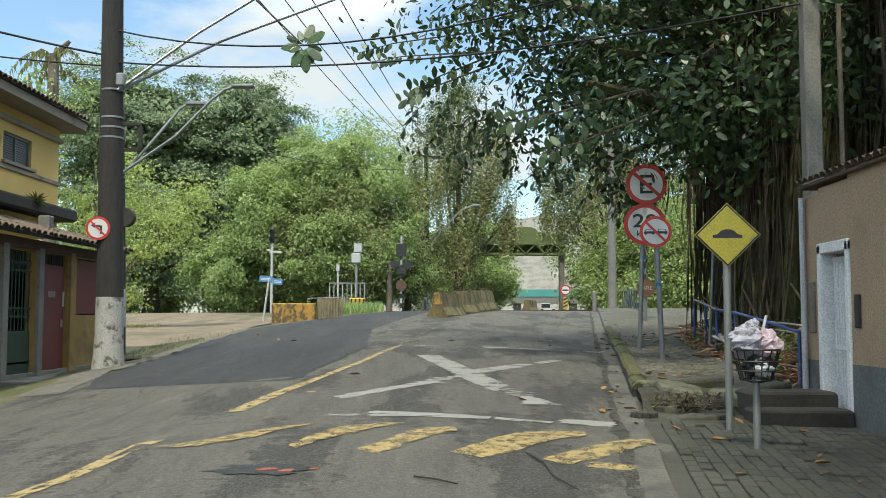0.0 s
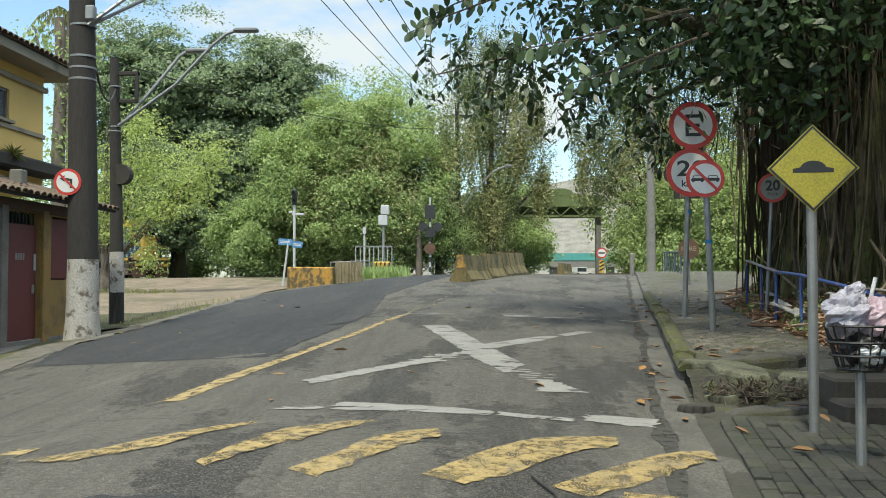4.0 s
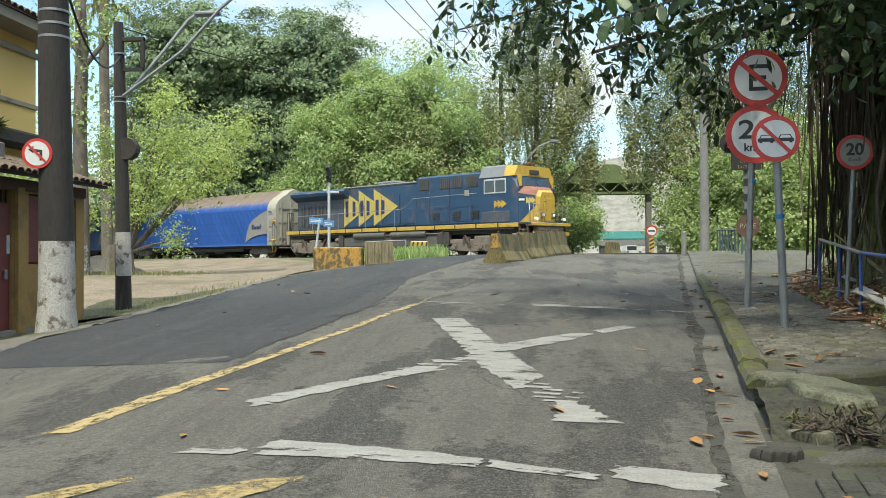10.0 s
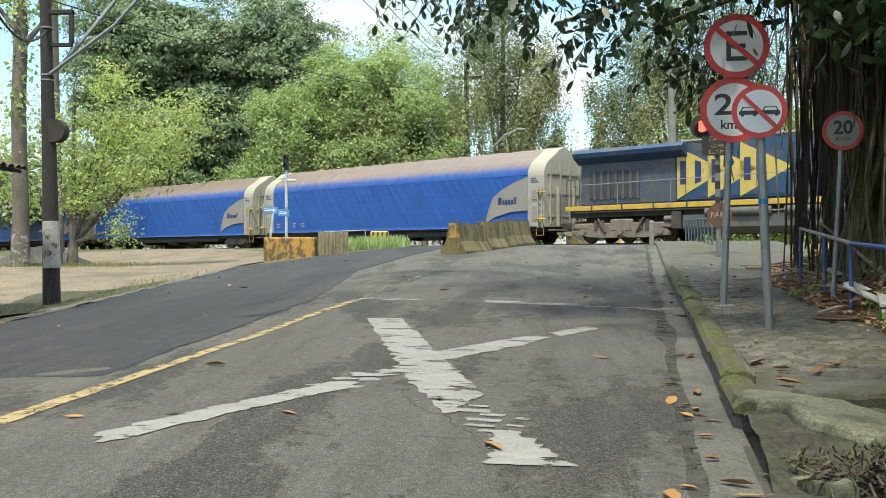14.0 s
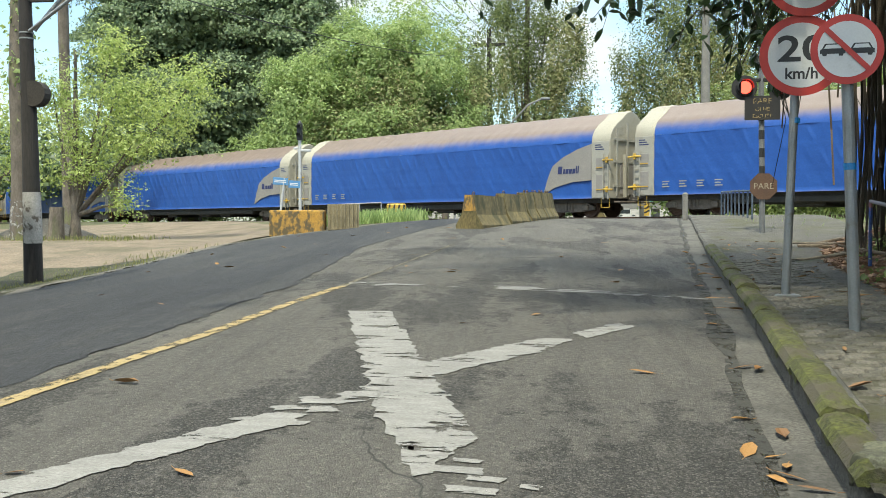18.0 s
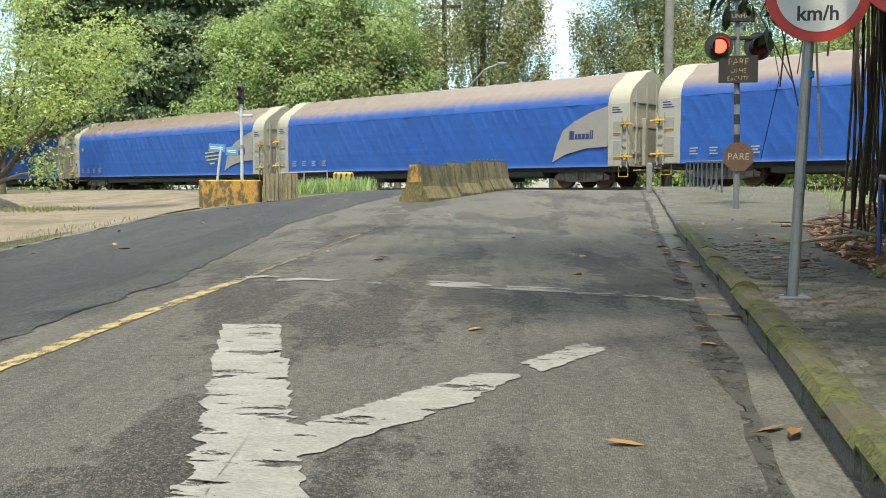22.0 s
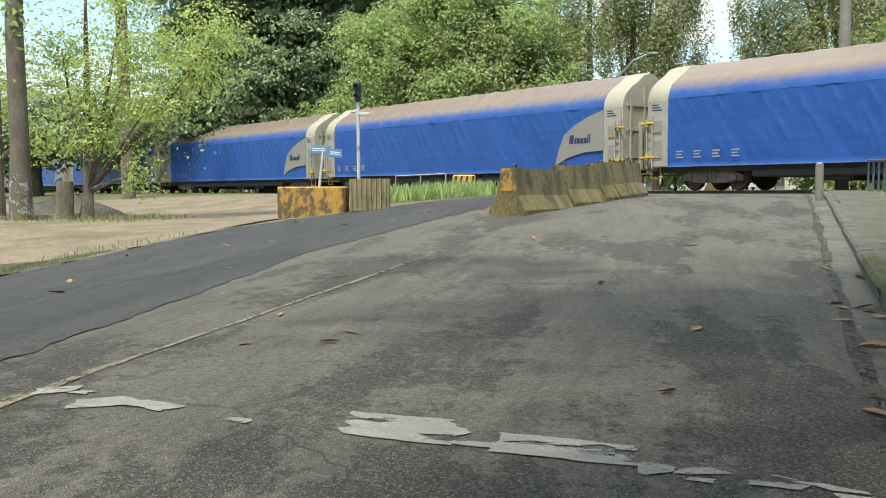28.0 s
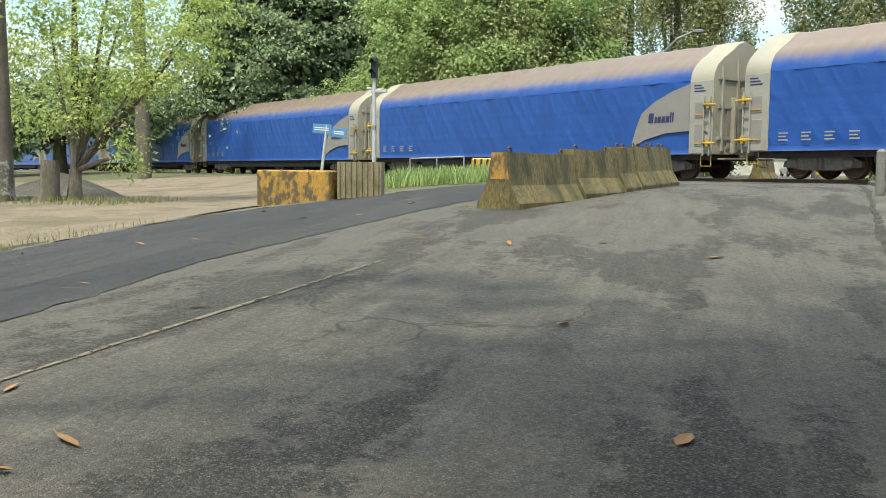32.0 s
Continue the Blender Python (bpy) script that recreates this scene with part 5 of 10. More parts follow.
    for f in (-1, 1):
        win = part("cab_side_window", Geo().box(17.45, f * 1.47 - 0.02, 3.08, 18.95, f * 1.47 + 0.02, 3.82, 0.02), M_WHITE_PAINT, cabin)
        for k in range(2):
            part("pane", Geo().box(17.53 + k * 0.72, f * 1.485 - 0.015, 3.16, 18.16 + k * 0.72, f * 1.485 + 0.015, 3.74, 0.01), M_GLASS_DARK, win)
        part("windscreen", Geo().add([(19.42, f * 0.12, 3.95), (19.42, f * 1.2, 3.95), (19.72, f * 1.15, 3.42), (19.72, f * 0.12, 3.42), (19.36, f * 0.12, 3.93), (19.36, f * 1.2, 3.93), (19.66, f * 1.15, 3.40), (19.66, f * 0.12, 3.40)],
                                      [(0, 1, 2, 3), (4, 7, 6, 5), (0, 4, 5, 1), (1, 5, 6, 2), (2, 6, 7, 3), (3, 7, 4, 0)]), M_GLASS_DARK, cabin)
    # short nose with chamfered flanks
    nose = Geo().sweep([[(19.62, y, z) for y, z in ((-1.40, 1.6), (1.40, 1.6), (1.40, 3.05), (1.05, 3.42), (-1.05, 3.42), (-1.40, 3.05))], [(20.20, y, z) for y, z in ((-0.68, 1.6), (0.68, 1.6), (0.68, 2.92), (0.50, 3.22), (-0.50, 3.22), (-0.68, 2.92))], [(20.36, y, z) for y, z in ((-0.56, 1.64), (0.56, 1.64), (0.56, 2.84), (0.42, 3.10), (-0.42, 3.10), (-0.56, 2.84))]])
    nose_p = part("nose", nose, M_LOCO_YELLOW, loco, "yellow short nose")

    def flank(u, z, f, lift=0.006):
        """A point on the chamfered flank, u from 0 at the cab to 1 at the front."""
        return (19.62 + 0.58 * u + lift * 0.8, f * (1.40 - 0.72 * u + lift * 0.6), z)
    for f in (-1, 1):
        for nm, rim, mat, lab, l0 in (("blue_panel", ((0, 1.62), (0.12, 1.62), (0.97, 2.42), (0.97, 2.93), (0, 3.05)), M_LOCO_BLUE, "dark blue nose flank", 0.008),
                                     ("number_board", ((0.04, 2.62), (0.42, 2.62), (0.42, 2.84), (0.04, 2.84)), M_BLACK, "black board with a pale bar", 0.014),
                                     ("number_bar", ((0.08, 2.68), (0.38, 2.68), (0.38, 2.78), (0.08, 2.78)), M_SIGN_WHITE, "", 0.018)):
            g = Geo().add([flank(u, z, f, l0) for u, z in rim] + [flank(u, z, f, -0.02) for u, z in rim], [])
            n = len(rim)
            g.f = [tuple(range(n)) if f < 0 else tuple(range(n - 1, -1, -1))] + [(i, n + i, n + (i + 1) % n, (i + 1) % n) for i in range(n)]
            part(nm, g, mat, nose_p, lab)
        for k in range(3):
            u0 = 0.46 + k * 0.15
            part("small_arrow", Geo().add([flank(u0, 2.52, f, 0.014), flank(u0 + 0.24, 2.70, f, 0.014), flank(u0, 2.88, f, 0.014)], [(0, 1, 2) if f < 0 else (2, 1, 0)]), M_ARROW, nose_p)
        # the brown anti-glare slope, side by side with its middle
        part("nose_slope", Geo().add([(19.63, f * 1.41, 3.06), (20.21, f * 0.69, 2.93), (20.21, f * 0.51, 3.235), (19.63, f * 1.06, 3.435), (19.63, f * 1.3, 3.0), (20.21, f * 0.6, 2.9), (20.21, f * 0.45, 3.15), (19.63, f * 1.0, 3.3)], [(0, 1, 2, 3), (7, 6, 5, 4), (0, 4, 5, 1), (2, 6, 7, 3)]), M_NOSE_TOP, nose_p, "brown-red anti-glare slope")
        part("lamp_housing", Geo().box(20.32, f * 0.40 - 0.13, 1.84, 20.44, f * 0.40 + 0.13, 2.12, 0.03), M_BOGIE, nose_p)
        part("headlight", Geo().tube([(20.40, f * 0.40, 1.98), (20.46, f * 0.40, 1.98)], 0.065, 12), M_HEADLAMP, nose_p, "lit round headlight")
        part("ditch_light", Geo().tube([(20.45, f * 1.05, 1.78), (20.60, f * 1.05, 1.78)], 0.075, 12), M_HEADLAMP, nose_p, "lit round ditch light")
        part("nose_handrail", Geo().tube([(20.25, f * 1.28, 1.6), (20.28, f * 1.26, 2.2), (20.05, f * 1.05, 2.62)], 0.022, 6), M_STEEL, nose_p)
        part("windscreen_frame", Geo().box(19.42, f * 1.22 - 0.04, 3.40, 19.74, f * 1.22 + 0.04, 3.98, 0.01), M_LOCO_YELLOW, cabin)
    part("nose_top", Geo().add([(19.63, -1.05, 3.44), (20.21, -0.50, 3.24), (20.21, 0.50, 3.24), (19.63, 1.05, 3.44), (19.63, -1.05, 3.36), (20.21, -0.50, 3.16), (20.21, 0.50, 3.16), (19.63, 1.05, 3.36)], [(0, 1, 2, 3), (7, 6, 5, 4), (0, 4, 5, 1), (2, 6, 7, 3)]), M_NOSE_TOP, nose_p, "brown-red anti-glare nose top")
    part("number_box", Geo().box(19.46, -0.35, 4.02, 19.56, 0.35, 4.25, 0.02), M_UNDER, cabin)
    part("nose_door", Geo().box(20.34, -0.26, 1.7, 20.39, 0.26, 2.8, 0.01), M_LOCO_YELLOW, nose_p)
    for z in (1.95, 2.6):
        part("door_hinge", Geo().box(20.385, -0.27, z, 20.405, -0.14, z + 0.07), M_BOGIE, nose_p)
    # front platform, steps, hoses and track guard
    pilot = part("front_platform", Geo().box(20.15, -1.45, 1.42, 20.62, 1.45, 1.6, 0.03).box(20.25, -1.0, 0.95, 20.58, 1.0, 1.42, 0.05), M_BOGIE, loco, "grimy brown front platform")
    part("pilot_stripe", Geo().box(20.60, -1.45, 1.44, 20.66, 1.45, 1.58, 0.01), M_LOCO_YELLOW, pilot)
    for f in (-1, 1):
        part("pilot_stripe", Geo().box(20.56, f * 1.02 - 0.36, 0.98, 20.64, f * 1.02 + 0.36, 1.16, 0.01), M_LOCO_YELLOW, pilot)
        part("pilot_plate", Geo().sweep([[(20.35, f * 0.42, z) for z in (0.14, 0.95)] + [(20.35, f * 1.42, z) for z in (0.95, 0.14)], [(20.54, f * 0.42, z) for z in (0.14, 0.95)] + [(20.46, f * 1.42, z) for z in (0.95, 0.14)]]), M_RUST, pilot, "rusty track guard plate")
        for y in (0.55, 0.9, 1.3):
            part("end_stanchion", Geo().tube([(20.56, f * y, 1.6), (20.56, f * y, 2.5)], 0.018, 6), M_STEEL, pilot)
        part("end_handrail", Geo().tube([(20.56, f * 0.55, 2.5), (20.56, f * 1.3, 2.5)], 0.02, 6), M_LOCO_YELLOW, pilot)
        for k, y in enumerate((0.32, 0.5, 0.68, 0.84)):
            part("brake_hose", Geo().tube([(20.60, f * y, 1.22), (20.82, f * y * 0.97, 1.0), (20.86, f * y * 0.95, 0.62 - 0.05 * k), (20.76, f * y * 0.9, 0.42)], 0.034, 6), M_RUST if k % 2 else M_UNDER, pilot)
        for q in range(4):
            part("step", Geo().box(19.82, f * 1.38 - 0.12, 0.35 + q * 0.3, 20.28, f * 1.38 + 0.12, 0.39 + q * 0.3), M_BOGIE, pilot)
        part("step_side", Geo().box(19.76, f * 1.42 - 0.06, 0.3, 19.82, f * 1.42 + 0.06, 1.5).box(20.28, f * 1.42 - 0.06, 0.3, 20.34, f * 1.42 + 0.06, 1.5), M_RUST, pilot)
    part("coupler", Geo().box(20.58, -0.16, 0.68, 21.10, 0.16, 1.0, 0.04).box(21.02, -0.22, 0.64, 21.25, 0.05, 1.04, 0.05), M_RUST, loco)
    part("coupler", Geo().box(0.0, -0.14, 0.7, 0.7, 0.14, 1.0, 0.03), M_UNDER, loco)
    # rails along the walkway
    for f in (-1, 1):
        rail = Geo().tube([(0.7, f * 1.45, 2.50), (11.2, f * 1.45, 2.58), (11.7, f * 1.42, 2.75), (12.1, f * 1.40, 3.12), (16.9, f * 1.40, 3.18)], 0.018, 6)
        part("handrail", rail, M_STEEL, loco)
        for x in (0.7, 3.2, 5.7, 8.2, 10.7):
            part("stanchion", Geo().tube([(x, f * 1.46, 1.6), (x, f * 1.45, 2.52)], 0.015, 6), M_STEEL, loco)
    for f in (-1, 1):
        cage = Geo()
        for q in range(4):
            cage.tube([(0.6 + q * 0.22, f * 1.46, 1.6), (0.6 + q * 0.22, f * 1.46, 2.75)], 0.02, 6)
        cage.tube([(0.6, f * 1.46, 2.75), (1.26, f * 1.46, 2.75)], 0.02, 6)
        part("end_rail", cage, M_UNDER, loco)
    # fuel tank, air tanks, underframe
    tank = Geo().sweep([[(x, y, z) for y, z in ((-1.2, 0.35), (1.2, 0.35), (1.4, 0.6), (1.4, 1.1), (-1.4, 1.1), (-1.4, 0.6))] for x in (6.2, 14.0)])
    part("fuel_tank", tank, M_TANK, loco)
    part("centre_sill", Geo().box(1.0, -0.62, 0.62, 20.0, 0.62, 1.45, 0.05), M_UNDER, loco)
    for bx in (3.3, 17.2):
        for a in (-1.9, 0.0, 1.9):
            part("traction_motor", Geo().box(bx + a - 0.62, -0.62, 0.24, bx + a + 0.30, 0.62, 0.70, 0.12), M_UNDER, loco)
    for f in (-1, 1):
        part("air_reservoir", Geo().tube([(7.2, f * 1.36, 1.18), (9.9, f * 1.36, 1.18)], 0.2, 14), M_TANK, loco, smooth=True)
        part("air_reservoir", Geo().tube([(10.4, f * 1.36, 1.18), (13.2, f * 1.36, 1.18)], 0.2, 14), M_TANK, loco, smooth=True)
    part("underframe", Geo().box(0.6, -1.2, 1.12, 19.9, 1.2, 1.52), M_UNDER, loco)
    for f in (-1, 1):
        part("pipe_run", Geo().tube([(1.0, f * 1.42, 1.34), (7.9, f * 1.42, 1.34), (8.1, f * 1.44, 1.18), (14.3, f * 1.44, 1.18), (14.5, f * 1.42, 1.34), (19.4, f * 1.42, 1.34)], 0.035, 6), M_BOGIE, loco)
        for x in (5.7, 14.05, 14.5):
            part("equipment_box", Geo().box(x, f * 1.3 - 0.16, 0.55, x + 0.42, f * 1.3 + 0.14, 1.25, 0.03), M_UNDER, loco)
    for bx in (3.3, 17.2):
        bogie(loco, bx, (-1.9, 0.0, 1.9), 0.45, 1.26)
    # arrows and letters on the flank
    for f in (-1, 1):
        def q(u, z, d):
            return (u if f < 0 else 2 * 9.0 - u, f * d, z)
        for k, x in enumerate((5.75, 7.1, 8.45)):
            tip = x + 2.05
            vs = [q(x, 1.75, 1.05), q(x, 3.85, 1.05), q(tip, 2.8, 1.05), q(x, 1.75, 1.0), q(x, 3.85, 1.0), q(tip, 2.8, 1.0)]
            part("arrow", Geo().add(vs, [(0, 2, 1), (3, 4, 5), (0, 1, 4, 3), (1, 2, 5, 4), (2, 0, 3, 5)]), M_ARROW, loco, "yellow arrow head")
            u0, z0, u1, z1 = ((0.14, 2.33, 1.06, 3.27), (0.16, 2.34, 0.98, 3.26), (0.16, 2.36, 0.94, 3.24))[k]
            part("bar", Geo().add([q(x + u0, z0, 1.056), q(x + u0 + 0.27, z0, 1.056), q(x + u0 + 0.27, z1, 1.056), q(x + u0, z1, 1.056)], [(0, 1, 2, 3)]).add([q(x + u1 - 0.27, z0, 1.056), q(x + u1, z0 + 0.08, 1.056), q(x + u1, z1 - 0.08, 1.056), q(x + u1 - 0.27, z1, 1.056)], [(0, 1, 2, 3)]), M_BADGE_NAVY, loco, "dark blue painted bar")
        for k, x in enumerate((18.15, 18.4, 18.65)):
            vs = [q2 for q2 in ((x, f * 1.48, 2.35), (x, f * 1.48, 2.75), (x + 0.34, f * 1.48, 2.55), (x, f * 1.44, 2.35), (x, f * 1.44, 2.75), (x + 0.34, f * 1.44, 2.55))]
            part("small_arrow", Geo().add(vs, [(0, 2, 1), (3, 4, 5), (0, 1, 4, 3), (1, 2, 5, 4), (2, 0, 3, 5)]), M_LOCO_YELLOW, cabin)
    return loco


LOCO = build_loco()
WAGONS = [build_wagon()]
for _ in range(10):
    WAGONS.append(copy_thing(WAGONS[0], pose(0, 0, 0)))


def train_pose(s):
    """A pose on the track at s metres along it, nose pointing the way the train runs."""
    p = TRACK + ALONG * s
    m = Matrix.Translation((p.x, p.y, RAIL_TOP - 0.003 * s)) @ Matrix.Rotation(TRACK_TURN - math.pi / 2, 4, "Z")
    return m


SCRAWL = Geo()
for u0, z0, u1, z1 in ((5.15, 2.02, 6.5, 2.10), (5.2, 1.82, 6.6, 1.90), (5.3, 1.62, 6.4, 1.70), (5.6, 1.42, 6.1, 1.46)):
    d = Vector((u1 - u0, z1 - z0)).normalized() * 0.035
    SCRAWL.add([(u0 - d.y, -1.605, z0 + d.x), (u0 + d.y, -1.605, z0 - d.x), (u1 + d.y, -1.605, z1 - d.x), (u1 - d.y, -1.605, z1 + d.x)], [(0, 1, 2, 3)])
part("scrawl", SCRAWL, M_ARROW, WAGONS[3], "orange sprayed bars")


# the coupling between locomotive and first wagon, metres along the track
COUPLING = [(0.0, 77.5), (3.0, 60.3), (6.0, 43.0), (9.0, 25.9), (13.0, 2.0), (19.0, -34.2), (26.0, -77.6), (31.0, -107.9), (32.0, -114.0)]


def motions():
    # the added disc slides from lamp to lamp to imitate their flashing
    flips = [(0.0, 0)] + [(k + 0.45 + e, (k + e_) % 2) for k in range(16, 32) for e, e_ in ((0.0, 0), (0.07, 1))] + [(32.0, 0)]
    walk(FLASH_DISC, [(t, FLASH_DISC_SPOTS[w]) for t, w in flips])
    walk(LOCO, [(t, train_pose(s)) for t, s in COUPLING])
    for i, wagon in enumerate(WAGONS):
        walk(wagon, [(t, train_pose(s + 11.0 + 21.98 * i)) for t, s in COUPLING])


# ---- barriers ----
def build_jersey():
    """Concrete safety barrier, one metre of length each, along its own y."""
    prof = ((-0.33, 0), (-0.33, 0.09), (-0.19, 0.34), (-0.11, 0.80), (0.11, 0.80), (0.19, 0.34), (0.33, 0.09), (0.33, 0))
    pts = [(-0.36, 30.55), (0.27, 32.9), (0.78, 34.75), (1.02, 35.6), (1.23, 36.45), (1.42, 37.35), (1.60, 38.25)]
    for i, ((ax, ay), (bx, by)) in enumerate(zip(pts, pts[1:])):
        a, b = Vector((ax, ay, 0)), Vector((bx, by, 0))
        l = (b - a).length - 0.04
        g = Geo()
        rows = []
        for k in range(9):
            y = l * k / 8
            rows.append([(x * (1 if z > 0 else 1.0) + 0.008 * noise.noise(Vector((x * 3, y * 2 + i * 9, z * 3))), y, z + (0.012 * noise.noise(Vector((x, y * 3 + i * 5, 2))) if z > 0.5 else 0)) for x, z in prof])
        g.sweep(rows)
        th = thing("concrete_barrier", "weathered concrete barrier with faded yellow paint and algae", "barrier", on_ground(ax, ay, -0.01, math.degrees(math.atan2(-(bx - ax), by - ay))), "row of concrete barriers")
        body = part("body", g, M_JERSEY, th)
        if i == 0:
            part("painted_end", Geo().add([(x, -0.004, z) for x, z in ((-0.16, 0.42), (0.16, 0.42), (0.11, 0.79), (-0.11, 0.79))], [(0, 1, 2, 3)]).add([(-0.195, 0.05, 0.36), (-0.125, 0.05, 0.76), (-0.125, 0.75, 0.74), (-0.195, 0.65, 0.36)], [(0, 1, 2, 3)]), M_YBLOCK, th, "patch of flaking yellow paint")
        for yy in (0.25, l - 0.3):
            part("lifting_loop", Geo().tube([(-0.0, yy, 0.79), (0, yy, 0.85), (0, yy + 0.07, 0.87), (0, yy + 0.14, 0.85), (0, yy + 0.14, 0.79)], 0.014, 6), M_RUST, th)


def build_far_barrier():
    prof = ((-0.33, 0), (-0.33, 0.09), (-0.19, 0.34), (-0.11, 0.80), (0.11, 0.80), (0.19, 0.34), (0.33, 0.09), (0.33, 0))
    for x, y in ((4.55, 58.5), (4.95, 60.1)):
        th = thing("concrete_barrier", "lone concrete barrier beyond the railway track", "barrier", pose(x, y, 1.46, 0, 0, -14), "barriers beyond the track")
        part("body", Geo().sweep([[(px, q, pz) for px, pz in prof] for q in (0, 0.75, 1.5)]), M_JERSEY, th)


def build_yellow_blocks():
    g = Geo().box(0, -0.25, -0.03, 1.62, 0.25, 0.76, 0.03)
    th = thing("yellow_road_block", "chipped yellow concrete road block", "barrier", on_ground(-6.62, 36.2, 0, 2))
    blk = part("body", g, M_YBLOCK, th)
    g = Geo()
    xs = [0.0]
    outline = []
    for k in range(8):
        outline += [(0.02 + k * 0.115, -0.28), (0.07 + k * 0.115, -0.28), (0.08 + k * 0.115, -0.24), (0.125 + k * 0.115, -0.24)]
    outline += [(0.94, 0.25), (0.0, 0.25)]
    g.slab(outline, 0.80, pose(0, 0, 0.78))
    th = thing("ribbed_concrete_block", "grey ribbed concrete road block with worn yellow paint", "barrier", on_ground(-4.97, 36.42, 0, 12))
    part("body", g, M_YWORN, th)


def build_blue_frame():
    th = thing("pipe_fence", "low pale blue pipe fence in the grass by the track", "fence")
    xs = (-7.3, -6.35, -5.4)
    for x in xs:
        part("post", Geo().tube([(x, 49.3, ground(x, 49.3)), (x, 49.3, ground(x, 49.3) + 0.78)], 0.028, 8), M_PIPE_PALE, th)
    part("top_rail", Geo().tube([(xs[0], 49.3, ground(xs[0], 49.3) + 0.78), (xs[2], 49.3, ground(xs[2], 49.3) + 0.78)], 0.028, 8), M_PIPE_PALE, th)


def build_striped_block():
    th = thing("striped_barrier", "yellow concrete stub with black slanted stripes beside the track", "barrier", pose(-4.85, 50.0, 1.47, 0, 0, 8))
    part("body", Geo().box(-0.42, -0.25, 0, 0.42, 0.25, 0.72, 0.05), M_LOCO_YELLOW, th)
    for k in range(4):
        part("stripe", Geo().slab([(-0.40 + k * 0.21, 0.04), (-0.32 + k * 0.21, 0.04), (-0.24 + k * 0.21, 0.68), (-0.32 + k * 0.21, 0.68)], 0.004, pose(0, -0.253, 0, 90, 0, 0)), M_BLACK, th)


# ---- signs ----
def facing(x, y, z, turn=0.0, lean=0.0):
    """Axes for a sign face: its x to the right, its y up, its front towards the road's lower end."""
    return pose(x, y, z, 90 + lean, 0, turn)


def plate(th, name, outline, mat, m, depth=0.004, label=""):
    return part(name, Geo().slab(outline, depth), mat, th, label, m)


def round_sign(th, x, y, z, d, turn, face=None, ring=None, dull=False):
    r = d / 2
    m = facing(x, y, z, turn)
    face_m = M_SIGN_DULL if dull else M_SIGN_WHITE
    p = part("plate", Geo().slab(disc(r, 40), 0.006), ring or M_RED, th, "round red-rimmed sign plate", m)
    part("sign_face", Geo().slab(disc(r * 0.80, 40), 0.003), face_m, p, "", pose(0, 0, 0.004))
    return p


def bar2(p, a, b, w, mat, name="stroke", z=0.007):
    return part(name, Geo().slab(strip(a, b, w), 0.002), mat, p, "", pose(0, 0, z))


def post(th, x, y, z0, z1, r=0.038, lean=(0, 0), name="post"):
    return part(name, Geo().tube([(x, y, z0), (x + lean[0], y + lean[1], z1)], r, 14), M_STEEL, th, "galvanised steel post")


def car_glyph(p, x, y, s, mat):
    o = [(-1, -0.3), (-0.85, -0.3), (-0.8, -0.48), (-0.5, -0.48), (-0.45, -0.3), (0.45, -0.3), (0.5, -0.48), (0.8, -0.48), (0.85, -0.3), (1, -0.3), (1, 0.05), (0.85, 0.12), (0.62, 0.55), (-0.62, 0.55), (-0.85, 0.12), (-1, 0.05)]
    part("car_symbol", Geo().slab([(x + a * s, y + b * s) for a, b in o], 0.002), mat, p, "", pose(0, 0, 0.006))
    part("car_symbol_window", Geo().slab([(x + a * s, y + b * s) for a, b in ((-0.7, 0.14), (0.7, 0.14), (0.5, 0.45), (-0.5, 0.45))], 0.002), M_SIGN_WHITE, p, "", pose(0, 0, 0.0085))


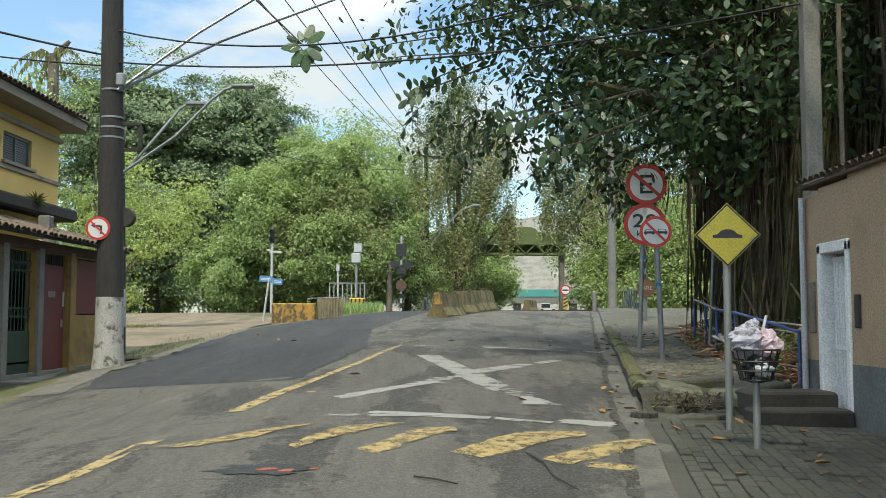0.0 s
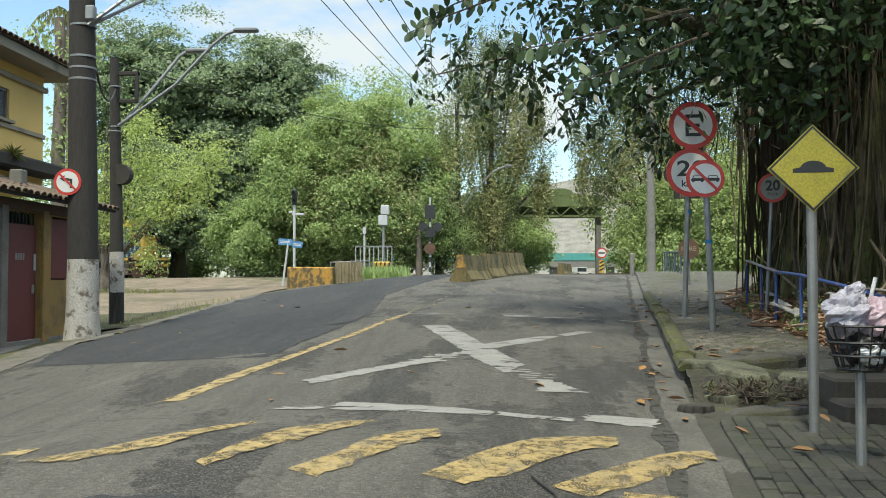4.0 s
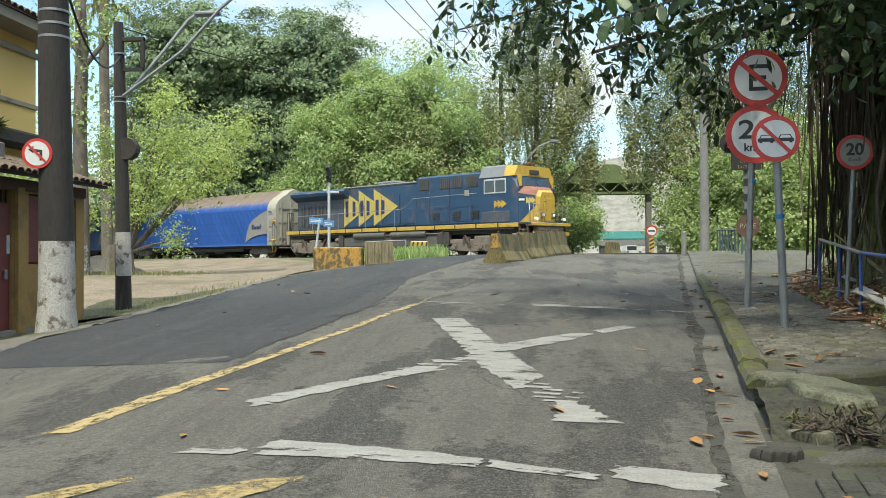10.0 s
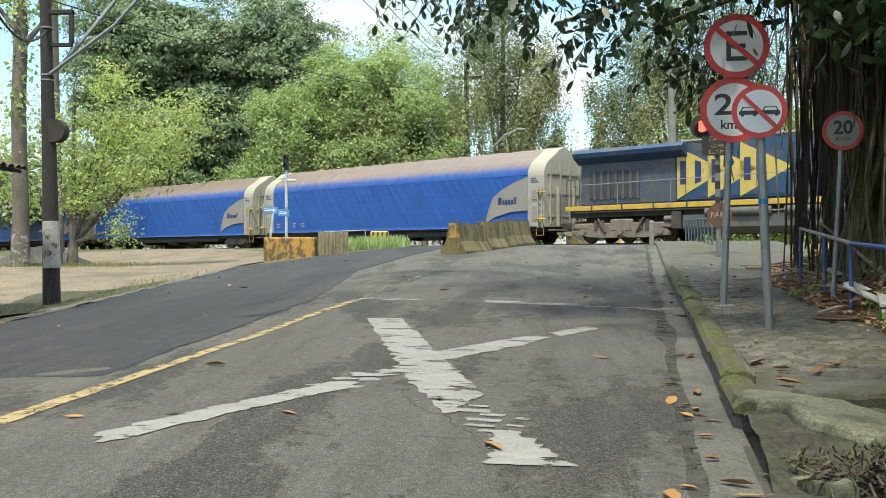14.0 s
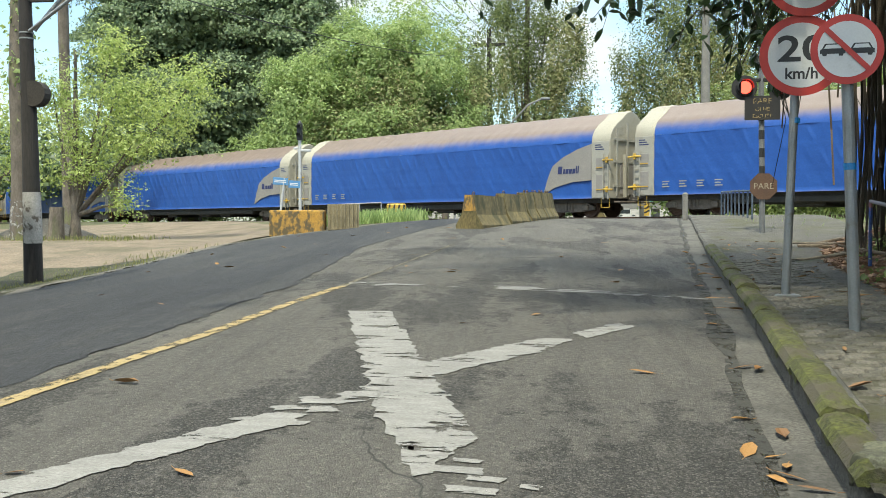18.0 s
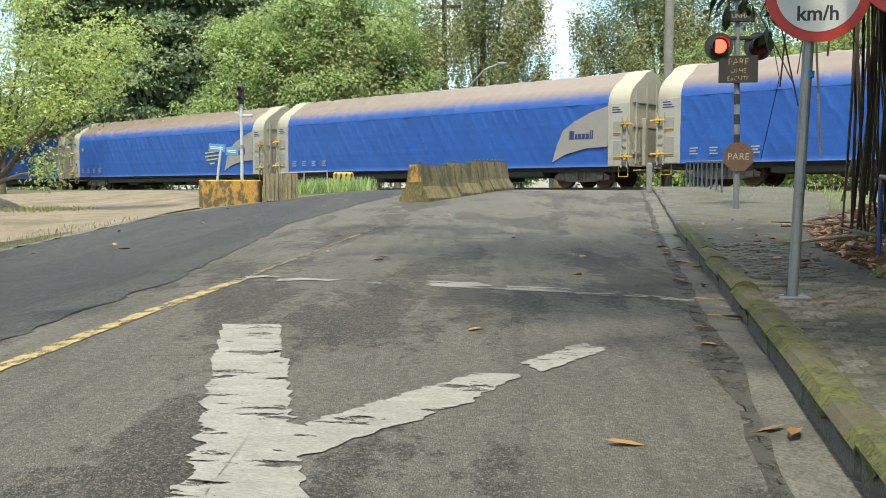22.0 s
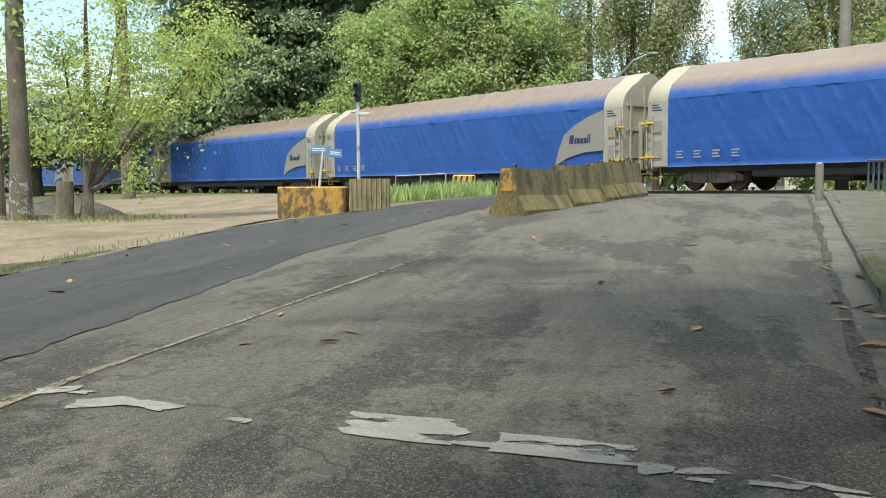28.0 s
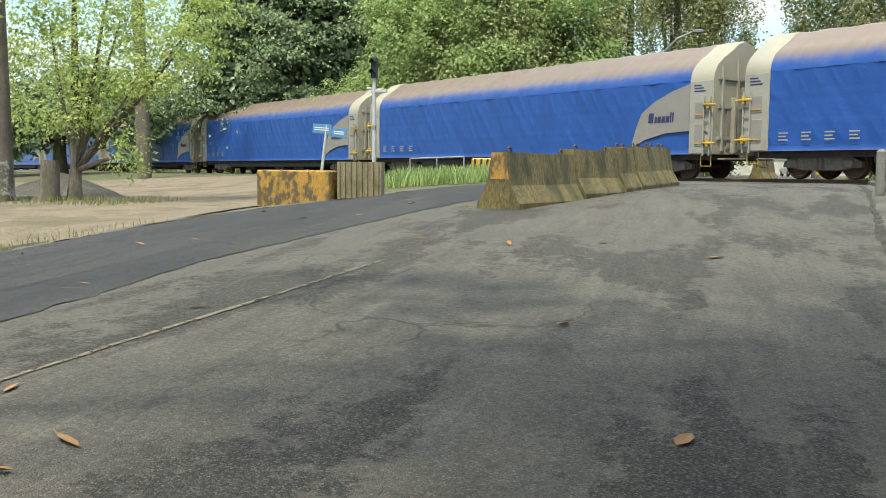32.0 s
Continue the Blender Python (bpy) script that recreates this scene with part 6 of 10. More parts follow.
def build_signs():
    # no parking and speed limit on one post
    gx, gy = 3.52, 17.72
    th = thing("road_sign", "no-parking and twenty limit signs on one steel post", "road sign")
    post(th, gx, gy, ground(gx, gy) + 0.08, 3.9, 0.04, (0.12, -0.02))
    part("foot", Geo().box(gx - 0.12, gy - 0.1, ground(gx, gy) + 0.09, gx + 0.12, gy + 0.1, ground(gx, gy) + 0.115, 0.008), M_STEEL, th)
    part("tape", Geo().tube([(gx + 0.075, gy - 0.01, 2.28), (gx + 0.077, gy - 0.01, 2.33)], 0.043, 14), M_BLUE_TAPE, th, "strip of blue tape")
    p = round_sign(th, 3.66, 17.62, 3.64, 0.74, -4)
    for a, b in (((-0.09, -0.17), (-0.09, 0.17)), ((-0.115, 0.145), (0.12, 0.145)), ((-0.115, 0.0), (0.10, 0.0)), ((-0.115, -0.145), (0.12, -0.145))):
        bar2(p, a, b, 0.052, M_BLACK)
    bar2(p, (-0.22, 0.20), (0.22, -0.20), 0.062, M_RED, z=0.010)
    p = round_sign(th, 3.63, 17.64, 2.91, 0.76, -4)
    lettering("numeral", "20", 0.34, M_BLACK, p, pose(0, 0.05, 0.006), width=1.32, thick=0.006)
    lettering("unit", "km/h", 0.15, M_BLACK, p, pose(0, -0.175, 0.006), thick=0.003)
    # no overtaking
    gx, gy = 3.47, 15.55
    th = thing("road_sign", "no-overtaking sign on a galvanised steel post", "road sign")
    post(th, gx, gy, ground(gx, gy) + 0.05, 2.72, 0.042, (-0.10, -0.03))
    part("tape", Geo().tube([(gx - 0.055, gy - 0.015, 1.72), (gx - 0.057, gy - 0.015, 1.77)], 0.045, 14), M_BLUE_TAPE, th, "strip of blue tape")
    p = round_sign(th, 3.36, 15.45, 2.58, 0.50, -6)
    car_glyph(p, -0.098, -0.005, 0.086, M_BLACK)
    car_glyph(p, 0.098, -0.005, 0.086, M_BLACK)
    bar2(p, (-0.145, 0.145), (0.145, -0.145), 0.038, M_RED, z=0.011)
    # old twenty sign by the fig tree
    gx, gy = 4.93, 18.0
    th = thing("road_sign", "faded twenty limit sign on a leaning thin post", "road sign")
    post(th, gx - 0.08, gy, ground(gx, gy), 2.75, 0.028, (0.12, 0))
    p = round_sign(th, 4.96, 17.94, 2.69, 0.46, -8, dull=True)
    lettering("numeral", "20", 0.22, M_BLACK, p, pose(0, 0.03, 0.006), thick=0.006)
    lettering("unit", "Km/h", 0.075, M_BLACK, p, pose(0, -0.10, 0.006))
    # speed hump warning
    gx, gy = 2.80, 9.55
    th = thing("road_sign", "yellow diamond speed-hump warning sign on a steel post", "road sign")
    post(th, gx, gy, ground(gx, gy), 2.2, 0.036)
    m = facing(gx, gy - 0.045, 2.02, -6)
    s = 0.305
    p = plate(th, "plate", [(0, -s), (s, 0), (0, s), (-s, 0)], M_BLACK, m, 0.004, "black-rimmed diamond plate")
    edge = part("edge", Geo().slab([(0, -s * 1.03), (s * 1.03, 0), (0, s * 1.03), (-s * 1.03, 0)], 0.002), M_SIGN_YELLOW, p, "", pose(0, 0, -0.004))
    part("sign_face", Geo().slab([(0, -s * 0.93), (s * 0.93, 0), (0, s * 0.93), (-s * 0.93, 0)], 0.003), M_SIGN_YELLOW, p, "stained yellow face", pose(0, 0, 0.004))
    hump = [(-0.14, -0.03), (0.14, -0.03), (0.14, -0.002), (0.09, 0.008)] + [(0.085 * math.cos(a), 0.005 + 0.05 * math.sin(a)) for a in [math.pi * k / 8 for k in range(1, 8)]] + [(-0.09, 0.008), (-0.14, -0.002)]
    part("hump_symbol", Geo().slab(hump, 0.002), M_BLACK, p, "", pose(0, 0, 0.006))
    # no turn, fixed to the utility pole
    th = thing("road_sign", "no-left-turn sign fixed to the dark utility pole", "road sign")
    p = round_sign(th, -6.75, 18.72, 2.93, 0.46, 8)
    for a, b in (((0.06, -0.11), (0.06, 0.03)), ((0.08, 0.03), (-0.06, 0.05))):
        bar2(p, a, b, 0.042, M_BLACK)
    part("arrow_head", Geo().slab([(-0.05, 0.0), (-0.05, 0.115), (-0.13, 0.055)], 0.002), M_BLACK, p, "", pose(0, 0, 0.008))
    bar2(p, (-0.13, 0.13), (0.13, -0.13), 0.034, M_RED, z=0.010)
    # level crossing signal
    cx, cy = 5.70, 28.1
    th = thing("crossing_signal", "level crossing signal mast with a lit red lamp and warning board", "railway signal")
    z0 = ground(cx, cy)
    mast = Geo()
    mast.tube([(cx, cy, z0), (cx - 0.05, cy, 4.9)], 0.055, 12)
    part("mast", mast, M_LAMP_GREY, th)
    for k in range(5):
        part("mast_band", Geo().tube([(cx - 0.01 - k * 0.006, cy, z0 + 0.9 + k * 0.36), (cx - 0.01 - k * 0.006, cy, z0 + 1.08 + k * 0.36)], 0.058, 12), M_BLACK, th)
    m = facing(5.70, 28.02, 2.06, -8)
    o = [(0.28 * math.cos(math.pi / 8 + k * math.pi / 4), 0.28 * math.sin(math.pi / 8 + k * math.pi / 4)) for k in range(8)]
    p = plate(th, "stop_plate", o, M_RUST, m, 0.005, "rusty faded octagonal stop plate")
    lettering("word", "PARE", 0.17, M_CREAM, p, pose(0, 0, 0.004))
    m = facing(5.66, 27.99, 3.62, -8)
    p = plate(th, "board", [(-0.34, -0.24), (0.34, -0.24), (0.34, 0.24), (-0.34, 0.24)], M_BLACK, m, 0.02, "black board with cream words")
    for w_, yy, sz in (("PARE", 0.13, 0.16), ("OLHE", -0.03, 0.11), ("ESCUTE", -0.165, 0.11)):
        lettering("word", w_, sz, M_YELLOW_LINE, p, pose(0, yy, 0.003))
    part("crossbar", Geo().box(5.25, 28.05, 4.15, 6.1, 28.12, 4.22, 0.01), M_BLACK, th)
    for x, mat, nm in ((5.32, M_RED_LAMP, "round red lamp glass"), (6.02, M_RED_LAMP, "round red lamp glass")):
        hood = part("lamp_housing", Geo().tube([(x, 28.14, 4.03), (x, 28.0, 4.03)], 0.16, 20), M_BLACK, th)
        part("backplate", Geo().slab(disc(0.25, 28), 0.01), M_BLACK, hood, "", facing(x, 28.05, 4.03, -8))
        part("lens", Geo().slab(disc(0.125, 24), 0.01), mat, hood, nm, facing(x, 27.99, 4.03, -8))
        part("visor", Geo().sweep([[(x + 0.15 * math.cos(a), 28.0 - d, 4.03 + 0.15 * math.sin(a)) for a in [math.pi * k / 10 - 0.2 for k in range(13)]] for d in (0, 0.16)], closed=False), M_BLACK, hood)
    board = part("top_board", Geo().box(5.42, 28.0, 4.46, 5.95, 28.04, 4.66, 0.01), M_BLACK, th)
    lettering("word", "LINHA", 0.11, M_CREAM, board, facing(5.68, 27.995, 4.56, 0))
    # both lenses always glow; an added dark disc covers each in turn as flashing
    global FLASH_DISC, FLASH_DISC_SPOTS
    FLASH_DISC = part("lamp_shutter", Geo().slab(disc(0.145, 24), 0.008), M_LAMP_OFF, th, "added dark red disc that covers one glowing lamp at a time")
    FLASH_DISC_SPOTS = [facing(6.02, 27.965, 4.03, -8), facing(5.32, 27.965, 4.03, -8)]
    FLASH_DISC.matrix_basis = FLASH_DISC_SPOTS[0]
    part("bell", Geo().tube([(5.64, 28.1, 4.86), (5.64, 28.1, 4.98)], [0.12, 0.05], 14), M_BLACK, th)
    # street name blades on a leaning white post, and a white signal mast behind
    th = thing("street_name_sign", "two blue street name blades on a leaning white post", "street sign", on_ground(-8.30, 44.1))
    part("post", Geo().tube([(-0.24, 0, 0), (0.02, 0, 2.05)], 0.045, 10), M_WHITE_PAINT, th)
    for k, (x0, x1, z, tn) in enumerate(((-0.56, 0.04, 1.92, -6), (0.05, 0.50, 1.84, 12))):
        bl = part("name_blade", Geo().box(x0, -0.04, z - 0.14, x1, -0.02, z + 0.14, 0.008), M_BLUE_PLATE, th, "pale blue name blade", pose(0, 0, 0, 0, 4, tn * 0.3))
        ink = Geo()
        for q in range(2):
            ink.box(x0 + 0.06, -0.046, z - 0.045 + q * 0.06, x1 - 0.08, -0.042, z - 0.015 + q * 0.06)
        part("line", ink, M_SIGN_WHITE, bl)
    th = thing("signal_post", "white railway signal mast with a small dark head", "railway signal", on_ground(-9.83, 52.84))
    part("mast", Geo().tube([(0, 0, 0), (0, 0, 3.9)], 0.072, 12), M_WHITE_PAINT, th)
    head = part("head", Geo().box(-0.12, -0.10, 3.85, 0.12, 0.10, 4.66, 0.03), M_BLACK, th, "black two-lamp signal head")
    for z in (4.08, 4.47):
        part("visor", Geo().sweep([[(0.10 * math.cos(a), -0.10 - d, z + 0.10 * math.sin(a)) for a in [math.pi * k / 10 - 0.2 for k in range(13)]] for d in (0, 0.22)], closed=False), M_BLACK, head)
    part("finial", Geo().tube([(0, 0, 4.66), (0, 0, 4.78)], [0.09, 0.03], 10), M_BLACK, th)
    part("bracket", Geo().box(-0.12, -0.05, 3.30, 0.52, 0.05, 3.42, 0.02).box(-0.30, -0.05, 3.42, -0.08, 0.05, 3.52, 0.02), M_WHITE_PAINT, th)
    part("clamp", Geo().tube([(0, 0, 1.9), (0, 0, 2.05)], 0.085, 12), M_STEEL, th)


# ---- poles, lamps and wires ----
def build_poles():
    th = thing("utility_pole", "thick dark utility pole with a whitewashed foot", "utility pole", on_ground(-6.58, 19.0, -0.05))
    part("pole", Geo().tube([(0, 0, 1.3), (-0.06, 0, 5.0), (-0.14, 0, 10.5)], [0.26, 0.225, 0.17], 18), M_WOOD_POLE, th, smooth=True)
    foot = Geo()
    foot.tube([(0, 0, 0), (0, 0, 0.4), (0, 0, 1.42)], [0.32, 0.28, 0.262], 18)
    part("foot", foot, M_WHITEWASH, th, "flaking whitewashed foot", smooth=True)
    for z in (4.55, 4.75, 4.95, 5.5):
        part("steel_band", Geo().tube([(-0.05, 0, z), (-0.05, 0, z + 0.035)], 0.232, 18), M_STEEL, th)
    part("junction_box", Geo().box(0.12, -0.35, 5.55, 0.28, -0.2, 5.8, 0.02), M_STEEL, th)
    for a, b, c in (((0.1, -0.15, 5.5), (1.5, 0.5, 6.85), (3.4, 1.3, 8.4)), ((0.1, -0.1, 5.5), (1.9, 0.9, 6.8), (4.3, 2.2, 8.2))):
        part("lamp_arm", Geo().tube([a, b, c], 0.033, 8), M_STEEL, th)
    th = thing("utility_pole", "slim wooden utility pole with two street lamp arms", "utility pole", on_ground(-9.45, 27.75, -0.05))
    part("pole", Geo().tube([(0.02, 0, 0), (-0.02, 0, 3.0), (-0.12, 0, 7.2)], [0.20, 0.165, 0.12], 14), M_WOOD_POLE, th, smooth=True)
    part("foot", Geo().tube([(0.02, 0, 0.9), (0, 0, 1.98)], [0.196, 0.184], 14), M_WHITEWASH, th, "grey whitewashed band", smooth=True)
    part("crossarm", Geo().box(-0.05, -0.06, 6.72, 0.55, 0.06, 6.82, 0.01).box(0.46, -0.05, 6.05, 0.55, 0.05, 6.8).box(-0.05, -0.05, 5.98, 0.52, 0.05, 6.06), M_WOOD_POLE, th)
    part("meter_disc", Geo().tube([(0.12, -0.14, 4.05), (0.12, 0.14, 4.05)], 0.27, 16), M_DARK_MOULD, th, "round dark junction drum")
    for z in (5.2, 5.32, 6.4):
        part("steel_band", Geo().tube([(-0.07, 0, z), (-0.07, 0, z + 0.03)], 0.15, 14), M_STEEL, th)
    for pts, head in (([(0.05, -0.1, 5.35), (1.6, -0.2, 6.4), (2.6, -0.3, 7.40), (3.0, -0.3, 7.72), (3.27, -0.35, 7.80)], (3.27, -0.35, 7.80)), ([(0.05, 0.1, 5.4), (0.9, 0.3, 6.5), (1.5, 0.5, 7.35), (1.72, 0.5, 7.48)], (1.72, 0.5, 7.48))):
        arm = part("lamp_arm", Geo().tube(pts, 0.042, 8), M_STEEL, th, smooth=True)
        hx, hy, hz = head
        part("lamp_head", Geo().box(hx - 0.05, hy - 0.12, hz - 0.05, hx + 0.60, hy + 0.12, hz + 0.06, 0.035), M_LAMP_GREY, arm)
    # concrete pole past the crossing, and one by the tan wall
    th = thing("concrete_pole", "pale concrete utility pole past the crossing", "utility pole", pose(8.03, 48, 1.47))
    part("pole", Geo().tube([(0, 0, 0), (0, 0, 9.0)], [0.22, 0.14], 12), M_CONCRETE, th, smooth=True)
    th = thing("concrete_pole", "square concrete utility pole behind the tan wall", "utility pole", pose(4.95, 13.0, 0.3))
    part("pole", Geo().box(-0.11, -0.11, 0, 0.11, 0.11, 8.5, 0.02), M_CONCRETE, th)
    part("pipe", Geo().tube([(0.52, 0.3, 0), (0.52, 0.3, 8.0)], 0.035, 8), M_BOGIE, th)
    th = thing("utility_pole", "tall wooden utility pole with a street lamp beyond the track", "utility pole", pose(-2.05, 80, 1.47))
    part("pole", Geo().tube([(0, 0, 0), (-0.1, 0, 14.2)], [0.26, 0.17], 10), M_WOOD_POLE, th, smooth=True)
    part("crossarm", Geo().box(-1.2, -0.1, 13.0, 1.1, 0.1, 13.2), M_WOOD_POLE, th)
    part("foot", Geo().tube([(0, 0, 0), (0, 0, 1.9)], 0.275, 10), M_WHITEWASH, th)
    part("lamp_arm", Geo().tube([(0.1, 0, 5.4), (1.2, -0.1, 6.9), (2.8, -0.2, 8.6), (3.8, -0.3, 9.0)], 0.07, 8), M_STEEL, th)
    part("lamp_head", Geo().box(3.7, -0.45, 8.9, 4.4, -0.15, 9.1, 0.05), M_LAMP_GREY, th)
    # wires
    def wire(name, a, b, sag, r=0.016):
        a, b = Vector(a), Vector(b)
        pts = [a.lerp(b, k / 14) - Vector((0, 0, sag * 4 * (k / 14) * (1 - k / 14))) for k in range(15)]
        solid(name, Geo().tube(pts, r, 5, False), M_CABLE, "black overhead cable sagging between poles", "cable", group="overhead wires")
    for k in range(4):
        wire("cable", (-6.4 + 0.9 * k, 4, 9.6 - 0.2 * k), (-2.6 + 0.7 * k, 80, 14.4), 1.2)
    wire("cable", (-9.52, 27.75, 7.1), (-2.3, 80, 13.8), 0.8)
    wire("cable", (-6.7, 19, 6.95), (4.84, 13, 6.77), 0.97, 0.017)
    wire("cable", (-6.7, 19, 6.29), (4.84, 13, 5.46), 0.40, 0.017)
    wire("cable", (-6.6, 19, 6.1), (-9.52, 27.75, 6.4), 0.9, 0.024)
    wire("cable", (-14, 12, 7.6), (-6.7, 19, 6.4), 0.3, 0.022)
    wire("cable", (-14, 14, 6.6), (-6.7, 19, 6.2), 0.3, 0.016)


# ---- house ----
def leaves_tuft(at, n, size, seed):
    """Narrow blades springing from one point."""
    rng, g, p = random.Random(seed), Geo(), Vector(at)
    for _ in range(n):
        d = Vector((rng.uniform(-1, 1), rng.uniform(-1, 1), rng.uniform(-0.3, 1))).normalized() * size * rng.uniform(0.6, 1.3)
        side = d.cross(Vector((0.2, 0.1, 1))).normalized() * 0.014
        g.add([p - side, p + side, p + d * 0.6 + side + Vector((0, 0, 0.03)), p + d, p + d * 0.6 - side + Vector((0, 0, 0.03))], [(0, 1, 2, 3, 4)])
    return g


def build_house():
    th = thing("house", "two-storey yellow house with a tiled lower porch roof", "house")
    X, Y0, Y1 = -7.75, 4.0, 22.25
    # lower front, with openings
    z0, ztop = -0.4, 2.60
    openings = [(17.15, 18.30, 0.02, 2.46, "gate"), (18.63, 19.82, 0.08, 2.46, "door"), (20.28, 21.95, 1.25, 2.44, "shutter")]
    y = Y0
    for a, b, lo, hi, kind in openings:
        part("wall", Geo().box(X - 0.2, y, z0, X, a, ztop), M_HOUSE_LOW, th)
        part("wall", Geo().box(X - 0.2, a, hi, X, b, ztop), M_HOUSE_LOW, th)
        if lo > z0:
            part("wall", Geo().box(X - 0.2, a, z0, X, b, lo), M_HOUSE_LOW if kind == "shutter" else M_CONCRETE, th)
        y = b
    part("wall", Geo().box(X - 0.2, y, z0, X, Y1, ztop), M_HOUSE_LOW, th)
    part("wall", Geo().box(-14, Y1 - 0.2, z0, X - 0.2, Y1, ztop), M_HOUSE_LOW, th)
    for yy in (17.0, 18.46, 19.96):
        part("pillar", Geo().box(X - 0.05, yy - 0.11, z0, X + 0.06, yy + 0.11, 2.52, 0.01), M_CONCRETE if yy < 19 else M_HOUSE_LOW, th)
    part("lintel", Geo().box(X - 0.03, Y0, 2.47, X + 0.05, Y1, 2.66, 0.01), M_RUST, th)
    door = part("door", Geo().box(X - 0.12, 18.65, 0.08, X - 0.06, 19.80, 2.24, 0.01), M_RED_DOOR, th, "dark red painted metal door")
    part("handle", Geo().box(X - 0.06, 19.62, 1.0, X - 0.02, 19.68, 1.16, 0.008), M_STEEL, door)
    part("paper", Geo().box(X - 0.058, 19.70, 1.42, X - 0.05, 19.79, 1.72), M_WHITE_PAINT, door)
    number = Geo()
    for k in range(4):
        number.box(X - 0.058, 19.02 + k * 0.09, 1.60, X - 0.052, 19.08 + k * 0.09, 1.72)
    part("number_bar", number, M_WAGON_BADGE, door)
    for k in range(9):
        part("transom_bar", Geo().box(X - 0.1, 18.69 + k * 0.13, 2.25, X - 0.08, 18.71 + k * 0.13, 2.46), M_BLACK, door)
    # black sheet added behind the openings as the unlit interior
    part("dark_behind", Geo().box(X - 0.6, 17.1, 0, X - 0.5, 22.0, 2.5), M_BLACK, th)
    gate = part("gate", Geo().box(X - 0.1, 17.17, 0.05, X - 0.07, 18.28, 0.95, 0.01), M_GREEN_GATE, th, "green iron gate with scrolled bars")
    for k in range(8):
        part("bar", Geo().tube([(X - 0.085, 17.23 + k * 0.143, 0.9), (X - 0.085, 17.23 + k * 0.143, 2.4)], 0.012, 6), M_GREEN_GATE, gate)
    for zz in (0.35, 1.2, 1.35, 2.05, 2.2):
        part("rail", Geo().box(X - 0.1, 17.17, zz, X - 0.07, 18.28, zz + 0.035), M_GREEN_GATE, gate)
    for k in range(5):
        part("scroll", Geo().tube([(X - 0.085, 17.30 + k * 0.21 + 0.06 * math.cos(a), 1.275 + 0.06 * math.sin(a)) for a in [k2 * 0.7 for k2 in range(9)]], 0.008, 5), M_GREEN_GATE, gate)
    part("shutter", Geo().box(X - 0.1, 20.30, 1.27, X - 0.04, 21.93, 2.42, 0.01), M_RED_DOOR, th, "brown-red closed shutter")
    part("plinth", Geo().box(X - 0.02, Y0, z0, X + 0.03, Y1, 0.18, 0.01), M_CONCRETE, th)
    # porch roof of half-round tiles
    roof = part("porch_roof", Geo().add([(X - 2.3, Y0, 3.46), (X + 0.35, Y0, 2.72), (X + 0.35, 22.5, 2.72), (X - 2.3, 22.5, 3.46), (X - 2.3, Y0, 3.38), (X + 0.35, Y0, 2.66), (X + 0.35, 22.5, 2.66), (X - 2.3, 22.5, 3.38)], [(0, 1, 2, 3), (7, 6, 5, 4), (1, 5, 6, 2), (2, 6, 7, 3), (0, 4, 5, 1), (3, 7, 4, 0)]), M_DARK_MOULD, th, "mossy tiled porch roof")
    tile = Geo()
    for a0 in [math.pi * k / 6 for k in range(6)]:
        a1 = a0 + math.pi / 6
        tile.add([(0, 0.11 * math.cos(a0), 0.075 * math.sin(a0)), (0, 0.11 * math.cos(a1), 0.075 * math.sin(a1)), (0.62, 0.095 * math.cos(a1), 0.062 * math.sin(a1)), (0.62, 0.095 * math.cos(a0), 0.062 * math.sin(a0))], [(0, 1, 2, 3)])
        tile.add([(0, 0.09 * math.cos(a0), 0.055 * math.sin(a0)), (0, 0.09 * math.cos(a1), 0.055 * math.sin(a1)), (0, 0.11 * math.cos(a1), 0.075 * math.sin(a1)), (0, 0.11 * math.cos(a0), 0.075 * math.sin(a0))], [(0, 1, 2, 3)])
    tm = mesh_of("tile", tile, M_TILE, True)
    for j in range(5):
        for i in range(32):
            yy = 15.4 + i * 0.228
            piece("tile", tm, roof, Matrix.Translation((X + 0.42 - j * 0.55 + rnd(-0.02, 0.02), yy, 2.72 + j * 0.15)) @ Matrix.Rotation(math.pi, 4, "Z") @ Matrix.Rotation(-0.27 + rnd(-0.02, 0.02), 4, "Y"))
    # upper storey, set back
    U, V = -10.0, 24.6
    y = Y0
    for a, b, lo, hi in ((15.5, 16.9, 4.75, 5.42), (21.55, 23.0, 4.75, 5.42)):
        part("upper_wall", Geo().box(U - 0.2, y, 3.2, U, a, 6.2), M_HOUSE, th)
        part("upper_wall", Geo().box(U - 0.2, a, hi, U, b, 6.2), M_HOUSE, th)
        part("upper_wall", Geo().box(U - 0.2, a, 3.2, U, b, lo), M_HOUSE, th)
        win = part("window", Geo().box(U - 0.16, a, lo, U - 0.12, b, hi), M_LAMP_GREY, th, "grey louvred window shutter")
        for k in range(11):
            part("louvre", Geo().box(U - 0.125, a + 0.06, lo + 0.05 + k * 0.056, U - 0.09, b - 0.06, lo + 0.085 + k * 0.056), M_LAMP_GREY, win)
        part("window_frame", Geo().box(U - 0.1, a, lo, U - 0.05, a + 0.06, hi).box(U - 0.1, b - 0.06, lo, U - 0.05, b, hi).box(U - 0.1, (a + b) / 2 - 0.03, lo, U - 0.05, (a + b) / 2 + 0.03, hi).box(U - 0.1, a, hi - 0.06, U - 0.05, b, hi), M_LAMP_GREY, win)
        part("sill", Geo().box(U - 0.1, a - 0.1, lo - 0.08, U + 0.10, b + 0.1, lo - 0.01, 0.01), M_CREAM, win)
        y = b
    part("upper_wall", Geo().box(U - 0.2, y, 3.2, U, V, 6.2), M_HOUSE, th)
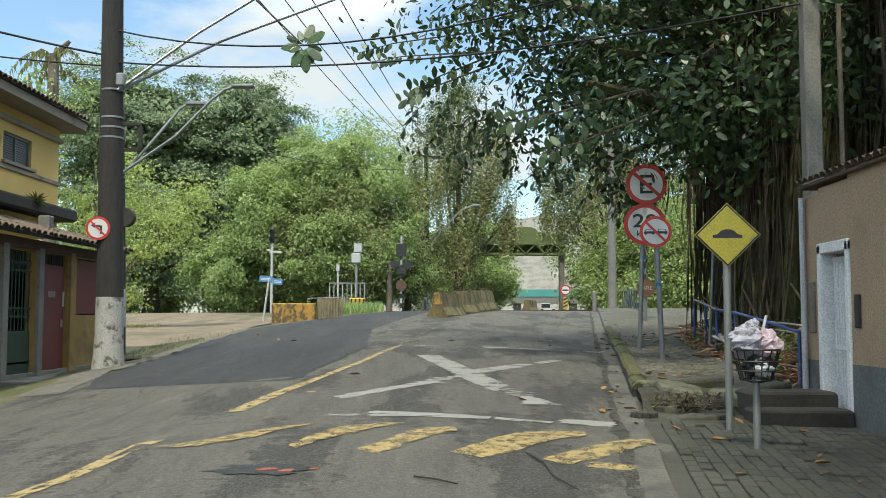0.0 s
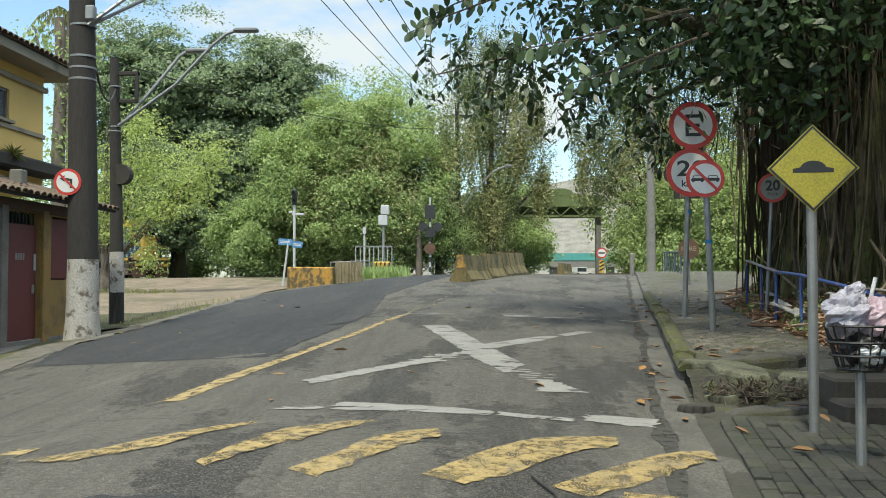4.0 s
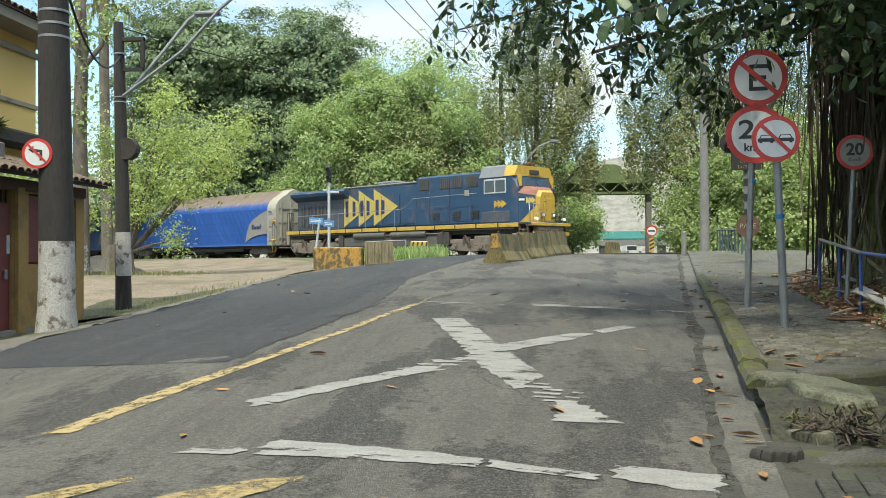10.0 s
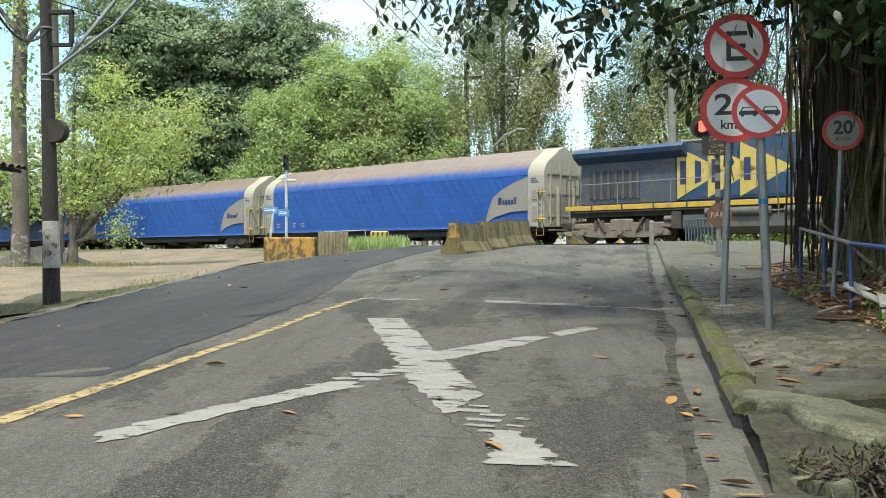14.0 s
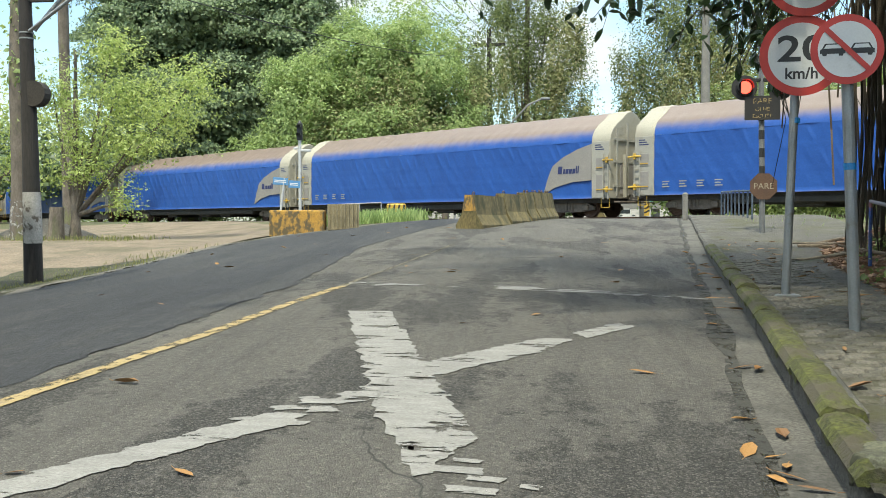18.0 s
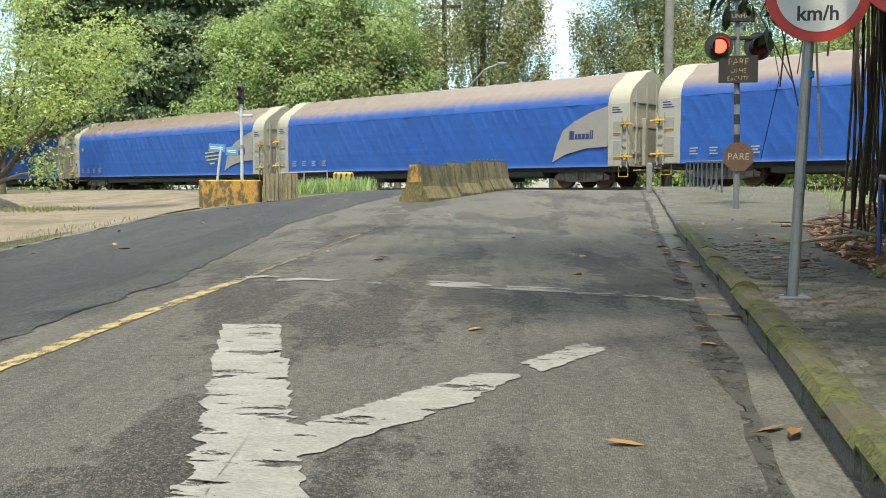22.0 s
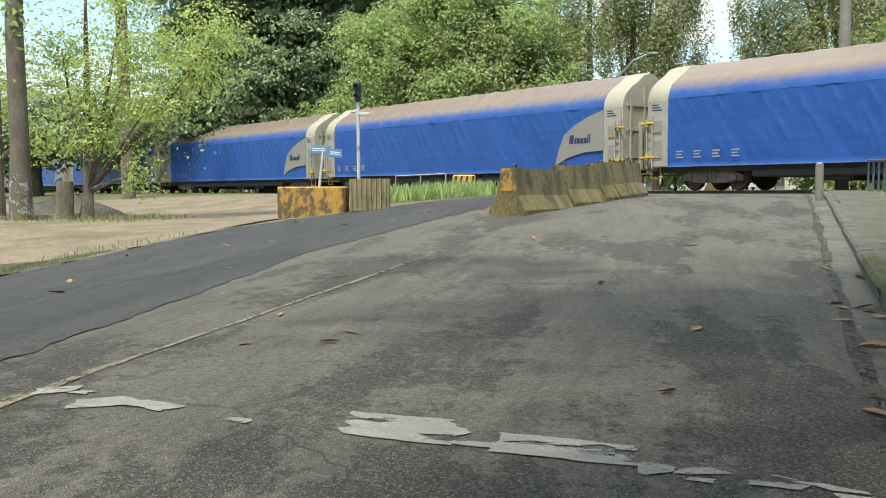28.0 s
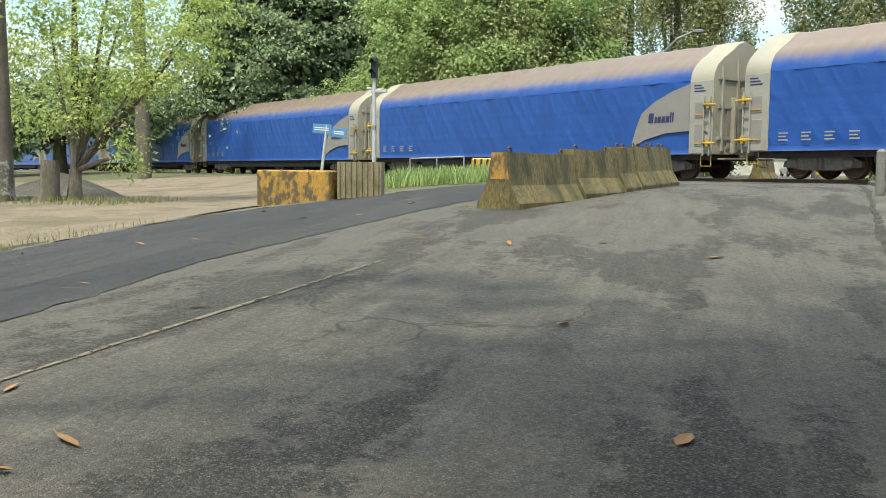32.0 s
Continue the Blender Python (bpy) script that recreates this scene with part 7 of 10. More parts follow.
    part("upper_wall", Geo().box(-15, V - 0.2, 3.2, U - 0.2, V, 6.2), M_HOUSE, th)
    part("band", Geo().box(U, Y0, 4.55, U + 0.05, V + 0.03, 4.65, 0.01), M_CREAM, th)
    part("cornice", Geo().box(U, Y0, 5.64, U + 0.10, V + 0.06, 5.76, 0.02), M_CREAM, th)
    part("slab", Geo().box(U - 0.4, Y0, 3.62, U + 0.48, V + 0.12, 3.93, 0.05), M_DARK_MOULD, th, "mould-black projecting concrete slab")
    part("eave", Geo().add([(U + 0.65, Y0, 6.0), (U + 0.65, 24.7, 6.0), (U + 0.4, V + 0.5, 6.0), (-17, V + 1.0, 6.0), (-17, Y0, 6.0), (U + 0.65, Y0, 6.2), (U + 0.65, 24.7, 6.2), (U + 0.4, V + 0.5, 6.2), (-17, V + 1.0, 6.2), (-17, Y0, 6.2)],
                           [(0, 1, 2, 3, 4), (9, 8, 7, 6, 5), (0, 5, 6, 1), (1, 6, 7, 2), (2, 7, 8, 3)]), M_CREAM, th, "cream boarded eave")
    rf = part("roof", Geo().add([(U + 0.7, Y0, 6.21), (U + 0.7, 24.7, 6.21), (U + 0.45, V + 0.55, 6.21), (-17, V + 1.05, 6.21), (-13.3, 19, 7.8), (-13.3, Y0, 7.8)], [(0, 1, 4, 5), (1, 2, 4), (2, 3, 4)]), M_TILE, th, "weathered clay tile roof")
    for i in range(32):
        piece("tile", tm, rf, Matrix.Translation((U + 0.77, 17.4 + i * 0.228, 6.22)) @ Matrix.Rotation(math.pi, 4, "Z") @ Matrix.Rotation(-0.38, 4, "Y"))
    part("slab_plant", leaves_tuft((U + 0.46, 22.3, 3.86), 90, 0.26, 5), M_LEAF_OLIVE, th, "air plant on the mouldy slab")
    part("chimney_block", Geo().box(X - 1.0, 20.6, 3.0, X - 0.75, 20.85, 3.38, 0.02), M_CONCRETE, th, "pale concrete block on the porch roof")
    part("step", Geo().box(X + 0.0, 16.9, -0.3, X + 0.55, 22.2, 0.10, 0.02), M_CONCRETE, th, "worn concrete door step")


# ---- tan wall, gate and bin ----
def build_right_wall():
    X = 4.22
    th = thing("garden_wall", "tan rendered garden wall with a grey painted base", "wall")
    part("wall", Geo().box(X, 10.92, 0.75, X + 0.2, 11.35, 2.62), M_TAN_WALL, th)
    part("wall", Geo().box(X, -8, 0.75, X + 0.2, 10.12, 2.70), M_TAN_WALL, th)
    part("wall", Geo().box(X, 10.12, 1.98, X + 0.2, 10.92, 2.66), M_TAN_WALL, th)
    part("wall_base", Geo().box(X - 0.006, 10.92, -0.3, X + 0.2, 11.35, 0.75), M_GREY_BASE, th)
    part("wall_base", Geo().box(X - 0.006, -8, -0.3, X + 0.2, 10.12, 0.75), M_GREY_BASE, th)
    part("wall", Geo().box(X + 0.2, 11.15, -0.3, 9, 11.35, 2.62), M_TAN_WALL, th)
    part("downpipe", Geo().tube([(X - 0.05, 11.3, 0.0), (X - 0.05, 11.3, 2.6)], 0.035, 8), M_WHITE_PAINT, th)
    part("meter_box", Geo().box(X - 0.02, 11.06, 1.05, X + 0.01, 11.24, 1.62, 0.008), M_BOGIE, th, "brown recessed meter door")
    fr = part("door_frame", Geo().box(X - 0.03, 10.84, 0.02, X + 0.16, 10.94, 2.02, 0.01).box(X - 0.03, 10.10, 0.02, X + 0.16, 10.18, 2.02, 0.01).box(X - 0.03, 10.10, 1.92, X + 0.16, 10.94, 2.04, 0.01), M_GATE, th, "white painted gate frame")
    gate = part("gate", Geo().box(X + 0.10, 10.2, 0.88, X + 0.13, 10.82, 0.93).box(X + 0.10, 10.2, 0.06, X + 0.13, 10.82, 0.11).box(X + 0.10, 10.2, 1.83, X + 0.13, 10.82, 1.88), M_GATE, th, "white barred steel gate")
    for k in range(9):
        part("bar", Geo().tube([(X + 0.115, 10.23 + k * 0.07, 0.08), (X + 0.115, 10.23 + k * 0.07, 1.86)], 0.015, 6), M_GATE, gate)
    part("gate_panel", Geo().box(X + 0.14, 10.2, 0.06, X + 0.15, 10.82, 0.88), M_GATE, gate)
    # dark sheet added behind the gate for the porch's shade
    part("dark_porch", Geo().box(X + 0.55, 9.9, -0.3, X + 0.6, 11.1, 2.4), M_DARK_MOULD, th)
    part("mail_box", Geo().box(X - 0.04, 9.86, 1.12, X, 9.95, 1.46, 0.01), M_BLACK, th)
    cap = part("cap", Geo().box(X - 0.06, -8, 2.70, X + 0.26, 11.4, 2.74, 0.01), M_TILE, th, "clay tile coping")
    t = Geo()
    for a0 in [math.pi * k / 5 for k in range(5)]:
        a1 = a0 + math.pi / 5
        t.add([(0, 0.08 * math.cos(a0), 0.055 * math.sin(a0)), (0, 0.08 * math.cos(a1), 0.055 * math.sin(a1)), (0.45, 0.07 * math.cos(a1), 0.05 * math.sin(a1)), (0.45, 0.07 * math.cos(a0), 0.05 * math.sin(a0))], [(0, 1, 2, 3)])
    tm = mesh_of("tile", t, M_TILE, True)
    for k in range(20):
        piece("tile", tm, cap, Matrix.Translation((X - 0.1, 8.2 + k * 0.165, 2.74)) @ Matrix.Rotation(-0.35, 4, "Y"))
    # litter bin with bags
    bx, by = 2.75, 8.55
    z = ground(bx, by)
    th = thing("litter_basket", "wire litter basket on a post, heaped with white bags", "litter bin", pose(bx, by, z))
    part("post", Geo().tube([(0, 0, -0.05), (0, 0, 0.62)], 0.032, 10), M_STEEL, th)
    ring = Geo()
    for zz, r in ((0.60, 0.13), (0.68, 0.17), (0.76, 0.19), (0.86, 0.205)):
        ring.tube([(r * math.cos(a), r * math.sin(a), zz) for a in [2 * math.pi * k / 20 for k in range(21)]], 0.008, 5)
    part("hoop", ring, M_BLACK, th)
    ribs = Geo()
    for k in range(16):
        a = 2 * math.pi * k / 16
        ribs.tube([(0.05 * math.cos(a), 0.05 * math.sin(a), 0.58), (0.13 * math.cos(a), 0.13 * math.sin(a), 0.60), (0.205 * math.cos(a), 0.205 * math.sin(a), 0.87)], 0.006, 5)
    part("wire_rib", ribs, M_BLACK, th)
    for cx, cy, cz, r, sx, mat, lab in ((-0.07, -0.02, 0.93, 0.145, 1.0, M_BAG_GREY, "crumpled translucent lilac bag in the wire basket"), (0.09, -0.01, 0.90, 0.125, 1.0, M_PLASTIC, "crumpled pink plastic bag in the wire basket"), (0.02, 0.0, 0.74, 0.125, 1.05, M_BLACK, "black bag low in the wire basket"), (0.04, -0.09, 0.69, 0.065, 1.3, M_GATE, "white netted scrap in the wire basket"), (-0.03, -0.02, 1.05, 0.07, 1.0, M_BAG_GREY, "knotted neck of a translucent bag")):
        rows = []
        for i in range(19):
            a = math.pi * i / 18
            ring = []
            for b in [2 * math.pi * k / 26 for k in range(26)]:
                d = Vector((math.sin(a) * math.cos(b), math.sin(a) * math.sin(b), -math.cos(a)))
                f = 1 + 0.42 * noise.noise(d * 1.7 + Vector((cx * 40, cz * 9, 2))) - 0.34 * abs(noise.noise(d * 3.6 + Vector((cz * 30, 4, cx * 20)))) + 0.10 * noise.noise(d * 8.0)
                ring.append((cx + d.x * r * sx * f, cy + d.y * r * f, cz + d.z * r * 0.95 * f))
            rows.append(ring)
        solid("plastic_bag", Geo().sweep(rows), mat, lab, "plastic bag", m=pose(bx, by, z))
    solid("drinking_straw", Geo().tube([(0.06, 0.0, 1.0), (0.095, -0.01, 1.15)], 0.012, 6), M_GATE, "white stick poking out of the heaped bags", "stick", m=pose(bx, by, z))


# ---- trees ----
def leaves(n, lobes, size, seed, squash=0.55, hang=0.0, fill=0.25, shape=4, core=1.0):
    """Leaf blades as one Geo: points near the skin of ellipsoid lobes, with a bumpy outline."""
    rng = np.random.default_rng(seed)
    lobes = np.array(lobes, float)
    vol = (lobes[:, 3] * lobes[:, 4] * lobes[:, 5]) ** 0.67
    pick = rng.choice(len(lobes), n, p=vol / vol.sum())
    d = rng.normal(size=(n, 3))
    d /= np.linalg.norm(d, axis=1)[:, None]
    # clumps: domed pads of foliage round sub-centres on each lobe's skin
    k = 90
    centre = rng.normal(size=(len(lobes) * k, 3))
    centre /= np.linalg.norm(centre, axis=1)[:, None]
    centre[:, 2] += 0.15
    # draped trees: ragged outline, clumps drawn out into hanging tresses
    drape = hang >= 1
    reach = rng.uniform(0.5 if drape else 0.70, 1.42 if drape else 1.18, len(lobes) * k)
    own = pick * k + rng.integers(0, k, n)
    inner = rng.random(n) < fill
    wide = rng.uniform(0.12, 0.32, len(lobes) * k)[own][:, None]
    if drape:
        tuft = d * wide * np.array((0.62, 0.62, 1.5))
    else:
        q = rng.normal(size=(n, 3)) * 0.62
        q[:, 2] = 0.30 * q[:, 2] - 0.30 * (q[:, 0] ** 2 + q[:, 1] ** 2)
        tuft = q * wide
    spot = np.where(inner[:, None], d, tuft + centre[own] * reach[own][:, None])
    rad = np.where(inner, rng.uniform(0.25, 0.72, n), 1.0)
    p = lobes[pick, :3] + spot * lobes[pick, 3:6] * rad[:, None]
    d = np.where(inner[:, None], d, spot)
    p[:, 2] -= hang * rng.random(n) ** 2
    nrm = d / np.linalg.norm(d, axis=1)[:, None] + rng.normal(size=(n, 3)) * 0.62
    nrm[:, 2] += squash
    nrm /= np.linalg.norm(nrm, axis=1)[:, None]
    ax = np.cross(nrm, rng.normal(size=(n, 3)))
    ax /= np.linalg.norm(ax, axis=1)[:, None]
    bx = np.cross(nrm, ax)
    s = (size * rng.uniform(0.6, 1.3, n) * np.where(inner, core, 1.0))[:, None]
    if shape == 4:
        quad = np.stack([p - ax * s * 0.5, p + bx * s * 0.28 + nrm * s * 0.05, p + ax * s * 0.5 - nrm * s * 0.08, p - bx * s * 0.28 + nrm * s * 0.05], axis=1)
    else:
        quad = np.stack([p - ax * s * 0.5, p - ax * s * 0.2 + bx * s * 0.2, p + ax * s * 0.22 + bx * s * 0.2, p + ax * s * 0.55 - nrm * s * 0.1, p + ax * s * 0.22 - bx * s * 0.2, p - ax * s * 0.2 - bx * s * 0.2], axis=1)
    m = quad.shape[1]
    me = bpy.data.meshes.new("leaves")
    me.vertices.add(n * m)
    me.loops.add(n * m)
    me.polygons.add(n)
    me.vertices.foreach_set("co", quad.reshape(-1))
    me.loops.foreach_set("vertex_index", np.arange(n * m, dtype=np.int32))
    me.polygons.foreach_set("loop_start", np.arange(0, n * m, m, dtype=np.int32))
    me.update(calc_edges=True)
    return me


def vines(n, x0, x1, y0, y1, ztop, zlen, seed, r=0.02, wob=0.12):
    """Hanging strands as thin three-sided tubes."""
    rng = random.Random(seed)
    g = Geo()
    for _ in range(n):
        x, y, z = rng.uniform(x0, x1), rng.uniform(y0, y1), ztop * rng.uniform(0.85, 1.05)
        l = zlen * rng.uniform(0.4, 1.0)
        pts = [(x + rng.uniform(-wob, wob) * k * 0.4, y + rng.uniform(-wob, wob) * k * 0.4, z - l * k / 5) for k in range(6)]
        g.tube(pts, [r * rng.uniform(0.6, 1.4)] * 6, 3, False)
    return g


def tree(label, x, y, lobes, n, size, mat, trunk=0.25, bark=None, seed=1, squash=0.55, hang=0.0, limbs=True, extra=None, lean=0.0, fill=0.25, core=1.0):
    """lobes: (dx, dy, z above ground, rx, ry, rz)."""
    z0 = ground(x, y)
    th = thing("tree", label, "tree", pose(x, y, z0 - 0.1))
    top = max(l[2] for l in lobes)
    g = Geo()
    mid = min(l[2] - l[5] * 0.5 for l in lobes)
    mid = max(mid, 1.0)
    g.tube([(0, 0, 0), (lean * 0.4, 0.03, mid * 0.5), (lean, 0.1, mid), (lean * 1.2, 0.2, top)], [trunk * 1.35, trunk, trunk * 0.85, trunk * 0.25], 10)
    if limbs:
        for l in lobes:
            g.tube([(lean, 0.1, mid * 0.9), (lean + (l[0] - lean) * 0.5, l[1] * 0.5, mid + (l[2] - mid) * 0.45), (l[0], l[1], l[2])], [trunk * 0.5, trunk * 0.32, trunk * 0.08], 6)
    part("trunk", g, bark or M_BARK, th, smooth=True)
    part("crown", leaves(n, lobes, size, seed, squash, hang, fill, 4, core), mat, th, kind="stuff")
    if extra:
        part("vine", extra, M_LEAF_TAN, th, "hanging dry tan vines", kind="stuff")
    return th


def build_trees():
    R = random.Random(5)
    # light tree at the edge of the lot, in front of the railway
    tree("small light-green tree with a short thick trunk on the dirt lot", -16.0, 42.9, [(1.6, 0.2, 5.6, 2.0, 1.8, 1.5), (3.6, 0.4, 4.8, 1.9, 1.7, 1.3), (0.4, 0, 4.0, 1.8, 1.6, 1.3), (2.4, -0.3, 3.6, 2.0, 1.5, 1.0), (-0.9, 0.2, 5.6, 1.5, 1.4, 1.3), (4.6, 0.2, 6.0, 1.2, 1.2, 0.9), (0.6, -0.4, 2.6, 1.4, 1.1, 0.7), (1.5, 0, 7.2, 1.3, 1.2, 0.8), (2.0, -0.3, 1.5, 0.8, 0.7, 0.8)], 15000, 0.125, M_LEAF_AIRY, 0.20, seed=11, fill=0.5)
    th = thing("tree", "tall pale trunk with clinging ferns and a whitewashed foot", "tree", on_ground(-17.25, 41.25, -0.1))
    part("trunk", Geo().tube([(0, 0, 0), (0.03, 0, 2.5), (-0.05, 0, 6.0), (0.05, 0, 9.0), (-0.1, 0.1, 11.5)], [0.36, 0.29, 0.27, 0.25, 0.2], 12).tube([(0, 0, 8.2), (0.8, 0.1, 9.2), (1.3, 0.2, 10.4)], [0.12, 0.09, 0.05], 8).tube([(0, 0, 8.8), (-0.9, 0.1, 9.9), (-1.2, 0.2, 11.2)], [0.12, 0.08, 0.04], 8), M_PALE_BARK, th, smooth=True)
    part("foot", Geo().tube([(0, 0, 0.0), (0.02, 0, 1.5)], [0.378, 0.338], 12), M_OLD_WASH, th, "last patches of flaking whitewash", smooth=True)
    part("fern", leaves(700, [(0.0, -0.1, 6.6, 0.55, 0.5, 1.1), (0.2, -0.1, 8.2, 0.6, 0.5, 0.9), (0, 0, 9.6, 0.9, 0.8, 0.8), (-0.9, 0, 10.8, 1.1, 0.9, 0.7), (1.1, 0, 10.3, 1.0, 0.9, 0.7)], 0.24, 58, 0.2, 0.8, 0.5), M_LEAF_LIGHT, th, "ferns and leafy tufts", kind="stuff")
    tree("leafy young tree beside a cut stump", -20.5, 44.5, [(0, 0, 5.0, 2.4, 2.2, 2.2), (-3, 1, 4.5, 2.8, 2.5, 2.8), (1.4, 0.5, 3.0, 1.6, 1.4, 1.3)], 5200, 0.16, M_LEAF_AIRY, 0.2, seed=12, fill=0.45)
    th = thing("tree_stump", "short grey stump of a felled tree", "stump", on_ground(-16.45, 42.3, -0.05))
    part("stump", Geo().tube([(0, 0, 0), (0.02, 0, 0.25), (0.05, 0.02, 1.25)], [0.42, 0.30, 0.26], 12), M_BARK, th, smooth=True)
    # big dark trees behind the railway
    tree("very tall dark broadleaf tree behind the railway", -25, 80, [(-1, 0, 15, 7.5, 6, 6.0), (-3.8, 0, 11, 4, 5, 6), (6, 1, 13.5, 5.5, 5, 5.5), (3, -1, 8, 6, 5, 5), (-2, -2, 6, 6, 5, 4.5), (9.5, 0, 7, 5, 5, 5.5), (-3, 1, 17.5, 4, 3, 3), (8.6, -0.5, 14.2, 4.0, 4, 4.8), (11.5, -1, 10.0, 3.6, 4, 4.4)], 235000, 0.27, M_LEAF_DARK, 0.6, M_BARK_DARK, seed=21, fill=0.22, core=2.4)
    tree("tall dark tree with open crown behind the railway", -44, 80, [(0, 0, 5, 5, 5, 3), (6, 0, 5, 5, 5, 3), (-6, 0, 4, 6, 5, 3)], 14000, 0.5, M_LEAF_DARK, 0.5, M_BARK_DARK, seed=22, fill=0.3)
    tree("dense light-green trees draped in creepers", -10.5, 72, [(0.6, 0, 10.0, 3.3, 3.4, 3.3), (-3.4, 0, 7.2, 3.2, 3.3, 3.6), (3.6, 0, 9.6, 3.2, 3.4, 3.4), (0, -1.5, 5, 5.2, 3.2, 4), (-6.3, -1, 3.0, 2.8, 2.8, 2.6), (5.5, 0, 4.8, 3, 3, 4)], 150000, 0.20, M_LEAF_LIGHT, 0.3, seed=23, hang=0.9, fill=0.18, core=2.4, extra=leaves(5200, [(2.6, -3.2, 8.6, 3.0, 0.8, 2.4), (-0.4, -3.4, 6.0, 3.0, 0.8, 2.2), (4.8, -3.0, 5.6, 2.0, 0.8, 2.6)], 0.19, 123, 0.3, 3.0, 0.4))
    tree("feathery thin-crowned tree behind the creepers", -7.5, 78, [(0, 0, 14.5, 3.4, 3, 2.6), (2.6, 0, 12.5, 2.6, 3, 2.4), (-2.6, 0, 12.6, 2.6, 3, 2.2)], 7000, 0.24, M_LEAF_LIGHT, 0.2, seed=24, fill=0.6)
    tree("vine-hung tree by the crossing", -3.4, 75, [(0, 0, 7, 1.8, 2.5, 4), (0.3, 0, 3.6, 2.2, 2.4, 3.0), (0.5, 1, 10, 1.8, 2.0, 2.8)], 22000, 0.20, M_LEAF_VINE, 0.25, seed=25, hang=1.0, extra=leaves(2600, [(0.2, -2.4, 8.6, 1.3, 0.7, 1.2), (0.4, -2.4, 5.6, 1.5, 0.7, 1.2)], 0.28, 125, 0.3, 1.6, 0.4), fill=0.4)
    tree("tall tree smothered in dry hanging vines", 0.6, 86, [(-0.6, 0, 13.5, 2.8, 2.6, 4.6), (0, 0, 6.5, 3.2, 3, 4.5), (2.2, -0.5, 11.5, 2.4, 2.2, 3.4), (-1.8, 0, 17.2, 2.2, 2, 2.4), (1.6, 0, 16.2, 2.4, 2, 2.0), (4.4, -0.5, 8.6, 1.2, 1.4, 2.4), (4.0, -0.5, 13.6, 0.9, 1.2, 1.8), (0.2, 0, 20.3, 2.0, 2, 1.8)], 52000, 0.19, M_LEAF_VINE, 0.4, seed=26, hang=1.5, extra=leaves(9000, [(2.2, -2.6, 11.5, 1.3, 0.8, 2.4), (0.2, -2.9, 6.0, 1.4, 0.7, 3.0), (-1.8, -2.6, 11.5, 1.0, 0.7, 2.6), (4.2, -1.6, 8.2, 1.1, 0.9, 2.2), (3.4, -2.0, 15.0, 1.4, 0.8, 1.8)], 0.22, 126, 0.3, 2.6, 0.4), fill=0.4)
    tree("green tree beside the footbridge", 2.4, 104, [(0, 0, 7.5, 3.2, 3, 4.5), (-3, 0, 5, 3, 3, 4), (1.6, -1, 4, 2.2, 2.4, 3)], 11000, 0.42, M_LEAF_LIGHT, 0.3, seed=27, fill=0.4)
    tree("low leafy tree before the viaduct", 3.5, 140, [(0, 0, 5, 5, 4, 5), (-6, 0, 6, 5, 4, 6)], 7000, 0.55, M_LEAF_MID, 0.3, seed=28, fill=0.4)
    tree("leafy light-green shrub below the footbridge", 4.0, 99, [(0, 0, 2.2, 2.0, 1.6, 2.0), (1.6, 0.3, 3.2, 1.5, 1.4, 2.2), (-1.5, 0, 3.4, 1.6, 1.5, 2.4)], 7000, 0.26, M_LEAF_LIGHT, 0.12, seed=29, fill=0.4)
    tree("green tree between the footbridge and the viaduct", 3.6, 118, [(0, 0, 6, 3.0, 3, 4.5), (2.4, 0, 4.5, 1.8, 2, 3.4), (-2.5, 0, 7, 3, 3, 5)], 11000, 0.36, M_LEAF_LIGHT, 0.25, seed=35, fill=0.4)
    # right of the gap
    tree("tall vine-covered tree over the road", 14.5, 86, [(0.5, 0, 13.5, 4.2, 4, 5.0), (-3.2, -1, 11, 2.4, 3, 3.0), (3, 0, 8, 4.6, 4, 5.5), (-1.8, -2, 15, 3.2, 3, 2.6), (6, -2, 14, 4, 3, 4), (-4.9, -1, 12.4, 2.0, 2, 2.2), (-4.4, -1, 8.5, 1.8, 2, 3.0), (0, -1, 19.5, 4, 3, 3), (-3.2, -1, 17.0, 2.4, 2, 2.4), (-6.2, -1, 9.6, 0.9, 1.2, 2.6), (-6.6, -1, 12.8, 0.8, 1.2, 1.6), (5, -1, 18.5, 3.5, 3, 3)], 70000, 0.20, M_LEAF_VINE, 0.4, seed=31, hang=2.0, extra=leaves(9000, [(-6.0, -2.0, 10.2, 0.9, 0.8, 2.6), (-2.6, -3.8, 10.5, 2.2, 0.9, 3.4), (1.0, -3.8, 12.5, 3.0, 0.9, 2.6), (2.5, -4.0, 8.0, 3.0, 0.8, 3.0)], 0.23, 131, 0.3, 3.2, 0.4), fill=0.4)
    tree("dark green roadside tree past the crossing", 12.8, 72, [(0, 0, 4.6, 2.6, 2.6, 3.6), (-2.0, -1, 2.2, 1.6, 1.8, 2.0), (4, -2, 4.5, 4, 3, 4.5), (8, -6, 5, 4, 3, 5)], 46000, 0.22, M_LEAF_MID, 0.3, seed=32, hang=0.5, fill=0.16, core=2.4)
    tree("leafy trees in front of the viaduct", 17.5, 120, [(0, 0, 6, 5, 4, 6), (6, 0, 8, 6, 4, 8)], 9000, 0.5, M_LEAF_MID, 0.3, seed=34, fill=0.4)
    tree("leafy bank of shrubs beside the railway", 13.5, 56, [(0, 0, 3.0, 3.0, 2.2, 3.0), (4.5, -1, 3.4, 3.5, 2.5, 3.8), (8.5, -3, 4, 4, 3, 4.5)], 30000, 0.19, M_LEAF_MID, 0.2, seed=33, hang=0.4, fill=0.2, core=2.2)
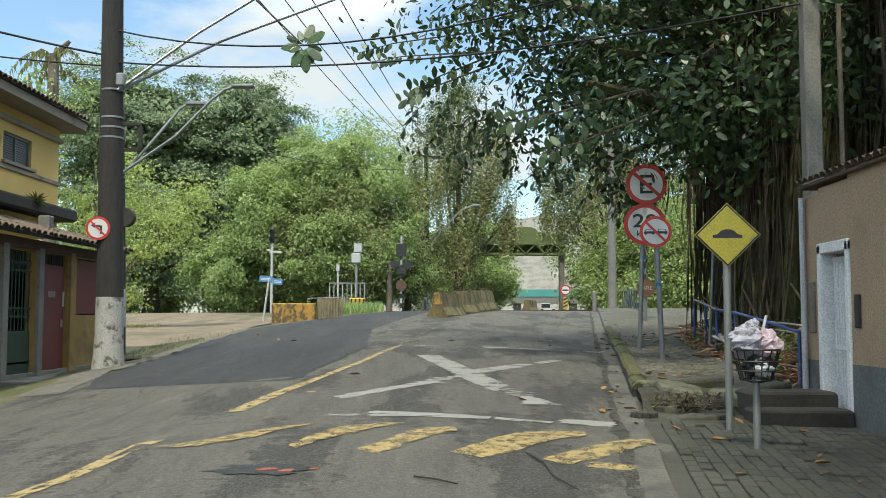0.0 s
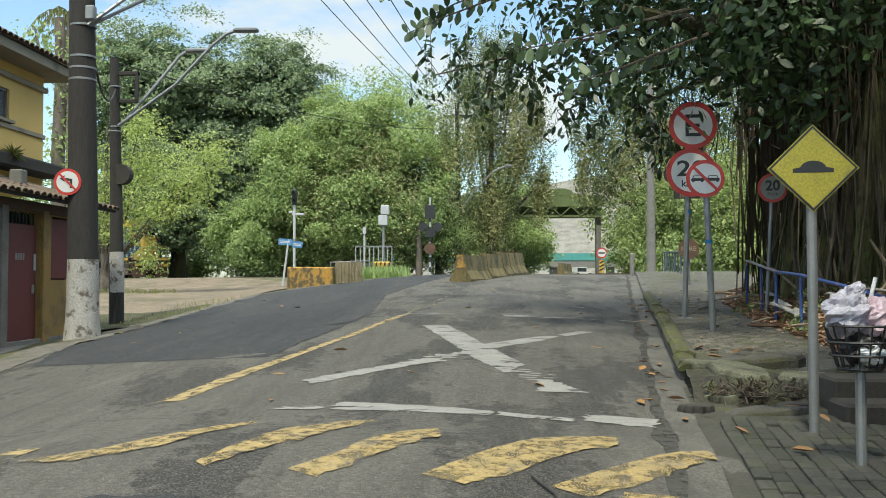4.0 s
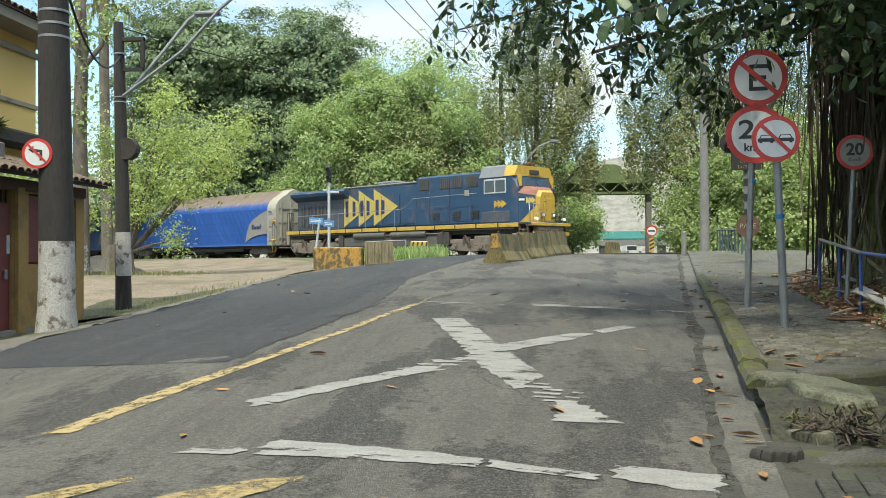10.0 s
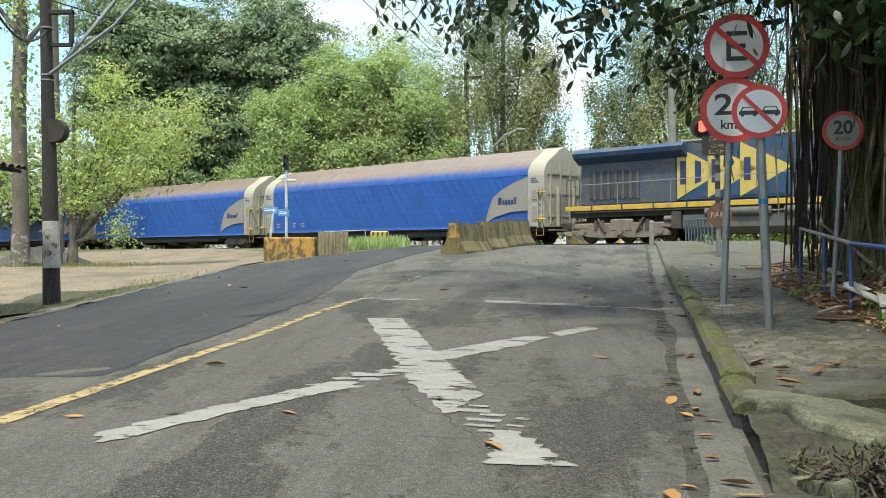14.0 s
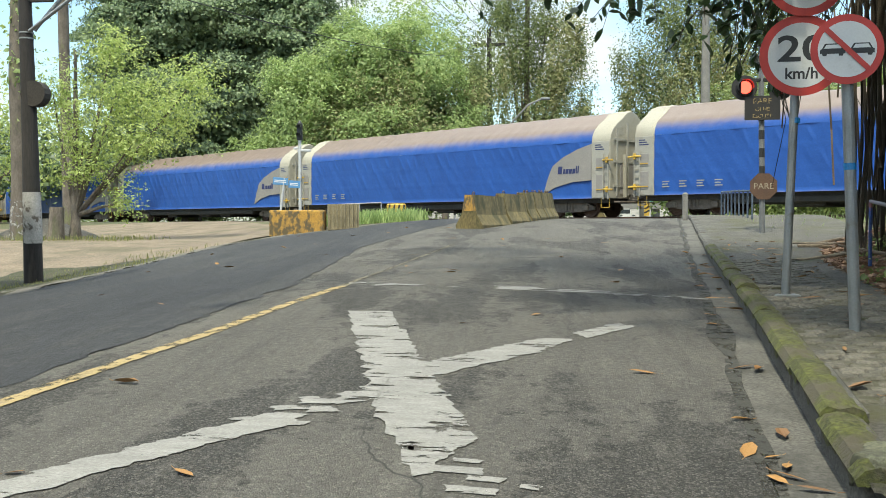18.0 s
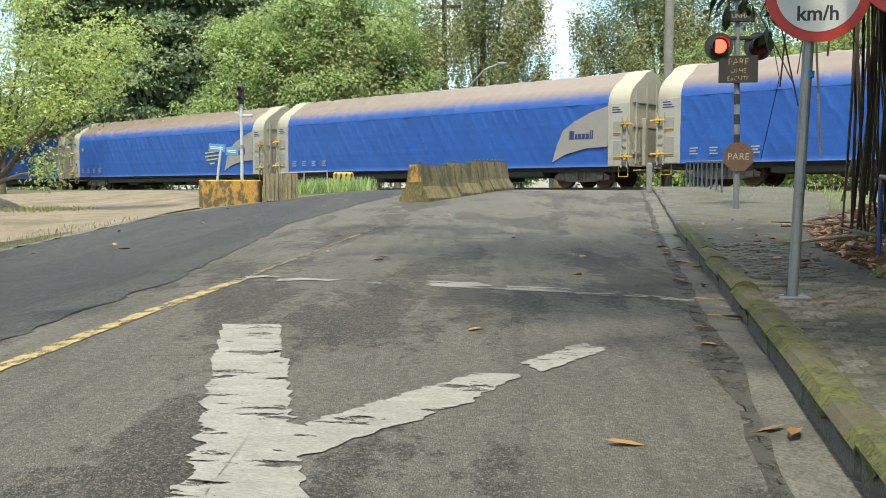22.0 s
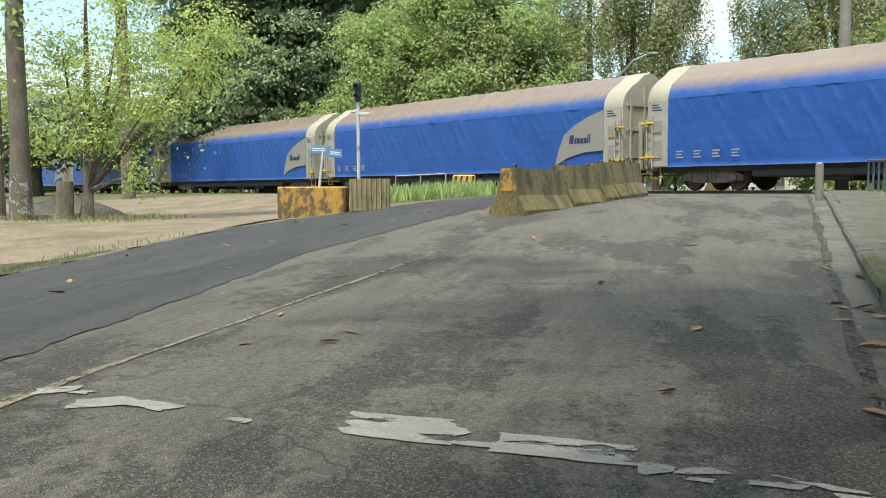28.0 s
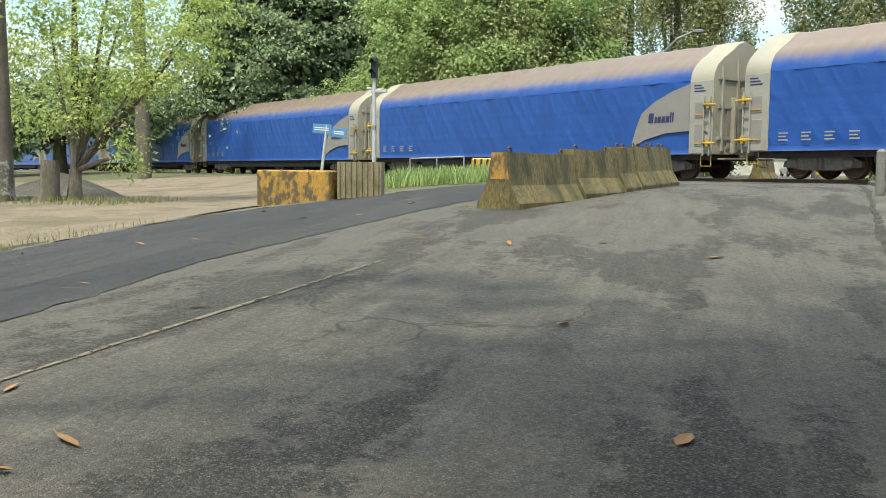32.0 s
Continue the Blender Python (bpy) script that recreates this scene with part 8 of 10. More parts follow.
    # dark wood far left and behind everything
    for i, (x, y, h, m, s) in enumerate(((-62, 92, 6, M_LEAF_MID, 0.5), (-78, 84, 6, M_LEAF_MID, 0.5), (-24, 100, 15, M_LEAF_DARK, 0.6), (-12, 104, 13, M_LEAF_MID, 0.55), (30, 84, 14, M_LEAF_DARK, 0.55), (36, 62, 13, M_LEAF_MID, 0.5), (26, 52, 10, M_LEAF_MID, 0.4), (27, 112, 15, M_LEAF_MID, 0.55), (-52, 66, 6, M_LEAF_MID, 0.35))):
        tree("broadleaf tree in the wood behind the railway", x, y, [(0, 0, h * 0.72, h * 0.42, h * 0.36, h * 0.34), (h * 0.3, 0, h * 0.42, h * 0.36, h * 0.3, h * 0.36), (-h * 0.3, 0, h * 0.4, h * 0.36, h * 0.3, h * 0.36)], 24000, s * 0.72, m, 0.4, seed=40 + i, fill=0.16, core=2.4)
    # thicket at the foot of the wood
    rng = np.random.default_rng(9)
    lobes = []
    for k in range(46):
        s = -30 + k * 3.4
        p = TRACK + ALONG * s + ACROSS * rng.uniform(6.5, 13)
        if p.x > -3 and p.x < 9:
            continue
        lobes.append((p.x, p.y, 1.47 + rng.uniform(0.6, 1.6), rng.uniform(1.6, 2.8), rng.uniform(1.3, 2.2), rng.uniform(1.2, 2.6)))
    solid("thicket", leaves(70000, lobes, 0.21, 77, 0.5, 0.3, 0.18, 4, 2.4), M_LEAF_MID, "dense green undergrowth along the far side of the railway", "bushes", "stuff")
    for name, xr, yr, n, seed, size, mat, lab in (("grass_tufts", (-7.6, -3.4), (45.2, 49.8), 2600, 6, 0.38, M_LEAF_LIGHT, "tall grass growing beside the striped stub"), ("weeds", (-10.6, -7.3), (22.5, 30), 2600, 7, 0.07, M_LEAF_OLIVE, "low weeds on the dirt verge"), ("weeds", (6.2, 10), (27, 40), 700, 8, 0.13, M_LEAF_LIGHT, "weeds and grass beside the crossing"), ("weeds", (-18.5, -12.5), (39.5, 43.6), 1100, 18, 0.15, M_LEAF_OLIVE, "weeds round the stump"), ("weeds", (-9.5, -6.9), (26.5, 33), 500, 19, 0.10, M_LEAF_OLIVE, "thin weeds along the edge of the dirt lot")):
        rg = random.Random(seed)
        g = Geo()
        for _ in range(n):
            x, y = rg.uniform(*xr), rg.uniform(*yr)
            z = ground(x, y) - 0.02
            h, a = size * rg.uniform(0.5, 1.6), rg.uniform(0, 6.28)
            lx, ly = rg.uniform(-0.4, 0.4) * h, rg.uniform(-0.4, 0.4) * h
            w = 0.06 * h
            g.add([(x - w * math.cos(a), y - w * math.sin(a), z), (x + w * math.cos(a), y + w * math.sin(a), z), (x + lx * 0.5 + w * 0.7 * math.cos(a), y + ly * 0.5 + w * 0.7 * math.sin(a), z + h * 0.6), (x + lx, y + ly, z + h)], [(0, 1, 2, 3)])
        solid(name, g, mat, lab, "grass", "stuff")


def build_bare_trunks():
    th = thing("palm", "broken old palm with ragged hanging fronds", "palm", pose(-26.8, 63.5, 1.2))
    part("trunk", Geo().tube([(0.3, 0, -0.3), (0.1, 0, 8), (0, 0, 15.6), (0.15, 0, 17.6)], [0.40, 0.33, 0.32, 0.36], 10).tube([(0.1, 0, 17.2), (0.6, 0, 18.0), (1.1, 0, 18.5)], [0.30, 0.22, 0.12], 8), M_PALE_BARK, th, smooth=True)
    rng = random.Random(41)
    for k in range(15):
        a, l = rng.uniform(0, 6.28), rng.uniform(1.6, 3.0)
        start = Vector((0, 0, rng.uniform(15.8, 17.6)))
        pts = [start + Vector((math.cos(a) * l * f, math.sin(a) * l * f * 0.7, l * (0.35 * math.sin(f * 2.2) - 0.55 * f * f))) for f in (0, 0.25, 0.5, 0.75, 1)]
        g = Geo().tube(pts, [0.05, 0.04, 0.03, 0.02, 0.012], 5)
        for p0, p1 in zip(pts, pts[1:]):
            for _ in range(9):
                p = p0.lerp(p1, rng.random())
                q = p + Vector((rng.uniform(-0.2, 0.2), rng.uniform(-0.2, 0.2), -rng.uniform(0.25, 0.7)))
                g.add([p, p + Vector((0.05, 0.02, -0.1)), q, p + Vector((-0.05, -0.02, -0.1))], [(0, 1, 2, 3)])
        part("frond", g, M_LEAF_OLIVE, th)
    th = thing("bare_tree", "bare pinkish tree snag standing before the vines", "tree", pose(-4.47, 69.3, 1.3))
    part("trunk", Geo().tube([(0, 0, 0), (0.02, 0, 2), (-0.04, 0, 4.1)], [0.24, 0.19, 0.17], 10), M_PALE_BARK, th, smooth=True)


def build_fig():
    th = thing("fig_tree", "huge dark fig tree with a buttressed trunk and aerial roots", "tree", pose(8.2, 19.0, 0.7))
    g = Geo()
    rng = random.Random(4)
    # buttressed bole from several fused stems
    for dx, dy, r in ((0, 0, 1.3), (-1.5, -0.6, 0.6), (-1.1, 0.9, 0.55), (1.2, -1.0, 0.8), (-0.3, -1.3, 0.6), (1.5, 1.0, 0.8), (-2.0, 0.4, 0.3), (0.3, -2.4, 0.45), (2.6, -2.0, 0.6)):
        rows = []
        for k in range(9):
            z = -0.5 + k * 1.25
            rr = r * (1.35 - 0.4 * min(1, k / 2) + 0.06 * math.sin(k * 2 + dx))
            rows.append([(dx * (1 - 0.03 * k) + rr * (1 + 0.14 * math.sin(5 * a + dx * 9) + 0.07 * math.sin(11 * a + dy * 5)) * math.cos(a), dy * (1 - 0.03 * k) + rr * (1 + 0.14 * math.sin(5 * a + dx * 9)) * math.sin(a), z) for a in [2 * math.pi * q / 26 for q in range(26)]])
        g.sweep(rows)
    for a in range(11):
        an = a * 0.571 + 0.2
        g.tube([(1.2 * math.cos(an), 1.2 * math.sin(an), 0.7), (2.2 * math.cos(an + 0.1), 2.2 * math.sin(an + 0.1), 0.2), (3.4 * math.cos(an + 0.25), 3.4 * math.sin(an + 0.25), -0.3)], [0.32, 0.18, 0.07], 8)
    limbs = [(-5.8, 0.7, 6.2), (-3.6, -1.5, 6.2), (-7.6, -1.0, 7.6), (-5.6, -1.4, 4.8), (-6.6, 0.4, 7.0), (-2.5, -3.5, 7.2), (-4.5, -1.0, 7.0), (-4.0, 2.5, 7.5), (-1.0, -7.0, 7.5), (-6.5, -3.8, 6.6), (0.5, -10.0, 7.8), (3, 4, 9), (4, -5, 9), (-3.0, -8.0, 6.8)]
    for lx, ly, lz in limbs:
        g.tube([(0, 0, 4.2), (lx * 0.4, ly * 0.4, 6.2), (lx * 0.75, ly * 0.75, lz * 0.95), (lx, ly, lz)], [0.5, 0.32, 0.18, 0.06], 8)
    part("trunk", g, M_BARK_DARK, th, smooth=True)
    for k in range(34):
        an = radians(135 + 175 * k / 33 + rng.uniform(-3, 3))
        rr, r = rng.uniform(1.9, 2.9), rng.choice((0.06, 0.08, 0.11, 0.15, 0.24))
        x, y = rr * math.cos(an), rr * math.sin(an)
        rows = []
        wob = rng.uniform(0, 9)
        for j in range(12):
            z = -0.4 + j * 0.72
            q = r * (1.7 - 0.7 * min(1, j / 3)) * (1 + 0.15 * math.sin(j * 1.7 + wob))
            cx, cy = x * (1 - 0.035 * j) + 0.10 * math.sin(j * 0.9 + wob), y * (1 - 0.035 * j) + 0.10 * math.cos(j * 0.8 + wob)
            rows.append([(cx + q * (1 + 0.2 * math.sin(3 * a + wob)) * math.cos(a), cy + q * (1 + 0.2 * math.sin(3 * a + wob)) * math.sin(a), z) for a in [2 * math.pi * c / 10 for c in range(10)]])
        part("stem", Geo().sweep(rows), M_FIG_MOSS if r > 0.07 else M_BARK_DARK, th, "mossy fused root stem" if r > 0.07 else "", smooth=True)
    fibre = Geo()
    for k in range(150):
        an, rr = radians(rng.uniform(120, 320)), rng.uniform(1.75, 2.75)
        r, wob, tw = rng.choice((0.010, 0.014, 0.02, 0.03, 0.05)), rng.uniform(0, 9), rng.uniform(-0.35, 0.35)
        z1 = rng.uniform(3.0, 7.5)
        pts = []
        for j in range(9):
            f = j / 8
            q = rr * (1.12 - 0.22 * f) + 0.07 * math.sin(j * 1.3 + wob)
            pts.append((q * math.cos(an + tw * f), q * math.sin(an + tw * f), 0.0 + z1 * f))
        fibre.tube(pts, [r * 1.5] + [r] * 7 + [r * 0.5], 5, False)
        if k % 50 == 49:
            part("root_fibre", fibre, M_FIG_MOSS if k < 120 else M_ROOT, th, "tangled roots clinging to the bole", kind="stuff")
            fibre = Geo()
    part("aerial_root", vines(420, -2.7, -0.8, 0.2, 3.4, 7.0, 7.6, 6, 0.018, 0.07), M_ROOT, th, "curtain of hanging aerial roots", kind="stuff")
    part("aerial_root", vines(110, -3.3, -1.6, -2.6, 0.6, 7.0, 7.0, 27, 0.009, 0.07), M_ROOT, th, "fine hanging aerial roots", kind="stuff")
    part("aerial_root", vines(44, -1.8, 2.0, -4.0, 0.2, 7.0, 6.6, 7, 0.012, 0.08), M_ROOT, th, "hanging aerial roots", kind="stuff")
    part("aerial_root", vines(46, -4.6, -2.8, 0.2, 2.6, 6.0, 4.4, 28, 0.007, 0.13), M_ROOT, th, "stray hanging root strands", kind="stuff")
    part("aerial_root", vines(260, -2.0, 4.5, 2.5, 6.5, 7.0, 6.8, 8, 0.02, 0.08), M_ROOT, th, "hanging aerial roots", kind="stuff")
    lobes = [(-5.91, 0.71, 5.0, 2.23, 1.88, 1.0), (-3.61, -1.45, 4.53, 1.88, 2.0, 1.41), (-7.93, -0.77, 6.15, 1.76, 1.53, 0.65), (-5.6, -1.4, 3.9, 1.8, 1.6, 0.9), (-4.1, -3.0, 4.1, 1.9, 2.0, 1.4), (-1.72, 0.44, 4.67, 1.76, 1.65, 1.53), (-5.23, -3.07, 6.42, 2.59, 2.12, 1.06), (-2.2, -4.0, 6.6, 2.6, 2.6, 1.7), (-2.5, -12.5, 7.6, 2.6, 2.4, 0.9), (-4.4, -1.5, 6.4, 2.2, 2.2, 1.3), (-4.2, 2.2, 6.6, 2.2, 2.4, 1.5), (-1.2, -7.0, 6.6, 2.8, 2.6, 1.7), (-6.2, -3.6, 6.5, 1.7, 1.8, 0.9), (0.5, -10, 7.0, 3.2, 3.0, 1.8), (-3.2, -8.2, 6.3, 2.0, 2.0, 1.1), (1.5, -3, 7.0, 4, 4, 2.5), (1, 4, 7.5, 5, 4, 3), (-1.0, 0, 8.5, 5, 5, 2.5)]
    part("crown", leaves(9800, lobes[:-3], 0.17, 91, 0.3, 0.5, 0.4, 6), M_LEAF_FICUS, th, "dark glossy leaves", kind="stuff")
    low = [(-6.85, -0.4, 6.48, 1.75, 1.5, 1.0), (-5.5, 0.2, 5.57, 1.62, 1.5, 1.12), (-3.7, -0.4, 4.98, 1.75, 1.62, 1.5), (-4.6, 1.7, 6.17, 2.0, 1.75, 1.38), (-2.2, -0.7, 4.67, 1.5, 1.5, 1.5), (-6.4, -1.6, 7.23, 2.0, 1.5, 0.75), (-4.0, -2.5, 6.62, 2.0, 1.75, 1.25)]
    part("low_bough", leaves(7600, low, 0.18, 95, 0.3, 0.35, 0.5, 6), M_LEAF_FICUS, th, "drooping leafy bough", kind="stuff")
    # boughs and limbs added above the view, to shade road and pavement
    over = [(-5.4, -6.4, 7.1, 1.2, 1.1, 0.5), (-6.9, -5.0, 7.4, 0.9, 0.9, 0.4)]
    over += [(-4.4, -14.4, 7.4, 2.3, 2.2, 0.6), (-4.5, -11.2, 7.3, 1.8, 1.7, 0.6), (-3.0, -13.0, 7.7, 2.0, 2.0, 0.6), (-3.6, -10.0, 7.6, 2.0, 1.8, 0.7), (-2.2, -15.5, 7.9, 2.4, 2.2, 0.7), (-4.8, -16.6, 7.6, 2.0, 2.0, 0.6)]
    for lx, ly, lz, *_ in over:
        stems_up = Geo().tube([(-0.5, -0.5, 5.2), (lx * 0.5, ly * 0.5, 6.6), (lx, ly, lz - 0.2)], [0.2, 0.1, 0.03], 7)
        part("limb", stems_up, M_BARK_DARK, th, smooth=True)
    part("overhead_bough", leaves(9800, over, 0.22, 98, 0.3, 0.3, 0.4, 6), M_LEAF_FICUS, th, "unseen leafy bough added overhead to shade the road and pavement", kind="stuff")
    face = [(-2.6, -3.6, 4.6, 1.5, 1.2, 1.2), (-0.6, -4.2, 4.4, 1.8, 1.2, 1.3), (1.4, -4.4, 4.8, 1.8, 1.3, 1.5), (-3.4, -2.4, 3.6, 1.0, 0.9, 0.9), (0.2, -4.4, 3.3, 1.4, 0.9, 0.8)]
    part("low_bough", leaves(4200, face, 0.19, 97, 0.3, 0.5, 0.4, 6), M_LEAF_FICUS, th, "leafy bough before the trunk", kind="stuff")
    # leafy sprays hanging over the road
    sprays, stems = Geo(), Geo()
    for base in ([(0, 0, 5.2), (-3.0, 0.8, 5.4), (-6.0, 1.9, 5.1), (-8.9, 3.0, 4.7)], [(-1, 0, 5.0), (-3.5, 1.6, 4.8), (-6.4, 3.2, 4.3)], [(-1.0, -0.5, 4.4), (-3.2, 0.3, 4.3), (-5.2, 0.6, 3.6)]):
        stems.tube(base, [0.09, 0.05, 0.03, 0.015][:len(base)], 6)
    for k in range(82):
        x = -9.1 + 5.4 * rng.random() ** 0.8
        y = 0.6 + rng.uniform(-0.9, 1.1) - (x + 4.0) * 0.40
        low_z = float(np.interp(x, [-9.2, -7.7, -6.4, -5.0, -3.8], [3.95, 3.7, 3.3, 2.6, 2.3]))
        top_z = low_z + rng.uniform(0.7, 1.8)
        l = (top_z - low_z) * rng.uniform(0.55, 1.0)
        dx, dy = rng.uniform(-0.6, 0.3), rng.uniform(-0.5, 0.5)
        pts = [Vector((x + dx * q * q, y + dy * q * q, top_z + 0.12 * math.sin(q * 3) - l * q ** 1.4)) for q in (0, 0.25, 0.5, 0.75, 1.0)]
        stems.tube(pts, [0.011, 0.010, 0.008, 0.006, 0.004], 4, False)
        for j in range(13):
            q = 0.12 + 0.88 * j / 12 + rng.uniform(-0.03, 0.03)
            i = min(3, int(q * 4))
            p = pts[i].lerp(pts[i + 1], min(1.0, q * 4 - i))
            d = Vector((rng.uniform(-1, 1), rng.uniform(-1, 1), rng.uniform(-1.3, 0.1))).normalized()
            side = d.cross(Vector((rng.uniform(-0.5, 0.5), rng.uniform(-0.5, 0.5), 1))).normalized()
            up = side.cross(d)
            s = rng.uniform(0.14, 0.24)
            sprays.add([p, p + d * s * 0.35 + side * s * 0.22 + up * 0.01, p + d * s * 0.75 + side * s * 0.2, p + d * s - up * s * 0.1, p + d * s * 0.75 - side * s * 0.2, p + d * s * 0.35 - side * s * 0.22 + up * 0.01], [(0, 1, 2, 3, 4, 5)])
    part("branch", stems, M_BARK_DARK, th, "thin hanging branches")
    part("hanging_spray", sprays, M_LEAF_FICUS, th, "drooping sprays of large dark leaves", kind="stuff")
    # one rosette of large leaves and three sprays standing clear of the crown
    def blade(g, p, d, s):
        side = d.cross(Vector((0.1, -1, 0.15))).normalized()
        if abs(d.y) > 0.8:
            side = d.cross(Vector((0, 0, 1))).normalized()
        up = side.cross(d)
        g.add([p, p + d * s * 0.25 + side * s * 0.17 + up * 0.01, p + d * s * 0.6 + side * s * 0.24, p + d * s * 0.88 + side * s * 0.13, p + d * s - up * s * 0.05, p + d * s * 0.88 - side * s * 0.13, p + d * s * 0.6 - side * s * 0.24, p + d * s * 0.25 - side * s * 0.17 + up * 0.01], [(0, 1, 2, 3, 4, 5, 6, 7)])
    centre = Vector((-10.32, -4.49, 4.62))
    part("twig", Geo().tube([(-7.5, -2.0, 7.6), (-11.0, -4.0, 7.7), (-11.7, -4.9, 6.3), (-11.0, -4.7, 5.25), centre], [0.05, 0.035, 0.022, 0.016, 0.010], 6), M_BARK_DARK, th)
    g = Geo()
    for a, s in ((-172, 0.30), (-150, 0.20), (-115, 0.34), (-84, 0.38), (-40, 0.34), (-10, 0.24), (35, 0.34), (72, 0.36), (110, 0.22), (150, 0.26), (-62, 0.26)):
        d = Vector((math.cos(radians(a)), rng.uniform(-0.35, 0.35), math.sin(radians(a)))).normalized()
        blade(g, centre + d * 0.05, d, s)
    part("twig_leaf", g, M_LEAF_FICUS, th, "rosette of large leaves", kind="stuff")
    for tip, mid, root in (((-10.15, 2.1, 6.35), (-9.4, 2.3, 6.62), (-7.6, 2.4, 6.9)), ((-9.9, 2.3, 6.2), (-9.2, 2.4, 6.35), (-7.4, 2.2, 6.4)), ((-9.05, -0.7, 4.62), (-8.5, -0.4, 4.95), (-7.2, 0.2, 5.6)), ((-8.9, -0.2, 4.95), (-8.3, 0.0, 5.3), (-7.0, 0.3, 5.9)), ((-6.77, -4.5, 2.95), (-6.1, -4.2, 3.2), (-4.8, -3.6, 3.8)), ((-7.3, -4.1, 3.5), (-6.5, -3.9, 3.7), (-5.0, -3.4, 4.2))):
        tip, bend, root = Vector(tip), Vector(mid), Vector(root)
        part("twig", Geo().tube([root, bend, tip], [0.025, 0.014, 0.006], 5), M_BARK_DARK, th)
        g = Geo()
        for k in range(20):
            f = k / 19
            p = tip.lerp(bend, f / 0.6) if f < 0.6 else bend.lerp(root, (f - 0.6) / 0.6)
            d = (tip - bend).normalized() * 0.45 + Vector((rng.uniform(-0.4, 0.4), rng.uniform(-0.5, 0.5), (-1.0 if k % 3 else 0.8) + rng.uniform(-0.3, 0.3)))
            blade(g, p, d.normalized(), rng.uniform(0.17, 0.27))
        part("twig_leaf", g, M_LEAF_FICUS, th, "spray of drooping leaves", kind="stuff")
    th = thing("fig_tree", "dark multi-stemmed fig with roots behind the wall", "tree", pose(9.5, 13.5, 0.5))
    g = Geo()
    for dx, dy, r in ((0, 0, 0.9), (-1.6, 0.8, 0.4), (1.2, 0.6, 0.6), (-0.6, -1.0, 0.4)):
        g.tube([(dx, dy, -0.5), (dx * 0.95, dy, 2), (dx * 0.8, dy, 8)], [r * 1.3, r, r * 0.8], 14)
    part("trunk", g, M_BARK_DARK, th, smooth=True)
    part("aerial_root", vines(240, -3.2, 2, -1.8, 2, 7.5, 7.3, 16, 0.018, 0.07), M_ROOT, th, "curtain of hanging aerial roots", kind="stuff")
    part("crown", leaves(700, [(1, 1, 8, 4, 4, 2.5)], 0.25, 92, 0.3, 0.5, 0.35, 6), M_LEAF_FICUS, th, kind="stuff")


